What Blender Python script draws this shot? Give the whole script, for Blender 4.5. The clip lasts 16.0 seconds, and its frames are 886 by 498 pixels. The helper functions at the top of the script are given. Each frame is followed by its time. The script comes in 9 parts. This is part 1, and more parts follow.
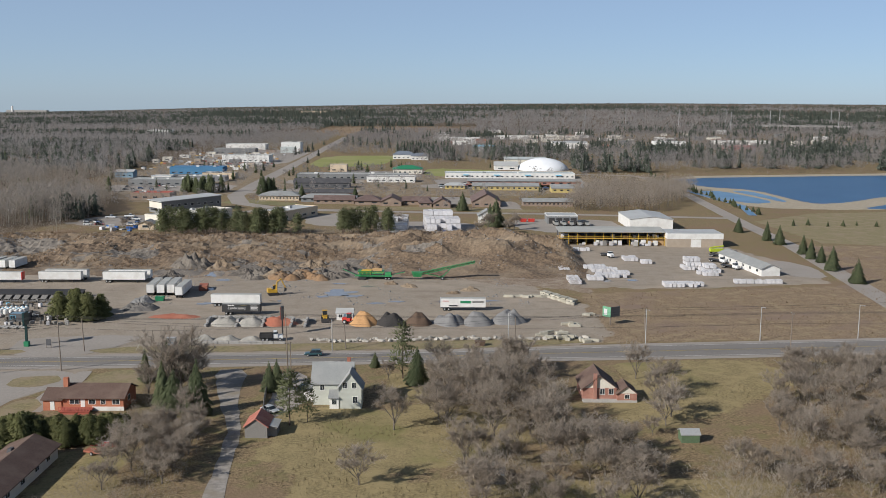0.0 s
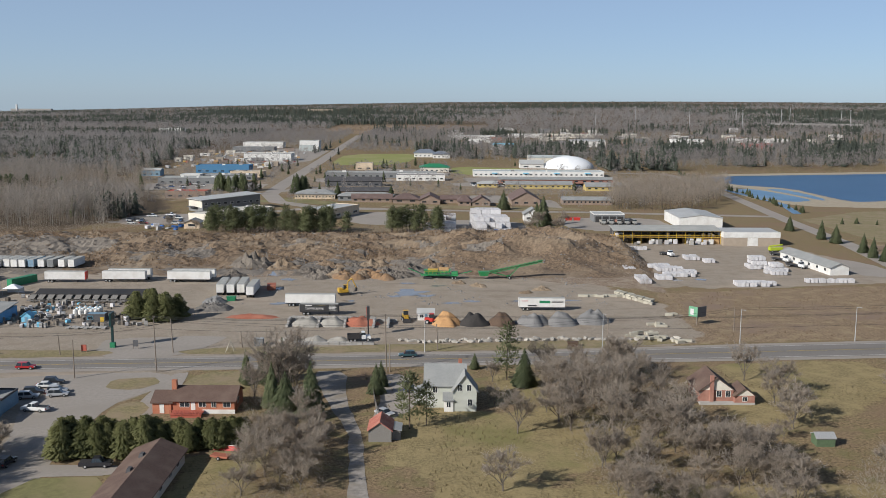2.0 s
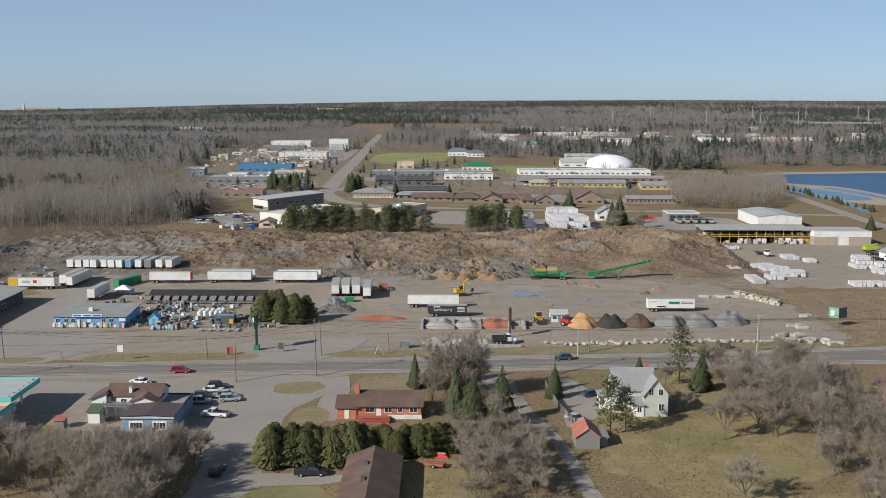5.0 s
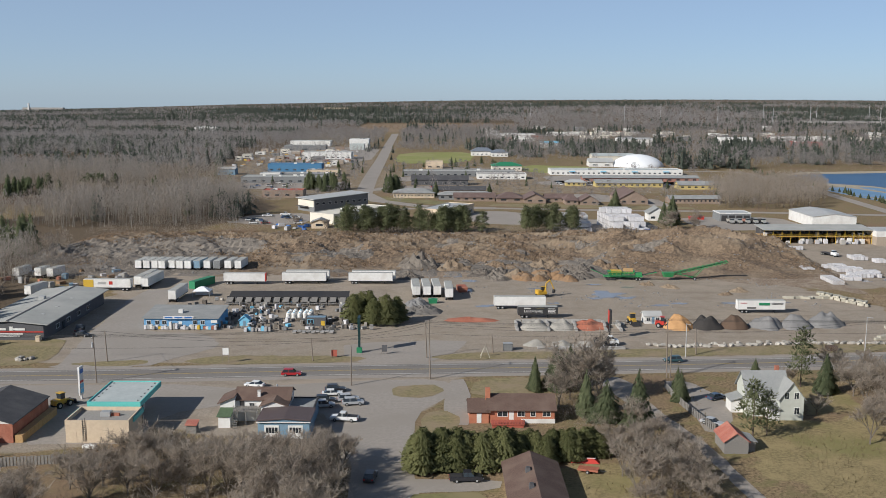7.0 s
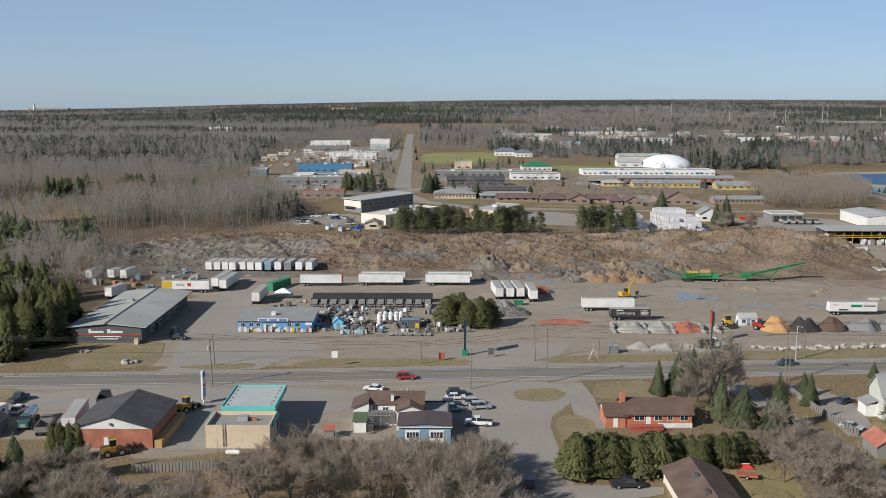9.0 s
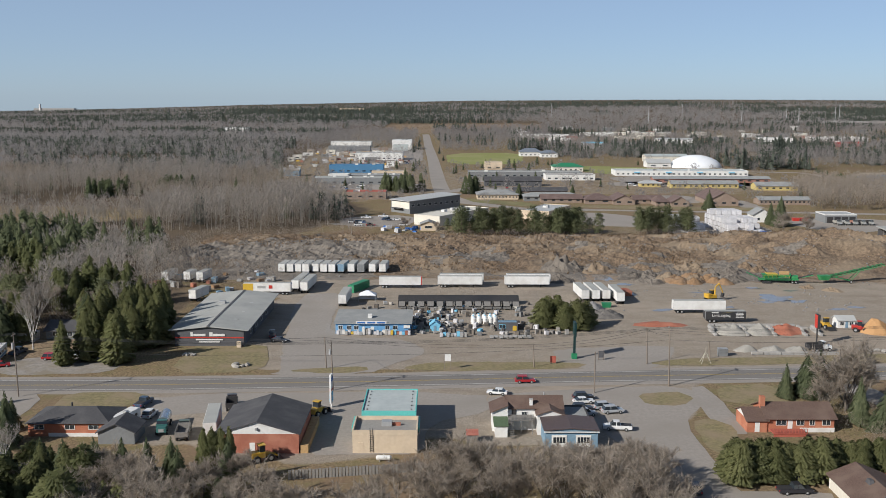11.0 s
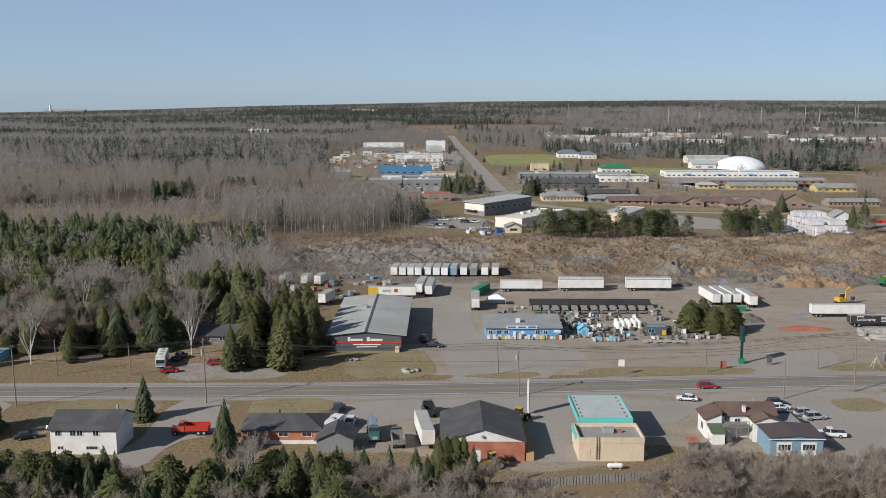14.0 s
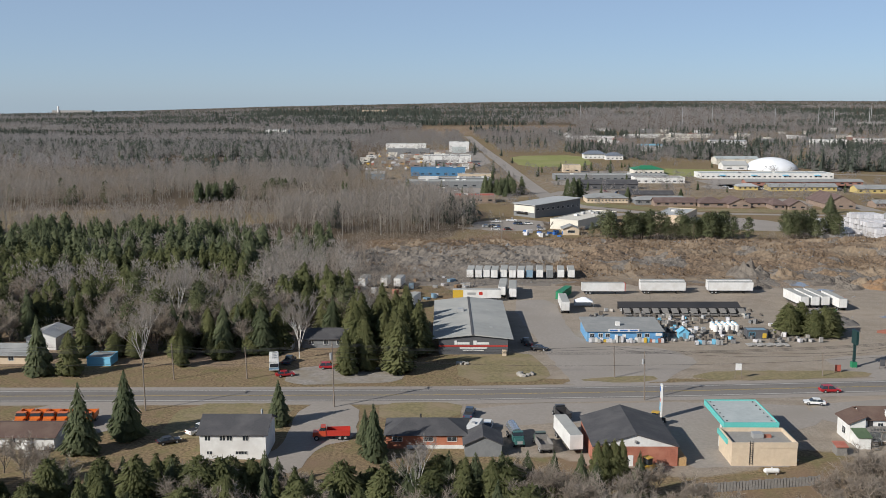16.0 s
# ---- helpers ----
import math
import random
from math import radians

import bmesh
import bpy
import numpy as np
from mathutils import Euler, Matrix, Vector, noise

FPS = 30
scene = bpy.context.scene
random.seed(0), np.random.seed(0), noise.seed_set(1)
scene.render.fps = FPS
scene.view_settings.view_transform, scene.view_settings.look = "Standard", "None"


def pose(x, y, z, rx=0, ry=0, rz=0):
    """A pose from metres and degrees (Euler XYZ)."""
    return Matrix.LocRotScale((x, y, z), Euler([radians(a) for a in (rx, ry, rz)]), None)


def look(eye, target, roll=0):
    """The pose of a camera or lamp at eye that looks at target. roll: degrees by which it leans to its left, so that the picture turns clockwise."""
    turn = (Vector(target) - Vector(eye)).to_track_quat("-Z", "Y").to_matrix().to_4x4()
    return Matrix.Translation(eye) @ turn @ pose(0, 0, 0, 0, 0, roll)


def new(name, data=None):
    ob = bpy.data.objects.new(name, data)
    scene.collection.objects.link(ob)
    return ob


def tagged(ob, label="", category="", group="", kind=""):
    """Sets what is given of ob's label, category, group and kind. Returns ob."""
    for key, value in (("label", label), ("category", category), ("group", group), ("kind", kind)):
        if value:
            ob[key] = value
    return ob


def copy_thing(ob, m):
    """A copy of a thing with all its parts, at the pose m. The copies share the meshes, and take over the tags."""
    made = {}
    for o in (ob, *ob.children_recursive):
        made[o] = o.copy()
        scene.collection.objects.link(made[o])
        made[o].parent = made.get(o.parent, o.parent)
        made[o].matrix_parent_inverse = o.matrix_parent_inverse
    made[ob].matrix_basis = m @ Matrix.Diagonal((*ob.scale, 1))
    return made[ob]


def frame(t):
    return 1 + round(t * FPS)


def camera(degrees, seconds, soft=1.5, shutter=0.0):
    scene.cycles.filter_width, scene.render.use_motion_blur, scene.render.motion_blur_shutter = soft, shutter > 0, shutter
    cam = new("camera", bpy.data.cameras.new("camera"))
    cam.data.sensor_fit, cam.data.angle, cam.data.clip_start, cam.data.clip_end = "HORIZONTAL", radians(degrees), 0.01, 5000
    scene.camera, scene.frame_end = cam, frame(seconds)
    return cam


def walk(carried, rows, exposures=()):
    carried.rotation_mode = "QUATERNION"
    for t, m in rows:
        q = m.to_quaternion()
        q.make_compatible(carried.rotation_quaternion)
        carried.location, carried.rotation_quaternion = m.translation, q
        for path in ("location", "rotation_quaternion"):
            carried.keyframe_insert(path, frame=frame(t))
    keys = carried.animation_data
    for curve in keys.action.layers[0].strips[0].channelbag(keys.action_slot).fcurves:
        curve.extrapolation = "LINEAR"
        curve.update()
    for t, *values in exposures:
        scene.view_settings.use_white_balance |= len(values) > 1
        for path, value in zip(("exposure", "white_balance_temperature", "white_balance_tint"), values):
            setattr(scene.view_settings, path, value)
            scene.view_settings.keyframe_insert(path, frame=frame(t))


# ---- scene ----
cam = camera(48.56, 16.0, soft=0.85)
PATH = [  # seconds, x, y, z, yaw, pitch, roll
    (0.0, 0.0, 0.0, 67.07, 0.002, -8.583, -0.291),
    (0.5, -6.14, 1.2, 66.89, -0.003, -8.608, -0.285),
    (1.0, -12.4, 2.36, 66.73, -0.009, -8.63, -0.279),
    (1.5, -18.76, 3.49, 66.58, -0.015, -8.651, -0.272),
    (2.0, -25.18, 4.58, 66.44, -0.022, -8.669, -0.265),
    (2.5, -31.7, 5.63, 66.31, -0.03, -8.686, -0.259),
    (3.0, -38.34, 6.65, 66.19, -0.037, -8.701, -0.252),
    (3.5, -45.0, 7.63, 66.08, -0.045, -8.714, -0.245),
    (4.0, -51.7, 8.57, 65.98, -0.053, -8.725, -0.238),
    (6.5, -85.6, 12.75, 65.67, -0.089, -8.759, -0.203),
    (7.0, -92.48, 13.47, 65.64, -0.094, -8.762, -0.195),
    (7.5, -99.31, 14.16, 65.62, -0.099, -8.764, -0.187),
    (8.0, -106.19, 14.82, 65.62, -0.102, -8.764, -0.18),
    (8.5, -113.04, 15.43, 65.62, -0.105, -8.763, -0.172),
    (9.0, -119.9, 16.01, 65.64, -0.106, -8.762, -0.165),
    (11.5, -154.69, 18.37, 65.89, -0.088, -8.741, -0.124),
    (12.0, -161.66, 18.73, 65.97, -0.079, -8.735, -0.116),
    (12.5, -168.62, 19.06, 66.07, -0.067, -8.729, -0.108),
    (13.0, -175.58, 19.35, 66.17, -0.054, -8.722, -0.1),
    (13.5, -182.54, 19.6, 66.29, -0.038, -8.715, -0.091),
    (14.0, -189.51, 19.82, 66.42, -0.019, -8.707, -0.083),
    (14.5, -196.43, 20.0, 66.56, 0.002, -8.699, -0.074),
    (15.0, -203.39, 20.14, 66.71, 0.026, -8.691, -0.066),
    (15.5, -210.33, 20.25, 66.87, 0.053, -8.683, -0.056),
    (16.0, -217.32, 20.32, 67.05, 0.084, -8.675, -0.048),
]
walk(cam, [(t, pose(x, y, z, 90 + pitch, roll, yaw)) for t, x, y, z, yaw, pitch, roll in PATH], [(0.0, 0.18, 6050, 9.5), (16.0, 0.18, 6050, 9.5)])

# ---- sky, sun and exposure ----
SUN_TO = Vector((-0.82, -0.57, 0.55)).normalized()     # towards the sun
world = bpy.data.worlds.new("sky")
scene.world = world
world.use_nodes = True
wn, wl = world.node_tree.nodes, world.node_tree.links
sky = wn.new("ShaderNodeTexSky")
sky.sky_type, sky.sun_disc = "NISHITA", False
sky.sun_elevation = math.asin(SUN_TO.z)
sky.sun_rotation = math.atan2(SUN_TO.x, SUN_TO.y)
sky.altitude, sky.air_density, sky.dust_density, sky.ozone_density = 900, 0.7, 0.7, 4.5
haze = wn.new("ShaderNodeMix")
haze.data_type = "RGBA"
haze.inputs["Factor"].default_value = 0.6
haze.inputs["B"].default_value = (3.3, 3.85, 4.4, 1)
wl.new(sky.outputs[0], haze.inputs["A"])
wl.new(haze.outputs["Result"], wn["Background"].inputs[0])
way = wn.new("ShaderNodeTexCoord")
apart = wn.new("ShaderNodeSeparateXYZ")
deep = wn.new("ShaderNodeMapRange")      # a clear sky deepens overhead
deep.inputs["From Min"].default_value, deep.inputs["From Max"].default_value = 0.14, 0.8
deep.inputs["To Min"].default_value, deep.inputs["To Max"].default_value = 0.102, 0.058
clear = wn.new("ShaderNodeMapRange")     # and loses its haze
clear.inputs["From Min"].default_value, clear.inputs["From Max"].default_value = 0.14, 0.6
clear.inputs["To Min"].default_value, clear.inputs["To Max"].default_value = 0.6, 0.25
wl.new(way.outputs["Generated"], apart.inputs[0])
wl.new(apart.outputs["Z"], deep.inputs["Value"])
wl.new(deep.outputs[0], wn["Background"].inputs[1])
wl.new(apart.outputs["Z"], clear.inputs["Value"])
wl.new(clear.outputs[0], haze.inputs["Factor"])
sun = new("sun", bpy.data.lights.new("sun", "SUN"))
sun.data.energy, sun.data.angle, sun.data.color = 5.0, radians(0.53), (1.0, 0.922, 0.815)
sun.matrix_world = look(SUN_TO * 300, (0, 0, 0))

# ---- materials ----
MATS = {}


def mat(name, c1, c2=None, c3=None, fine=3.0, coarse=0.12, rough=0.85, metal=0.0, bump=0.0, vary=0.0, wave=None, spec=0.4):
    """Two scales of noise in world space: c1 to c2 fine, c3 in large stains. vary: random value per object. wave: (axis, scale, depth) of a ribbed sheet."""
    m = bpy.data.materials.new(name)
    m.use_nodes = True
    n, l = m.node_tree.nodes, m.node_tree.links
    b = n["Principled BSDF"]
    b.inputs["Roughness"].default_value, b.inputs["Metallic"].default_value = rough, metal
    b.inputs["Specular IOR Level"].default_value = spec
    c2 = c2 or tuple(v * 0.78 for v in c1)
    c3 = c3 or tuple(v * 0.86 for v in c1)
    geo = n.new("ShaderNodeNewGeometry")
    f = n.new("ShaderNodeTexNoise")
    f.inputs["Scale"].default_value, f.inputs["Detail"].default_value, f.inputs["Roughness"].default_value = fine, 6, 0.65
    g = n.new("ShaderNodeTexNoise")
    g.inputs["Scale"].default_value, g.inputs["Detail"].default_value = coarse, 5
    for t in (f, g):
        l.new(geo.outputs["Position"], t.inputs["Vector"])
    mixes = []
    for t, lo, hi in ((f, 0.38, 0.64), (g, 0.45, 0.68)):
        r = n.new("ShaderNodeMapRange")
        r.inputs["From Min"].default_value, r.inputs["From Max"].default_value = lo, hi
        l.new(t.outputs["Fac"], r.inputs["Value"])
        mixes.append(r)
    a = n.new("ShaderNodeMix")
    a.data_type = "RGBA"
    a.inputs["A"].default_value, a.inputs["B"].default_value = (*c1, 1), (*c2, 1)
    l.new(mixes[0].outputs[0], a.inputs["Factor"])
    d = n.new("ShaderNodeMix")
    d.data_type = "RGBA"
    d.inputs["B"].default_value = (*c3, 1)
    l.new(mixes[1].outputs[0], d.inputs["Factor"])
    l.new(a.outputs["Result"], d.inputs["A"])
    out = d.outputs["Result"]
    if vary:
        info = n.new("ShaderNodeObjectInfo")
        h = n.new("ShaderNodeHueSaturation")
        r = n.new("ShaderNodeMapRange")
        r.inputs["To Min"].default_value, r.inputs["To Max"].default_value = 1 - vary, 1 + vary
        l.new(info.outputs["Random"], r.inputs["Value"])
        l.new(r.outputs[0], h.inputs["Value"])
        l.new(out, h.inputs["Color"])
        out = h.outputs["Color"]
    l.new(out, b.inputs["Base Color"])
    if bump or wave:
        u = n.new("ShaderNodeBump")
        u.inputs["Strength"].default_value = bump or 0.5
        if wave:
            w = n.new("ShaderNodeTexWave")
            w.bands_direction = wave[0]
            w.inputs["Scale"].default_value = wave[1]
            u.inputs["Distance"].default_value = wave[2]
            tc = n.new("ShaderNodeTexCoord")
            l.new(tc.outputs["Object"], w.inputs["Vector"])
            l.new(w.outputs["Fac"], u.inputs["Height"])
        else:
            u.inputs["Distance"].default_value = 0.1
            l.new(f.outputs["Fac"], u.inputs["Height"])
        l.new(u.outputs["Normal"], b.inputs["Normal"])
    MATS[name] = m
    return m


def island(name, cols, rough=0.9, spec=0.15, trans=0.5):
    """Foliage: each clump takes its own shade between the given colours."""
    m = bpy.data.materials.new(name)
    m.use_nodes = True
    n, l = m.node_tree.nodes, m.node_tree.links
    b = n["Principled BSDF"]
    b.inputs["Roughness"].default_value, b.inputs["Specular IOR Level"].default_value = rough, spec
    geo = n.new("ShaderNodeNewGeometry")
    info = n.new("ShaderNodeObjectInfo")
    ad = n.new("ShaderNodeMath")
    ad.operation = "MULTIPLY_ADD"
    ad.inputs[1].default_value = 0.6
    l.new(geo.outputs["Random Per Island"], ad.inputs[0])
    sc = n.new("ShaderNodeMath")
    sc.operation = "MULTIPLY"
    sc.inputs[1].default_value = 0.4
    l.new(info.outputs["Random"], sc.inputs[0])
    l.new(sc.outputs[0], ad.inputs[2])
    r = n.new("ShaderNodeValToRGB")
    e = r.color_ramp.elements
    while len(e) < len(cols):
        e.new(0.5)
    for i, c in enumerate(cols):
        e[i].position, e[i].color = i / (len(cols) - 1), (*c, 1)
    l.new(ad.outputs[0], r.inputs[0])
    l.new(r.outputs[0], b.inputs["Base Color"])
    if trans:
        tl, mx = n.new("ShaderNodeBsdfTranslucent"), n.new("ShaderNodeMixShader")
        l.new(r.outputs[0], tl.inputs["Color"])
        mx.inputs[0].default_value = trans
        l.new(b.outputs[0], mx.inputs[1])
        l.new(tl.outputs[0], mx.inputs[2])
        l.new(mx.outputs[0], n["Material Output"].inputs[0])
    MATS[name] = m
    return m


# ground and paving
road_m = mat("asphalt", (0.215, 0.196, 0.174), (0.165, 0.151, 0.136), (0.185, 0.168, 0.15), 2.0, 0.08, 0.9)
pave_m = mat("parking_asphalt", (0.315, 0.282, 0.245), (0.27, 0.24, 0.208), (0.27, 0.24, 0.205), 1.2, 0.07, 0.9)
paint_m = mat("road_paint", (0.56, 0.54, 0.50), (0.38, 0.365, 0.345), fine=2.0)
paint_y = mat("road_paint_yellow", (0.55, 0.40, 0.10), (0.42, 0.32, 0.12), fine=2.0)
drive_m = mat("gravel_track", (0.32, 0.29, 0.255), (0.22, 0.197, 0.17), (0.235, 0.20, 0.15), 0.9, 0.22, 0.95, bump=0.3)
lawn_m = mat("spring_lawn", (0.255, 0.208, 0.105), (0.155, 0.135, 0.066), (0.26, 0.20, 0.125), 1.0, 0.14, 0.95, bump=0.4)
green_m = mat("green_lawn", (0.20, 0.186, 0.076), (0.15, 0.14, 0.058), (0.235, 0.195, 0.10), 0.8, 0.12, 0.95, bump=0.3)
field_m = mat("playing_field", (0.24, 0.25, 0.07), (0.20, 0.21, 0.06), (0.28, 0.26, 0.11), 0.2, 0.02, 0.95)
dirt_m = mat("bare_earth", (0.27, 0.21, 0.15), (0.20, 0.155, 0.11), (0.31, 0.26, 0.20), 0.7, 0.06, 0.95, bump=0.5)
soil_m = mat("brown_soil_heap", (0.215, 0.153, 0.098), (0.085, 0.06, 0.04), (0.235, 0.182, 0.125), 1.0, 0.045, 0.95, bump=1.0)
rubble_m = mat("dark_rubble", (0.15, 0.128, 0.105), (0.085, 0.073, 0.062), (0.19, 0.165, 0.135), 1.1, 0.2, 0.95, bump=1.0)
brown_chips = mat("rusty_wood_chips", (0.27, 0.165, 0.085), (0.17, 0.105, 0.058), (0.22, 0.15, 0.095), 1.1, 0.3, 0.95, bump=1.0)
slab_m = mat("pale_cast_slabs", (0.47, 0.44, 0.36), (0.37, 0.345, 0.28), (0.42, 0.39, 0.31), 1.5, 0.3, 0.9, vary=0.15)
puddle_m = mat("puddle_water", (0.235, 0.235, 0.235), (0.19, 0.185, 0.175), (0.27, 0.26, 0.245), 0.5, 0.15, rough=0.1, spec=0.6)
# pond: the reflected sky's blue is put into the base colour, specular kept low
pond_m = mat("pond_water", (0.035, 0.095, 0.19), (0.04, 0.105, 0.20), (0.03, 0.085, 0.175), 0.2, 0.01, 0.35, bump=0.6, spec=0.12)
shallow_m = mat("shallow_water", (0.12, 0.23, 0.36), (0.10, 0.19, 0.31), (0.15, 0.26, 0.38), 0.05, 0.02, 0.35, bump=0.4, spec=0.12)
sand_m = mat("sandy_bank", (0.40, 0.34, 0.25), (0.32, 0.27, 0.19), fine=0.3, coarse=0.03)
# heaps
mulch_o = mat("cedar_mulch", (0.47, 0.27, 0.12), (0.36, 0.20, 0.085), fine=3, bump=0.6)
mulch_k = mat("black_mulch", (0.045, 0.04, 0.037), (0.03, 0.027, 0.025), fine=3, bump=0.6)
mulch_b = mat("brown_mulch", (0.115, 0.075, 0.05), (0.08, 0.052, 0.035), fine=3, bump=0.6)
mulch_r = mat("red_mulch", (0.36, 0.125, 0.075), (0.25, 0.085, 0.05), (0.40, 0.17, 0.11), fine=2.5, bump=0.6)
gravel_g = mat("grey_gravel", (0.205, 0.20, 0.195), (0.15, 0.147, 0.142), fine=3, bump=0.6)
gravel_d = mat("dark_gravel", (0.135, 0.125, 0.113), (0.095, 0.088, 0.08), (0.17, 0.155, 0.14), fine=2, bump=0.6)
gravel_m = mat("crushed_grey_stone", (0.20, 0.173, 0.143), (0.09, 0.079, 0.067), (0.215, 0.187, 0.155), 1.0, 0.06, 0.95, bump=1.0)
gravel_w = mat("pale_gravel", (0.345, 0.325, 0.285), (0.25, 0.235, 0.205), fine=3, bump=0.6)
stone_m = mat("limestone", (0.40, 0.375, 0.33), (0.30, 0.28, 0.245), (0.34, 0.31, 0.27), 1.5, 0.3, 0.9, bump=0.5, vary=0.2)
concrete_m = mat("concrete", (0.38, 0.365, 0.34), (0.31, 0.30, 0.28), (0.34, 0.32, 0.29), 1.5, 0.3, 0.9, vary=0.1)
# buildings
white_m = mat("white_paint", (0.70, 0.69, 0.655), (0.64, 0.63, 0.595), (0.58, 0.56, 0.525), 1.5, 0.3, 0.6)
cream_m = mat("cream_siding", (0.66, 0.62, 0.53), (0.60, 0.56, 0.47), fine=1.5, rough=0.7)
siding_m = mat("pale_green_grey_siding", (0.50, 0.51, 0.45), (0.45, 0.46, 0.40), fine=1.0, rough=0.7, wave=("Z", 1.6, 0.03))
beige_m = mat("beige_stucco", (0.60, 0.49, 0.35), (0.54, 0.43, 0.31), (0.50, 0.41, 0.30), 1.0, 0.3, 0.85)
brick_m = mat("red_brick", (0.36, 0.135, 0.085), (0.27, 0.10, 0.065), (0.40, 0.17, 0.11), 6.0, 0.5, 0.9)
brick_d = mat("dull_red_brick", (0.34, 0.17, 0.125), (0.26, 0.125, 0.095), (0.37, 0.20, 0.15), 6.0, 0.5, 0.9)
brick_b = mat("brown_brick", (0.235, 0.155, 0.115), (0.185, 0.12, 0.09), (0.26, 0.18, 0.135), 6.0, 0.5, 0.9)
yellow_b = mat("dull_yellow_siding", (0.50, 0.40, 0.16), (0.45, 0.35, 0.14), fine=1.0)
brick_o = mat("orange_brick", (0.42, 0.155, 0.085), (0.33, 0.12, 0.07), (0.44, 0.19, 0.11), 6.0, 0.5, 0.9)
shingle_b = mat("brown_shingles", (0.13, 0.083, 0.064), (0.095, 0.062, 0.049), (0.15, 0.104, 0.08), 4.0, 0.3, 0.9, bump=0.3)
shingle_k = mat("charcoal_shingles", (0.075, 0.073, 0.076), (0.055, 0.054, 0.057), (0.095, 0.092, 0.092), 4.0, 0.3, 0.9, bump=0.3)
shingle_g = mat("grey_shingles", (0.27, 0.275, 0.265), (0.22, 0.225, 0.22), (0.30, 0.30, 0.285), 4.0, 0.3, 0.9, bump=0.3)
rust_roof = mat("rusty_red_metal_roof", (0.42, 0.145, 0.10), (0.34, 0.115, 0.08), (0.46, 0.20, 0.14), 2.0, 0.5, 0.6, wave=("Y", 3.0, 0.04))
wood_grey = mat("weathered_boards", (0.24, 0.225, 0.205), (0.17, 0.16, 0.145), fine=3, wave=("X", 2.5, 0.03))
wood_tan = mat("new_timber", (0.46, 0.30, 0.14), (0.38, 0.24, 0.11), fine=3)
steel_grey = mat("grey_sheet_metal", (0.35, 0.355, 0.33), (0.32, 0.32, 0.30), (0.40, 0.395, 0.365), 0.5, 0.12, 0.85, wave=("X", 1.2, 0.008), spec=0.2)
dark_wall = mat("charcoal_cladding", (0.10, 0.10, 0.105), (0.085, 0.085, 0.09), fine=2)
grey_wall = mat("grey_cladding", (0.20, 0.205, 0.205), (0.17, 0.175, 0.175), fine=1)
blue_wall = mat("sky_blue_siding", (0.13, 0.31, 0.53), (0.11, 0.26, 0.45), (0.17, 0.34, 0.53), 1.5, 0.4, 0.7)
blue_grey = mat("dusty_blue_siding", (0.19, 0.29, 0.37), (0.15, 0.24, 0.32), fine=1.5, rough=0.7)
teal_m = mat("turquoise_fascia", (0.14, 0.50, 0.45), (0.12, 0.45, 0.41), rough=0.6)
pale_teal = mat("pale_membrane_roof", (0.42, 0.455, 0.44), (0.37, 0.40, 0.39), (0.46, 0.49, 0.47), 1.0, 0.2, 0.7)
roof_flat = mat("gravel_ballast_roof", (0.30, 0.285, 0.26), (0.25, 0.235, 0.215), fine=2, coarse=0.3)
roof_pale = mat("pale_metal_roof", (0.45, 0.45, 0.43), (0.40, 0.40, 0.385), fine=0.7, coarse=0.1, rough=0.5, wave=("X", 1.0, 0.05))
yellow_m = mat("yellow_paint", (0.60, 0.40, 0.045), (0.52, 0.33, 0.04), rough=0.5)
tan_wall = mat("tan_metal_wall", (0.38, 0.315, 0.245), (0.34, 0.28, 0.215), fine=0.7, wave=("X", 1.5, 0.04))
fabric_m = mat("white_dome_fabric", (0.80, 0.81, 0.82), (0.77, 0.78, 0.79), fine=0.3, coarse=0.05, rough=0.6)
glass_m = mat("window_glass", (0.03, 0.038, 0.045), (0.025, 0.03, 0.036), rough=0.08, spec=0.6)
deck_red = mat("red_stained_deck", (0.40, 0.105, 0.07), (0.33, 0.085, 0.06), fine=3)
# metal, plastic, vehicles
trailer_w = mat("white_trailer_panels", (0.70, 0.69, 0.66), (0.64, 0.63, 0.60), (0.58, 0.56, 0.52), 1.2, 0.35, 0.5, wave=("X", 2.6, 0.012), vary=0.06)
galv_m = mat("galvanised_steel", (0.48, 0.48, 0.47), (0.42, 0.42, 0.41), rough=0.5, metal=0.4)
dark_metal = mat("black_steel", (0.035, 0.035, 0.037), (0.05, 0.045, 0.042), rough=0.6)
rubber_m = mat("tyre_rubber", (0.022, 0.022, 0.022), rough=0.9)
excav_y = mat("machine_yellow", (0.58, 0.35, 0.03), (0.48, 0.28, 0.03), (0.40, 0.27, 0.08), 2.0, 0.6, 0.5)
screen_g = mat("machine_green", (0.035, 0.27, 0.085), (0.03, 0.20, 0.07), (0.07, 0.25, 0.10), 2.0, 0.6, 0.5)
shed_green = mat("faded_green_boards", (0.095, 0.14, 0.075), (0.075, 0.11, 0.06), fine=2.0, wave=("X", 2.5, 0.02))
bin_green = mat("bin_green", (0.03, 0.22, 0.10), (0.03, 0.17, 0.08), rough=0.5)
tealsign_m = mat("teal_sign_paint", (0.012, 0.042, 0.042), (0.012, 0.035, 0.035), rough=0.4)
red_m = mat("red_paint", (0.50, 0.045, 0.03), (0.42, 0.04, 0.03), rough=0.45)
orange_m = mat("orange_paint", (0.66, 0.17, 0.03), (0.56, 0.14, 0.03), rough=0.45)
wrap_m = mat("white_wrapped_pallet", (0.62, 0.605, 0.60), (0.48, 0.47, 0.475), (0.53, 0.51, 0.51), 2.0, 0.5, 0.5, vary=0.12)
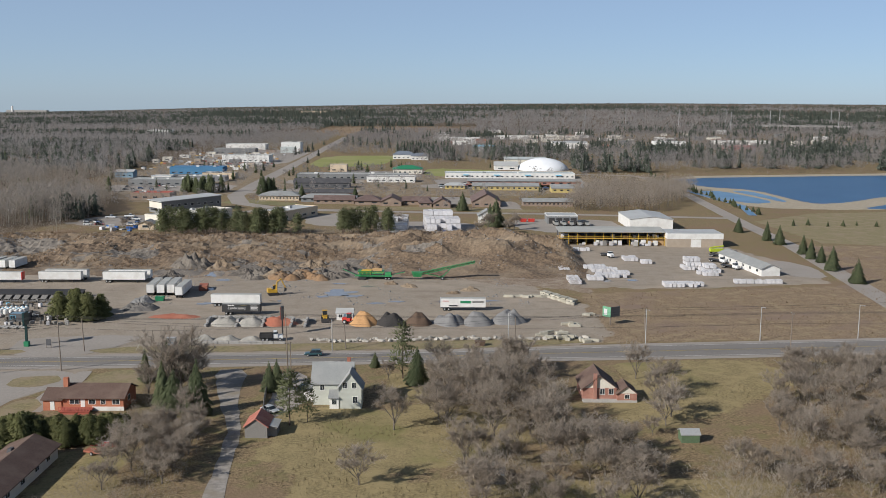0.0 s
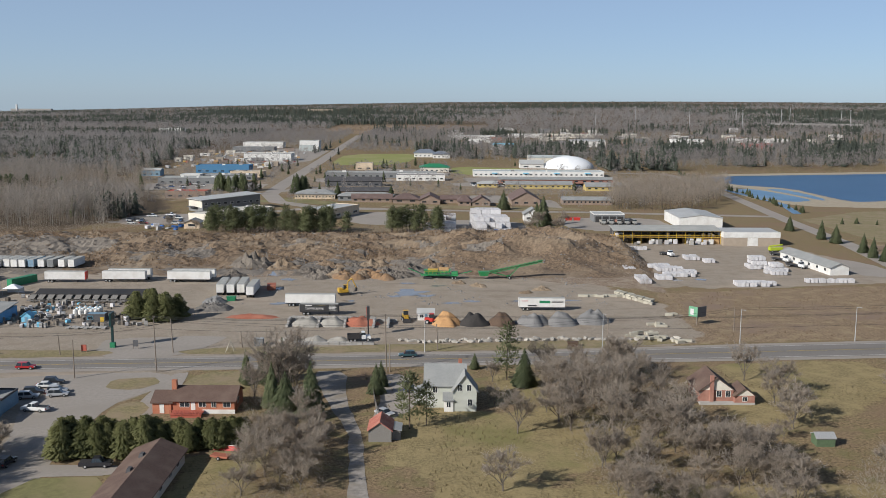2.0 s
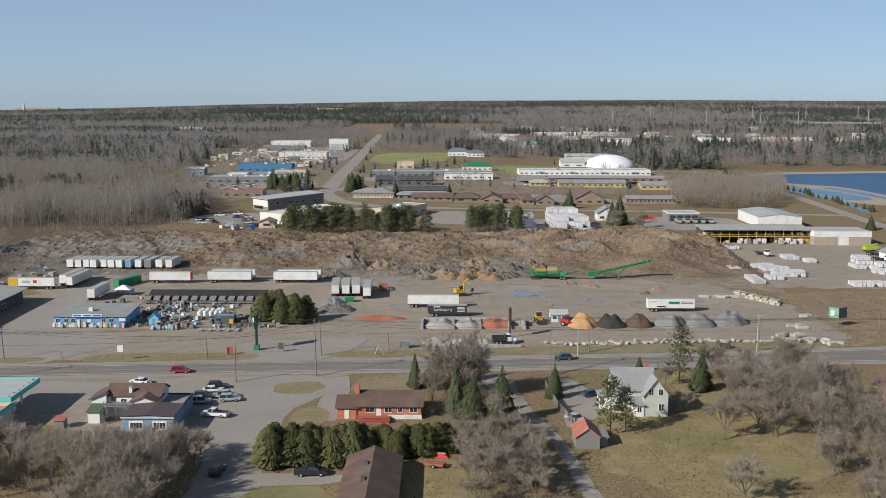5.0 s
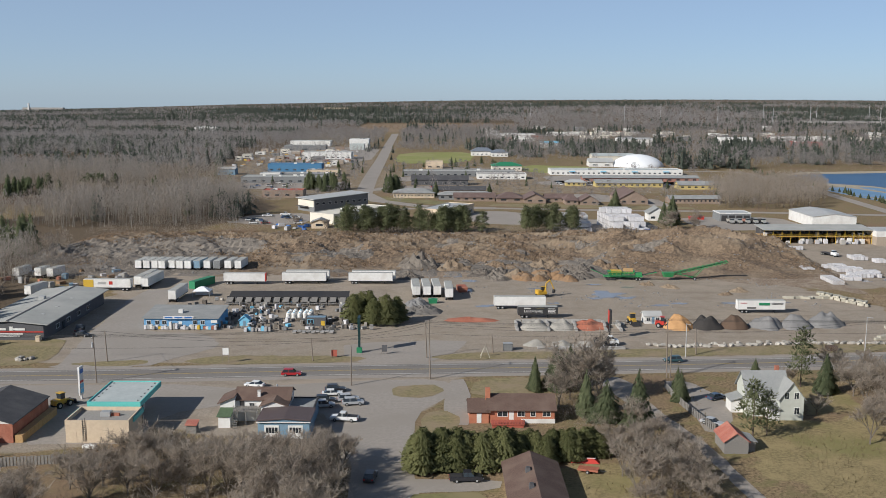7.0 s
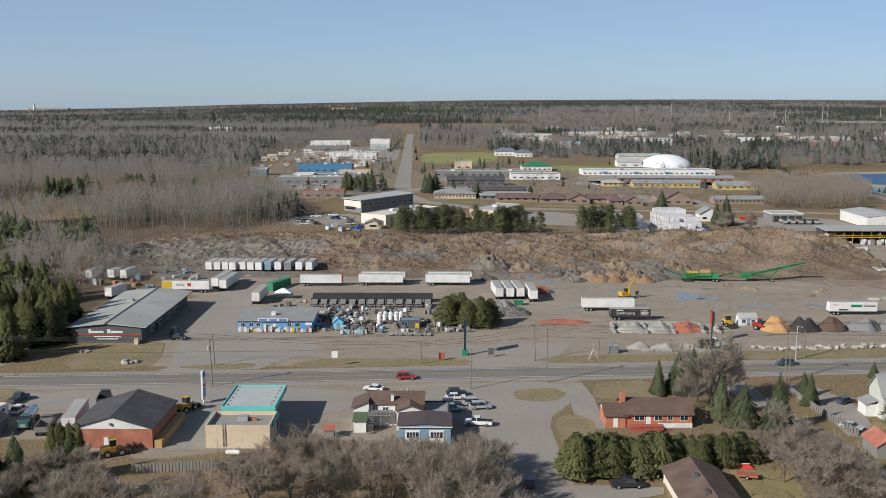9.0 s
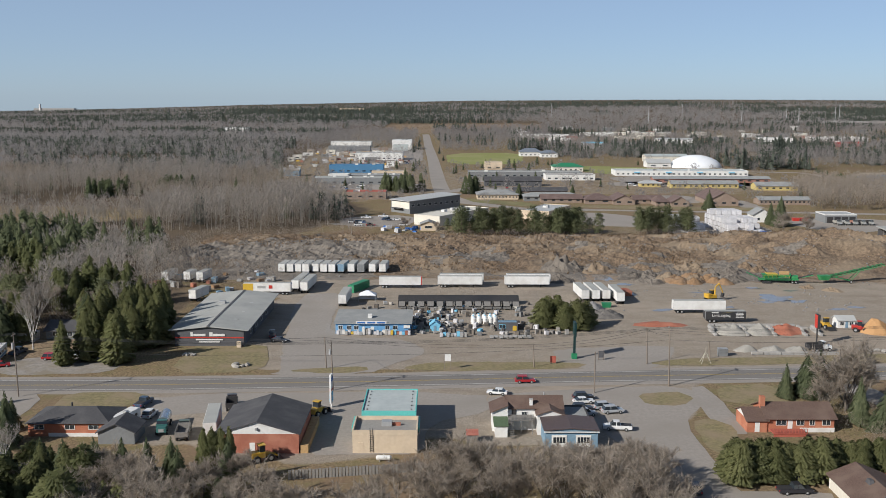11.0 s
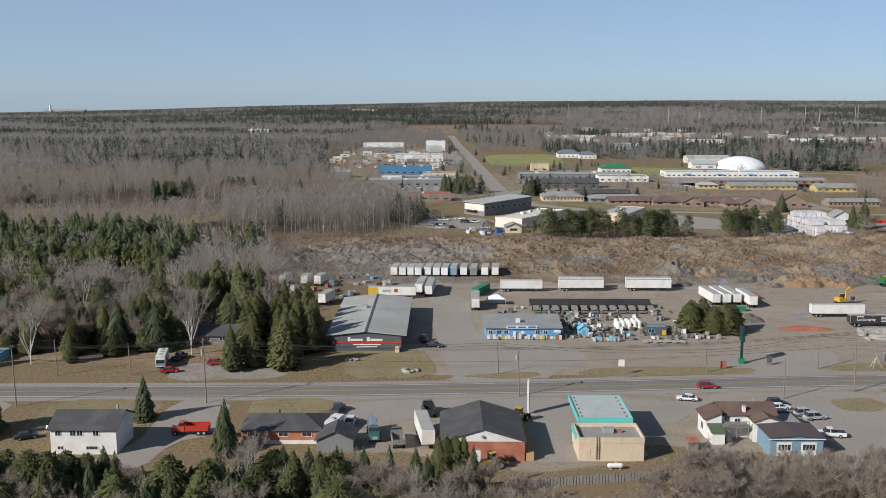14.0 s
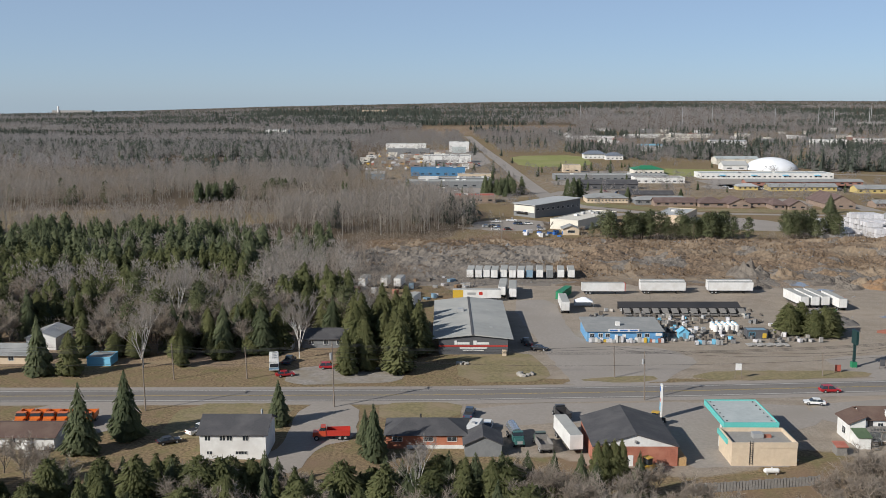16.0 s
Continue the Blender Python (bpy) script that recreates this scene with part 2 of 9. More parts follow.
pole_wood = mat("pole_wood", (0.22, 0.18, 0.145), (0.17, 0.14, 0.11), fine=4)
pole_grey = mat("pole_grey", (0.42, 0.42, 0.41), rough=0.6)
wire_m = mat("cable_black", (0.03, 0.03, 0.03))
chrome_m = mat("polished_tank", (0.62, 0.63, 0.64), rough=0.25, metal=0.8)
blue_m = mat("blue_paint", (0.04, 0.14, 0.42), (0.04, 0.12, 0.35), rough=0.5)
sky_tarp = mat("light_blue_paint", (0.20, 0.50, 0.68), (0.18, 0.45, 0.62), rough=0.6)
lens_m = mat("lamp_lens", (0.7, 0.7, 0.68), rough=0.2)
tail_m = mat("tail_lamp", (0.35, 0.02, 0.02), rough=0.3)


def paint(name, c):
    return MATS.get(name) or mat(name, c, tuple(v * 0.94 for v in c), rough=0.28, spec=0.55)


# plants
bark_m = mat("grey_bark", (0.165, 0.14, 0.115), (0.115, 0.095, 0.078), fine=3)
birch_m = mat("birch_bark", (0.60, 0.57, 0.52), (0.42, 0.39, 0.35), fine=2)
pinebark_m = mat("conifer_bark", (0.13, 0.095, 0.07), (0.09, 0.065, 0.05), fine=3)
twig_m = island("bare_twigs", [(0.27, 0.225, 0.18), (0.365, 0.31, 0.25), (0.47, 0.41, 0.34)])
# greyer than the near twigs: distance haze put into the crown colour
hazed_twig = island("hazed_leafless_crowns", [(0.245, 0.222, 0.205), (0.325, 0.30, 0.278), (0.41, 0.38, 0.355)])
stem_m = mat("pale_aspen_bark", (0.44, 0.41, 0.36), (0.33, 0.30, 0.26), fine=2)
dark_roof = mat("dark_brown_metal_roof", (0.105, 0.078, 0.074), (0.082, 0.062, 0.06), fine=2.0, rough=0.6)
sign_green = mat("poster_green", (0.16, 0.36, 0.22), (0.13, 0.30, 0.18), rough=0.5)
slate_m = mat("slate_blue_shingles", (0.16, 0.185, 0.22), (0.13, 0.15, 0.18), fine=3)
steel_blue = mat("steel_blue_cladding", (0.075, 0.20, 0.35), (0.06, 0.165, 0.29), fine=1.0)
brown_tan = mat("tan_brown_brick", (0.265, 0.20, 0.155), (0.21, 0.155, 0.12), (0.29, 0.22, 0.17), 6.0, 0.5, 0.9)
maroon_roof = mat("maroon_brown_shingles", (0.145, 0.10, 0.087), (0.112, 0.077, 0.068), (0.165, 0.118, 0.103), 3.0, 0.3, 0.9)
# spruce green turned greyer and bluer, the haze of distance in its colour
hazed_fir = island("hazed_conifer_crowns", [(0.085, 0.10, 0.082), (0.12, 0.138, 0.11), (0.16, 0.175, 0.14)])
# cedar foliage again, its colour darkened to carry the shade within the wood
shaded_cedar = island("shaded_wood_cedar", [(0.10, 0.112, 0.05), (0.145, 0.156, 0.068), (0.195, 0.198, 0.09)])
weed_m = island("rusty_weeds", [(0.17, 0.115, 0.07), (0.25, 0.175, 0.11), (0.33, 0.25, 0.165)])
twig_p = island("pale_aspen_twigs", [(0.27, 0.235, 0.20), (0.36, 0.32, 0.275), (0.47, 0.425, 0.375)])
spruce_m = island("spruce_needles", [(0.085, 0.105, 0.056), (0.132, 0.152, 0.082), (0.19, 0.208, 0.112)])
cedar_m = island("cedar_foliage", [(0.115, 0.125, 0.054), (0.17, 0.176, 0.076), (0.23, 0.228, 0.104)])
pine_m = island("pine_needles", [(0.11, 0.125, 0.062), (0.165, 0.178, 0.092), (0.225, 0.235, 0.13)])
dry_m = island("dry_grass", [(0.20, 0.16, 0.09), (0.28, 0.225, 0.13), (0.34, 0.28, 0.17)])

# ---- building kit ----
def link_mesh(name, me, parent=None, label=""):
    ob = new(name, me)
    if parent is not None:
        ob.parent = parent
    if label:
        tagged(ob, label)
    return ob


def part(name, bm, material, parent, label=""):
    """One bmesh as one mesh object under a thing or a part."""
    me = bpy.data.meshes.new(name)
    bm.normal_update()
    bm.to_mesh(me)
    bm.free()
    me.materials.append(material)
    return link_mesh(name, me, parent, label)


def thing(name, label, category, x=0.0, y=0.0, z=0.0, rz=0.0, group=""):
    ob = new(name)
    ob.empty_display_size = 0.5
    ob.matrix_basis = pose(x, y, z, 0, 0, rz)
    return tagged(ob, label, category, group)


def structure(name, bm, material, label, smooth=False):
    ob = part(name, bm, material, None)
    if smooth:
        for p in ob.data.polygons:
            p.use_smooth = True
    return tagged(ob, label, kind="structure")


def box(bm, x0, x1, y0, y1, z0, z1):
    v = [bm.verts.new(p) for p in ((x0, y0, z0), (x1, y0, z0), (x1, y1, z0), (x0, y1, z0), (x0, y0, z1), (x1, y0, z1), (x1, y1, z1), (x0, y1, z1))]
    for f in ((3, 2, 1, 0), (4, 5, 6, 7), (0, 1, 5, 4), (1, 2, 6, 5), (2, 3, 7, 6), (3, 0, 4, 7)):
        bm.faces.new([v[i] for i in f])
    return bm


def B(x0, x1, y0, y1, z0, z1, bevel=0.0):
    bm = box(bmesh.new(), x0, x1, y0, y1, z0, z1)
    if bevel:
        bmesh.ops.bevel(bm, geom=bm.edges[:], offset=bevel, segments=2, affect="EDGES")
    return bm


def frustum(bm, base, top):
    """base and top: (x0, x1, y0, y1, z)."""
    v = []
    for x0, x1, y0, y1, z in (base, top):
        v += [bm.verts.new(p) for p in ((x0, y0, z), (x1, y0, z), (x1, y1, z), (x0, y1, z))]
    for f in ((3, 2, 1, 0), (4, 5, 6, 7), (0, 1, 5, 4), (1, 2, 6, 5), (2, 3, 7, 6), (3, 0, 4, 7)):
        bm.faces.new([v[i] for i in f])
    return bm


def prism(bm, outline, a0, a1, axis="y"):
    """A polygon swept along an axis: outline in (x, z) for y, in (y, z) for x, in (x, y) for z."""
    def at(p, a):
        return (p[0], a, p[1]) if axis == "y" else (a, p[0], p[1]) if axis == "x" else (p[0], p[1], a)
    lo, hi = [bm.verts.new(at(p, a0)) for p in outline], [bm.verts.new(at(p, a1)) for p in outline]
    n = len(outline)
    bm.faces.new(lo[::-1])
    bm.faces.new(hi)
    for i in range(n):
        bm.faces.new((lo[i], lo[(i + 1) % n], hi[(i + 1) % n], hi[i]))
    bmesh.ops.recalc_face_normals(bm, faces=bm.faces[:])
    return bm


def rod(bm, p, q, r0, r1=None, n=6):
    """A tapered rod from p to q."""
    p, q = Vector(p), Vector(q)
    r1 = r0 if r1 is None else r1
    d = (q - p).normalized()
    u = d.orthogonal().normalized()
    w = d.cross(u)
    ring = [[bm.verts.new(c + r * (u * math.cos(2 * math.pi * k / n) + w * math.sin(2 * math.pi * k / n))) for k in range(n)] for c, r in ((p, r0), (q, r1))]
    for k in range(n):
        bm.faces.new((ring[0][k], ring[0][(k + 1) % n], ring[1][(k + 1) % n], ring[1][k]))
    bm.faces.new(ring[0][::-1])
    bm.faces.new(ring[1])
    return bm


def R(p, q, r0, r1=None, n=6):
    return rod(bmesh.new(), p, q, r0, r1, n)


def sheet(name, outline, material, z, label, wobble=0.0, step=3.0):
    """A flat patch of ground cover with a slightly uneven edge."""
    rnd = random.Random(name + str(outline[0]))
    pts = []
    if wobble:                           # corners rounded off
        outline = [(a[0] * (1 - f) + b[0] * f, a[1] * (1 - f) + b[1] * f) for a, b in zip(outline, outline[1:] + outline[:1]) for f in (0.2, 0.8)]
    for (x0, y0), (x1, y1) in zip(outline, outline[1:] + outline[:1]):
        n = max(1, int(math.hypot(x1 - x0, y1 - y0) / step)) if wobble else 1
        for k in range(n):
            f = k / n
            pts.append((x0 + (x1 - x0) * f + rnd.uniform(-wobble, wobble), y0 + (y1 - y0) * f + rnd.uniform(-wobble, wobble), z))
    bm = bmesh.new()
    f = bm.faces.new([bm.verts.new(p) for p in pts])
    f.normal_update()
    if f.normal.z < 0:
        f.normal_flip()
    bmesh.ops.triangulate(bm, faces=bm.faces[:])
    return structure(name, bm, material, label)


def inside(x, y, poly):
    """Even-odd test for arrays of points."""
    hit = np.zeros(np.shape(x), bool)
    for (x0, y0), (x1, y1) in zip(poly, poly[1:] + poly[:1]):
        if y0 == y1:
            continue
        hit ^= ((y0 > y) != (y1 > y)) & (x < (x1 - x0) * (y - y0) / (y1 - y0) + x0)
    return hit


def text(body, size, material, parent, m, name="lettering", label=""):
    """Letters of the built-in font as a mesh part; m places their plane."""
    c = bpy.data.curves.new(name, "FONT")
    c.body, c.size, c.extrude, c.align_x, c.align_y, c.resolution_u = body, size, 0.02, "CENTER", "CENTER", 2
    tmp = bpy.data.objects.new("t", c)
    scene.collection.objects.link(tmp)
    me = bpy.data.meshes.new_from_object(tmp.evaluated_get(bpy.context.evaluated_depsgraph_get()))
    bpy.data.objects.remove(tmp)
    bpy.data.curves.remove(c)
    me.name = name
    me.materials.clear()
    me.materials.append(material)
    ob = link_mesh(name, me, parent, label)
    ob.matrix_basis = m
    return ob


FRONT = pose(0, 0, 0, 90, 0, 0)      # upright, read from the south


def window(parent, x, y, z, w, h, side="s", frame_m=None, bars=1, name="window"):
    """A window on a wall: frame proud of it, pane and glazing bar; side s, n, e or w tells the way it faces."""
    rz = {"s": 0, "e": 90, "n": 180, "w": -90}[side]
    bm = bmesh.new()
    t = 0.09
    box(bm, -w / 2, w / 2, -0.07, 0.03, -t, 0)
    box(bm, -w / 2, w / 2, -0.07, 0.03, h, h + t)
    box(bm, -w / 2 - t, -w / 2, -0.07, 0.03, -t, h + t)
    box(bm, w / 2, w / 2 + t, -0.07, 0.03, -t, h + t)
    for k in range(bars):
        c = -w / 2 + w * (k + 1) / (bars + 1)
        box(bm, c - 0.03, c + 0.03, -0.06, 0.0, 0, h)
    fr = part(name, bm, frame_m or white_m, parent)
    fr.matrix_basis = pose(x, y, z, 0, 0, rz)
    part("pane", B(-w / 2, w / 2, -0.03, 0.02, 0, h), glass_m, fr)
    return fr


def door(parent, x, y, z, w, h, side="s", material=None, name="door", panels=0):
    rz = {"s": 0, "e": 90, "n": 180, "w": -90}[side]
    bm = B(-w / 2, w / 2, -0.05, 0.03, 0, h)
    d = part(name, bm, material or white_m, parent)
    d.matrix_basis = pose(x, y, z, 0, 0, rz)
    for k in range(panels):
        part("panel", B(-w / 2 + 0.06, w / 2 - 0.06, -0.08, -0.05, h * k / panels + 0.05, h * (k + 1) / panels - 0.05), material or white_m, d)
    return d


def gable_block(parent, x0, x1, y0, y1, eave, ridge, wall_m, roof_m, along="x", over=0.45, gable_m=None, thick=0.18, z0=0.0, split=0.5):
    """Walls and two roof slopes of a block whose ridge runs along x or y."""
    if along == "x":
        m_ = y0 + (y1 - y0) * split
        part("wall", B(x0, x1, y0, y1, z0, eave), wall_m, parent)
        part("gable", prism(bmesh.new(), [(y0, eave), (y1, eave), (m_, ridge - 0.02)], x0, x1, "x"), gable_m or wall_m, parent)
        for ya, s in ((y0, -1), (y1, 1)):
            dz = (ridge - eave) / abs(m_ - ya) * over
            part("roof_slope", prism(bmesh.new(), [(ya + s * over, eave - dz), (m_, ridge), (m_, ridge + thick), (ya + s * over, eave - dz + thick)], x0 - over, x1 + over, "x"), roof_m, parent)
    else:
        m_ = x0 + (x1 - x0) * split
        part("wall", B(x0, x1, y0, y1, z0, eave), wall_m, parent)
        part("gable", prism(bmesh.new(), [(x0, eave), (x1, eave), (m_, ridge - 0.02)], y0, y1, "y"), gable_m or wall_m, parent)
        for xa, s in ((x0, -1), (x1, 1)):
            dz = (ridge - eave) / abs(m_ - xa) * over
            part("roof_slope", prism(bmesh.new(), [(xa + s * over, eave - dz), (m_, ridge), (m_, ridge + thick), (xa + s * over, eave - dz + thick)], y0 - over, y1 + over, "y"), roof_m, parent)


def hip_roof(parent, x0, x1, y0, y1, eave, ridge, roof_m, over=0.5, inset=None):
    x0, x1, y0, y1 = x0 - over, x1 + over, y0 - over, y1 + over
    m_, i = (y0 + y1) / 2, inset or (y1 - y0) / 2
    bm = bmesh.new()
    a = [bm.verts.new(p) for p in ((x0, y0, eave), (x1, y0, eave), (x1, y1, eave), (x0, y1, eave), (x0 + i, m_, ridge), (x1 - i, m_, ridge))]
    for f in ((0, 1, 5, 4), (1, 2, 5), (2, 3, 4, 5), (3, 0, 4), (3, 2, 1, 0)):
        bm.faces.new([a[k] for k in f])
    part("roof", bm, roof_m, parent)


def flat_block(parent, x0, x1, y0, y1, h, wall_m, roof_m, rim=0.35, rim_m=None, z0=0.0):
    """A flat-roofed block with a low parapet."""
    part("wall", B(x0, x1, y0, y1, z0, h), wall_m, parent)
    part("roof", B(x0 + 0.2, x1 - 0.2, y0 + 0.2, y1 - 0.2, h, h + 0.08), roof_m, parent)
    bm = bmesh.new()
    for a in ((x0 - 0.06, x1 + 0.06, y0 - 0.06, y0 + 0.2), (x0 - 0.06, x1 + 0.06, y1 - 0.2, y1 + 0.06), (x0 - 0.06, x0 + 0.2, y0 + 0.2, y1 - 0.2), (x1 - 0.2, x1 + 0.06, y0 + 0.2, y1 - 0.2)):
        box(bm, *a, h - 0.25, h + rim)
    part("parapet", bm, rim_m or wall_m, parent)

# ---- ground, road and paving ----
ROAD_X = [-900, -320, -218, -165, -112, -60, 0, 50, 124, 420]
ROAD_Y = [229, 236.3, 237.8, 240.9, 245.3, 248.6, 253.8, 259.2, 266.9, 300]


def road_y(x):
    return float(np.interp(x, ROAD_X, ROAD_Y))


YARD = [(-206, 252), (-203, 345), (-216, 362), (-216, 384), (-160, 384), (-106, 366), (-60, 372), (-38, 368), (6, 366), (34, 352), (48, 318), (50, 282), (44, 268), (-60, 254), (-112, 250)]
EARTH = [(-246, 398), (-214, 366), (-108, 358), (-60, 366), (-8, 356), (36, 352), (54, 340), (62, 400), (58, 468), (20, 486), (-160, 484), (-250, 478), (-258, 430)]
LOT_E = [(50, 352), (56, 430), (58, 462), (134, 456), (140, 430), (152, 392), (146, 362), (120, 358), (88, 350)]
SOUTH = [(-214, 233), (-212, 204), (-176, 188), (-160, 192), (-150, 204), (-118, 192), (-101, 190), (-99, 170), (-106, 158), (-110, 190), (-92, 222), (-88, 243), (-110, 243)]
FIELD_E = [(44, 270), (50, 340), (88, 348), (150, 358), (170, 460), (320, 470), (400, 320), (124, 276)]
WOOD_W = [(-900, 262), (-236, 262), (-228, 330), (-250, 390), (-262, 440), (-215, 500), (-190, 600), (-260, 780), (-900, 900)]
CLEARING = [(-560, 522), (-335, 532), (-312, 560), (-318, 600), (-345, 612), (-420, 616), (-560, 600)]
HEATH = [(-262, 1870), (-80, 1860), (60, 1900), (80, 2350), (-270, 2350)]
ESTATE_YARDS = [(-262, 690), (-200, 640), (-160, 690), (-120, 700), (20, 690), (130, 715), (135, 900), (60, 950), (-60, 950), (-130, 900), (-160, 1000), (-170, 1380), (-310, 1380), (-290, 900)]
TURF = ([(-38, 209), (-12, 209), (14, 214), (20, 192), (6, 176), (-22, 166), (-34, 178)], [(44, 248), (84, 252), (88, 232), (60, 204), (48, 198), (32, 204), (44, 222)], [(-72, 182), (-58, 186), (-56, 160), (-60, 136), (-72, 136)], [(-12, 240), (0, 240), (-2, 214), (-14, 212)], [(-30, 150), (60, 150), (60, 170), (-26, 168)])


def axis(lo, a, b, hi, step, far):
    dense = np.arange(a, b + 0.01, step)
    def out(start, end):
        v, s, r = start, step, []
        while abs(v - start) < abs(end - start):
            s = min(s * 1.25, far)
            v += math.copysign(s, end - start)
            r.append(v)
        return r
    return np.array(out(a, lo)[::-1] + list(dense) + out(b, hi))


def far_rise(x, y):
    """The land climbs gently towards the horizon, less so in the west."""
    k = np.clip((y - 1500) / 3400, 0, 1) ** 1.5
    return k * np.interp(x / np.maximum(y, 1), (-0.50, -0.34, -0.22, 0.0, 0.22, 0.45), (-9, 10, 29, 52, 60, 58))


def make_ground():
    xs, ys = axis(-4200, -460, 300, 4200, 2.5, 160), axis(-400, 135, 620, 4960, 2.5, 160)
    gx, gy = np.meshgrid(xs, ys)
    z = far_rise(gx, gy)
    n = len(xs)
    verts = np.stack([gx.ravel(), gy.ravel(), z.ravel()], 1)
    i = np.arange(len(ys) - 1)[:, None] * n + np.arange(n - 1)[None, :]
    faces = np.stack([i, i + 1, i + n + 1, i + n], -1).reshape(-1, 4)
    me = bpy.data.meshes.new("ground")
    me.from_pydata(verts.tolist(), [], faces.tolist())
    fx, fy = gx.ravel(), gy.ravel()
    jit = np.array([noise.noise(Vector((a * 0.12, b * 0.12, 3.0))) for a, b in zip(fx, fy)]) * 4.0
    def mask(*polys):
        m = np.zeros(fx.shape)
        for p in polys:
            for dx, dy in ((0, 0), (1.8, 0), (-1.8, 0), (0, 1.8), (0, -1.8)):
                m = np.maximum(m, 0) + inside(fx + jit + dx, fy + jit * 0.7 + dy, p) / 5.0
        return np.clip(m, 0, 1)
    ry = np.interp(fx, ROAD_X, ROAD_Y)
    verge = np.clip(1 - (np.abs(fy - ry) - 6.0) / 2.5, 0, 1)
    gravel = np.clip(mask(YARD, LOT_E, SOUTH) + 0.47 * mask(ESTATE_YARDS) + verge * 0.8, 0, 1)
    earth = mask(EARTH)
    brown = np.clip(mask(FIELD_E, WOOD_W, HEATH) - mask(CLEARING), 0, 1)
    floor = np.clip(mask(WOOD_W) - mask(CLEARING), 0, 1) * (fy > 300)
    far = (fy > 1230) & ~((fx > -330) & (fx < 760) & (fy < 2100)) | (fy > 640) & (fx < -300)
    floor = np.clip(floor + far, 0, 1) - mask(CLEARING, HEATH)
    turf = me.attributes.new("turf", "FLOAT", "POINT")
    turf.data.foreach_set("value", mask(*TURF).astype(np.float32))
    at = me.color_attributes.new("zone", "FLOAT_COLOR", "POINT")
    at.data.foreach_set("color", np.stack([gravel, earth, brown, np.clip(floor, 0, 1)], 1).ravel().astype(np.float32))
    m = bpy.data.materials.new("open_ground")
    m.use_nodes = True
    nd, l = m.node_tree.nodes, m.node_tree.links
    b = nd["Principled BSDF"]
    b.inputs["Roughness"].default_value, b.inputs["Specular IOR Level"].default_value = 0.97, 0.1
    geo = nd.new("ShaderNodeNewGeometry")
    def tex(scale, detail=6):
        t = nd.new("ShaderNodeTexNoise")
        t.inputs["Scale"].default_value, t.inputs["Detail"].default_value, t.inputs["Roughness"].default_value = scale, detail, 0.62
        l.new(geo.outputs["Position"], t.inputs["Vector"])
        return t.outputs["Fac"]
    def ramp(src, lo, hi):
        r = nd.new("ShaderNodeMapRange")
        r.inputs["From Min"].default_value, r.inputs["From Max"].default_value = lo, hi
        l.new(src, r.inputs["Value"])
        return r.outputs[0]
    def mix(f, a, c):
        x = nd.new("ShaderNodeMix")
        x.data_type = "RGBA"
        for key, v in (("A", a), ("B", c)):
            if isinstance(v, tuple):
                x.inputs[key].default_value = (*v, 1)
            else:
                l.new(v, x.inputs[key])
        l.new(f, x.inputs["Factor"])
        return x.outputs["Result"]
    fine, mid, big = tex(1.6), tex(0.22), tex(0.035)
    grass = mix(ramp(fine, .42, .60), (0.275, 0.205, 0.118), (0.135, 0.10, 0.06))
    grass = mix(ramp(mid, .48, .68), grass, (0.18, 0.16, 0.075))
    grass = mix(ramp(big, .50, .66), grass, (0.215, 0.15, 0.098))
    grav = mix(ramp(fine, .36, .66), (0.352, 0.302, 0.243), (0.252, 0.214, 0.17))
    grav = mix(ramp(mid, .46, .68), grav, (0.262, 0.216, 0.165))
    grav = mix(ramp(big, .52, .66), grav, (0.345, 0.29, 0.23))
    scale = nd.new("ShaderNodeVectorMath")
    scale.operation = "MULTIPLY"
    scale.inputs[1].default_value = (0.06, 0.22, 1.0)
    l.new(geo.outputs["Position"], scale.inputs[0])
    rut = nd.new("ShaderNodeTexNoise")
    rut.inputs["Scale"].default_value, rut.inputs["Detail"].default_value, rut.inputs["Distortion"].default_value = 1.0, 5, 0.8
    l.new(scale.outputs[0], rut.inputs["Vector"])
    grav = mix(ramp(rut.outputs["Fac"], .52, .95), grav, (0.225, 0.182, 0.14))
    ear = mix(ramp(fine, .42, .60), (0.30, 0.23, 0.165), (0.16, 0.122, 0.092))
    ear = mix(ramp(mid, .46, .66), ear, (0.33, 0.275, 0.215))
    bro = mix(ramp(fine, .43, .58), (0.30, 0.22, 0.142), (0.155, 0.115, 0.077))
    bro = mix(ramp(mid, .48, .66), bro, (0.30, 0.235, 0.145))
    bro = mix(ramp(big, .50, .64), bro, (0.225, 0.165, 0.125))
    va = nd.new("ShaderNodeVertexColor")
    va.layer_name = "zone"
    sep = nd.new("ShaderNodeSeparateColor")
    l.new(va.outputs[0], sep.inputs[0])
    def soft(ch):
        a = nd.new("ShaderNodeMath")
        a.operation = "ADD"
        l.new(sep.outputs[ch], a.inputs[0])
        l.new(mid, a.inputs[1])
        return ramp(a.outputs[0], 0.86, 1.14)
    # leaf litter of the woods, with the trees' shade painted into its brown
    shaded_litter = mix(ramp(fine, .40, .62), (0.155, 0.118, 0.08), (0.085, 0.066, 0.046))
    ta = nd.new("ShaderNodeAttribute")
    ta.attribute_name = "turf"
    tm = nd.new("ShaderNodeMath")
    tm.operation = "ADD"
    l.new(ta.outputs["Fac"], tm.inputs[0])
    l.new(mid, tm.inputs[1])
    lawn = mix(ramp(fine, .40, .62), (0.285, 0.228, 0.118), (0.18, 0.145, 0.076))
    lawn = mix(ramp(mid, .44, .62), lawn, (0.30, 0.24, 0.125))
    lawn = mix(ramp(big, .54, .66), lawn, (0.205, 0.185, 0.08))
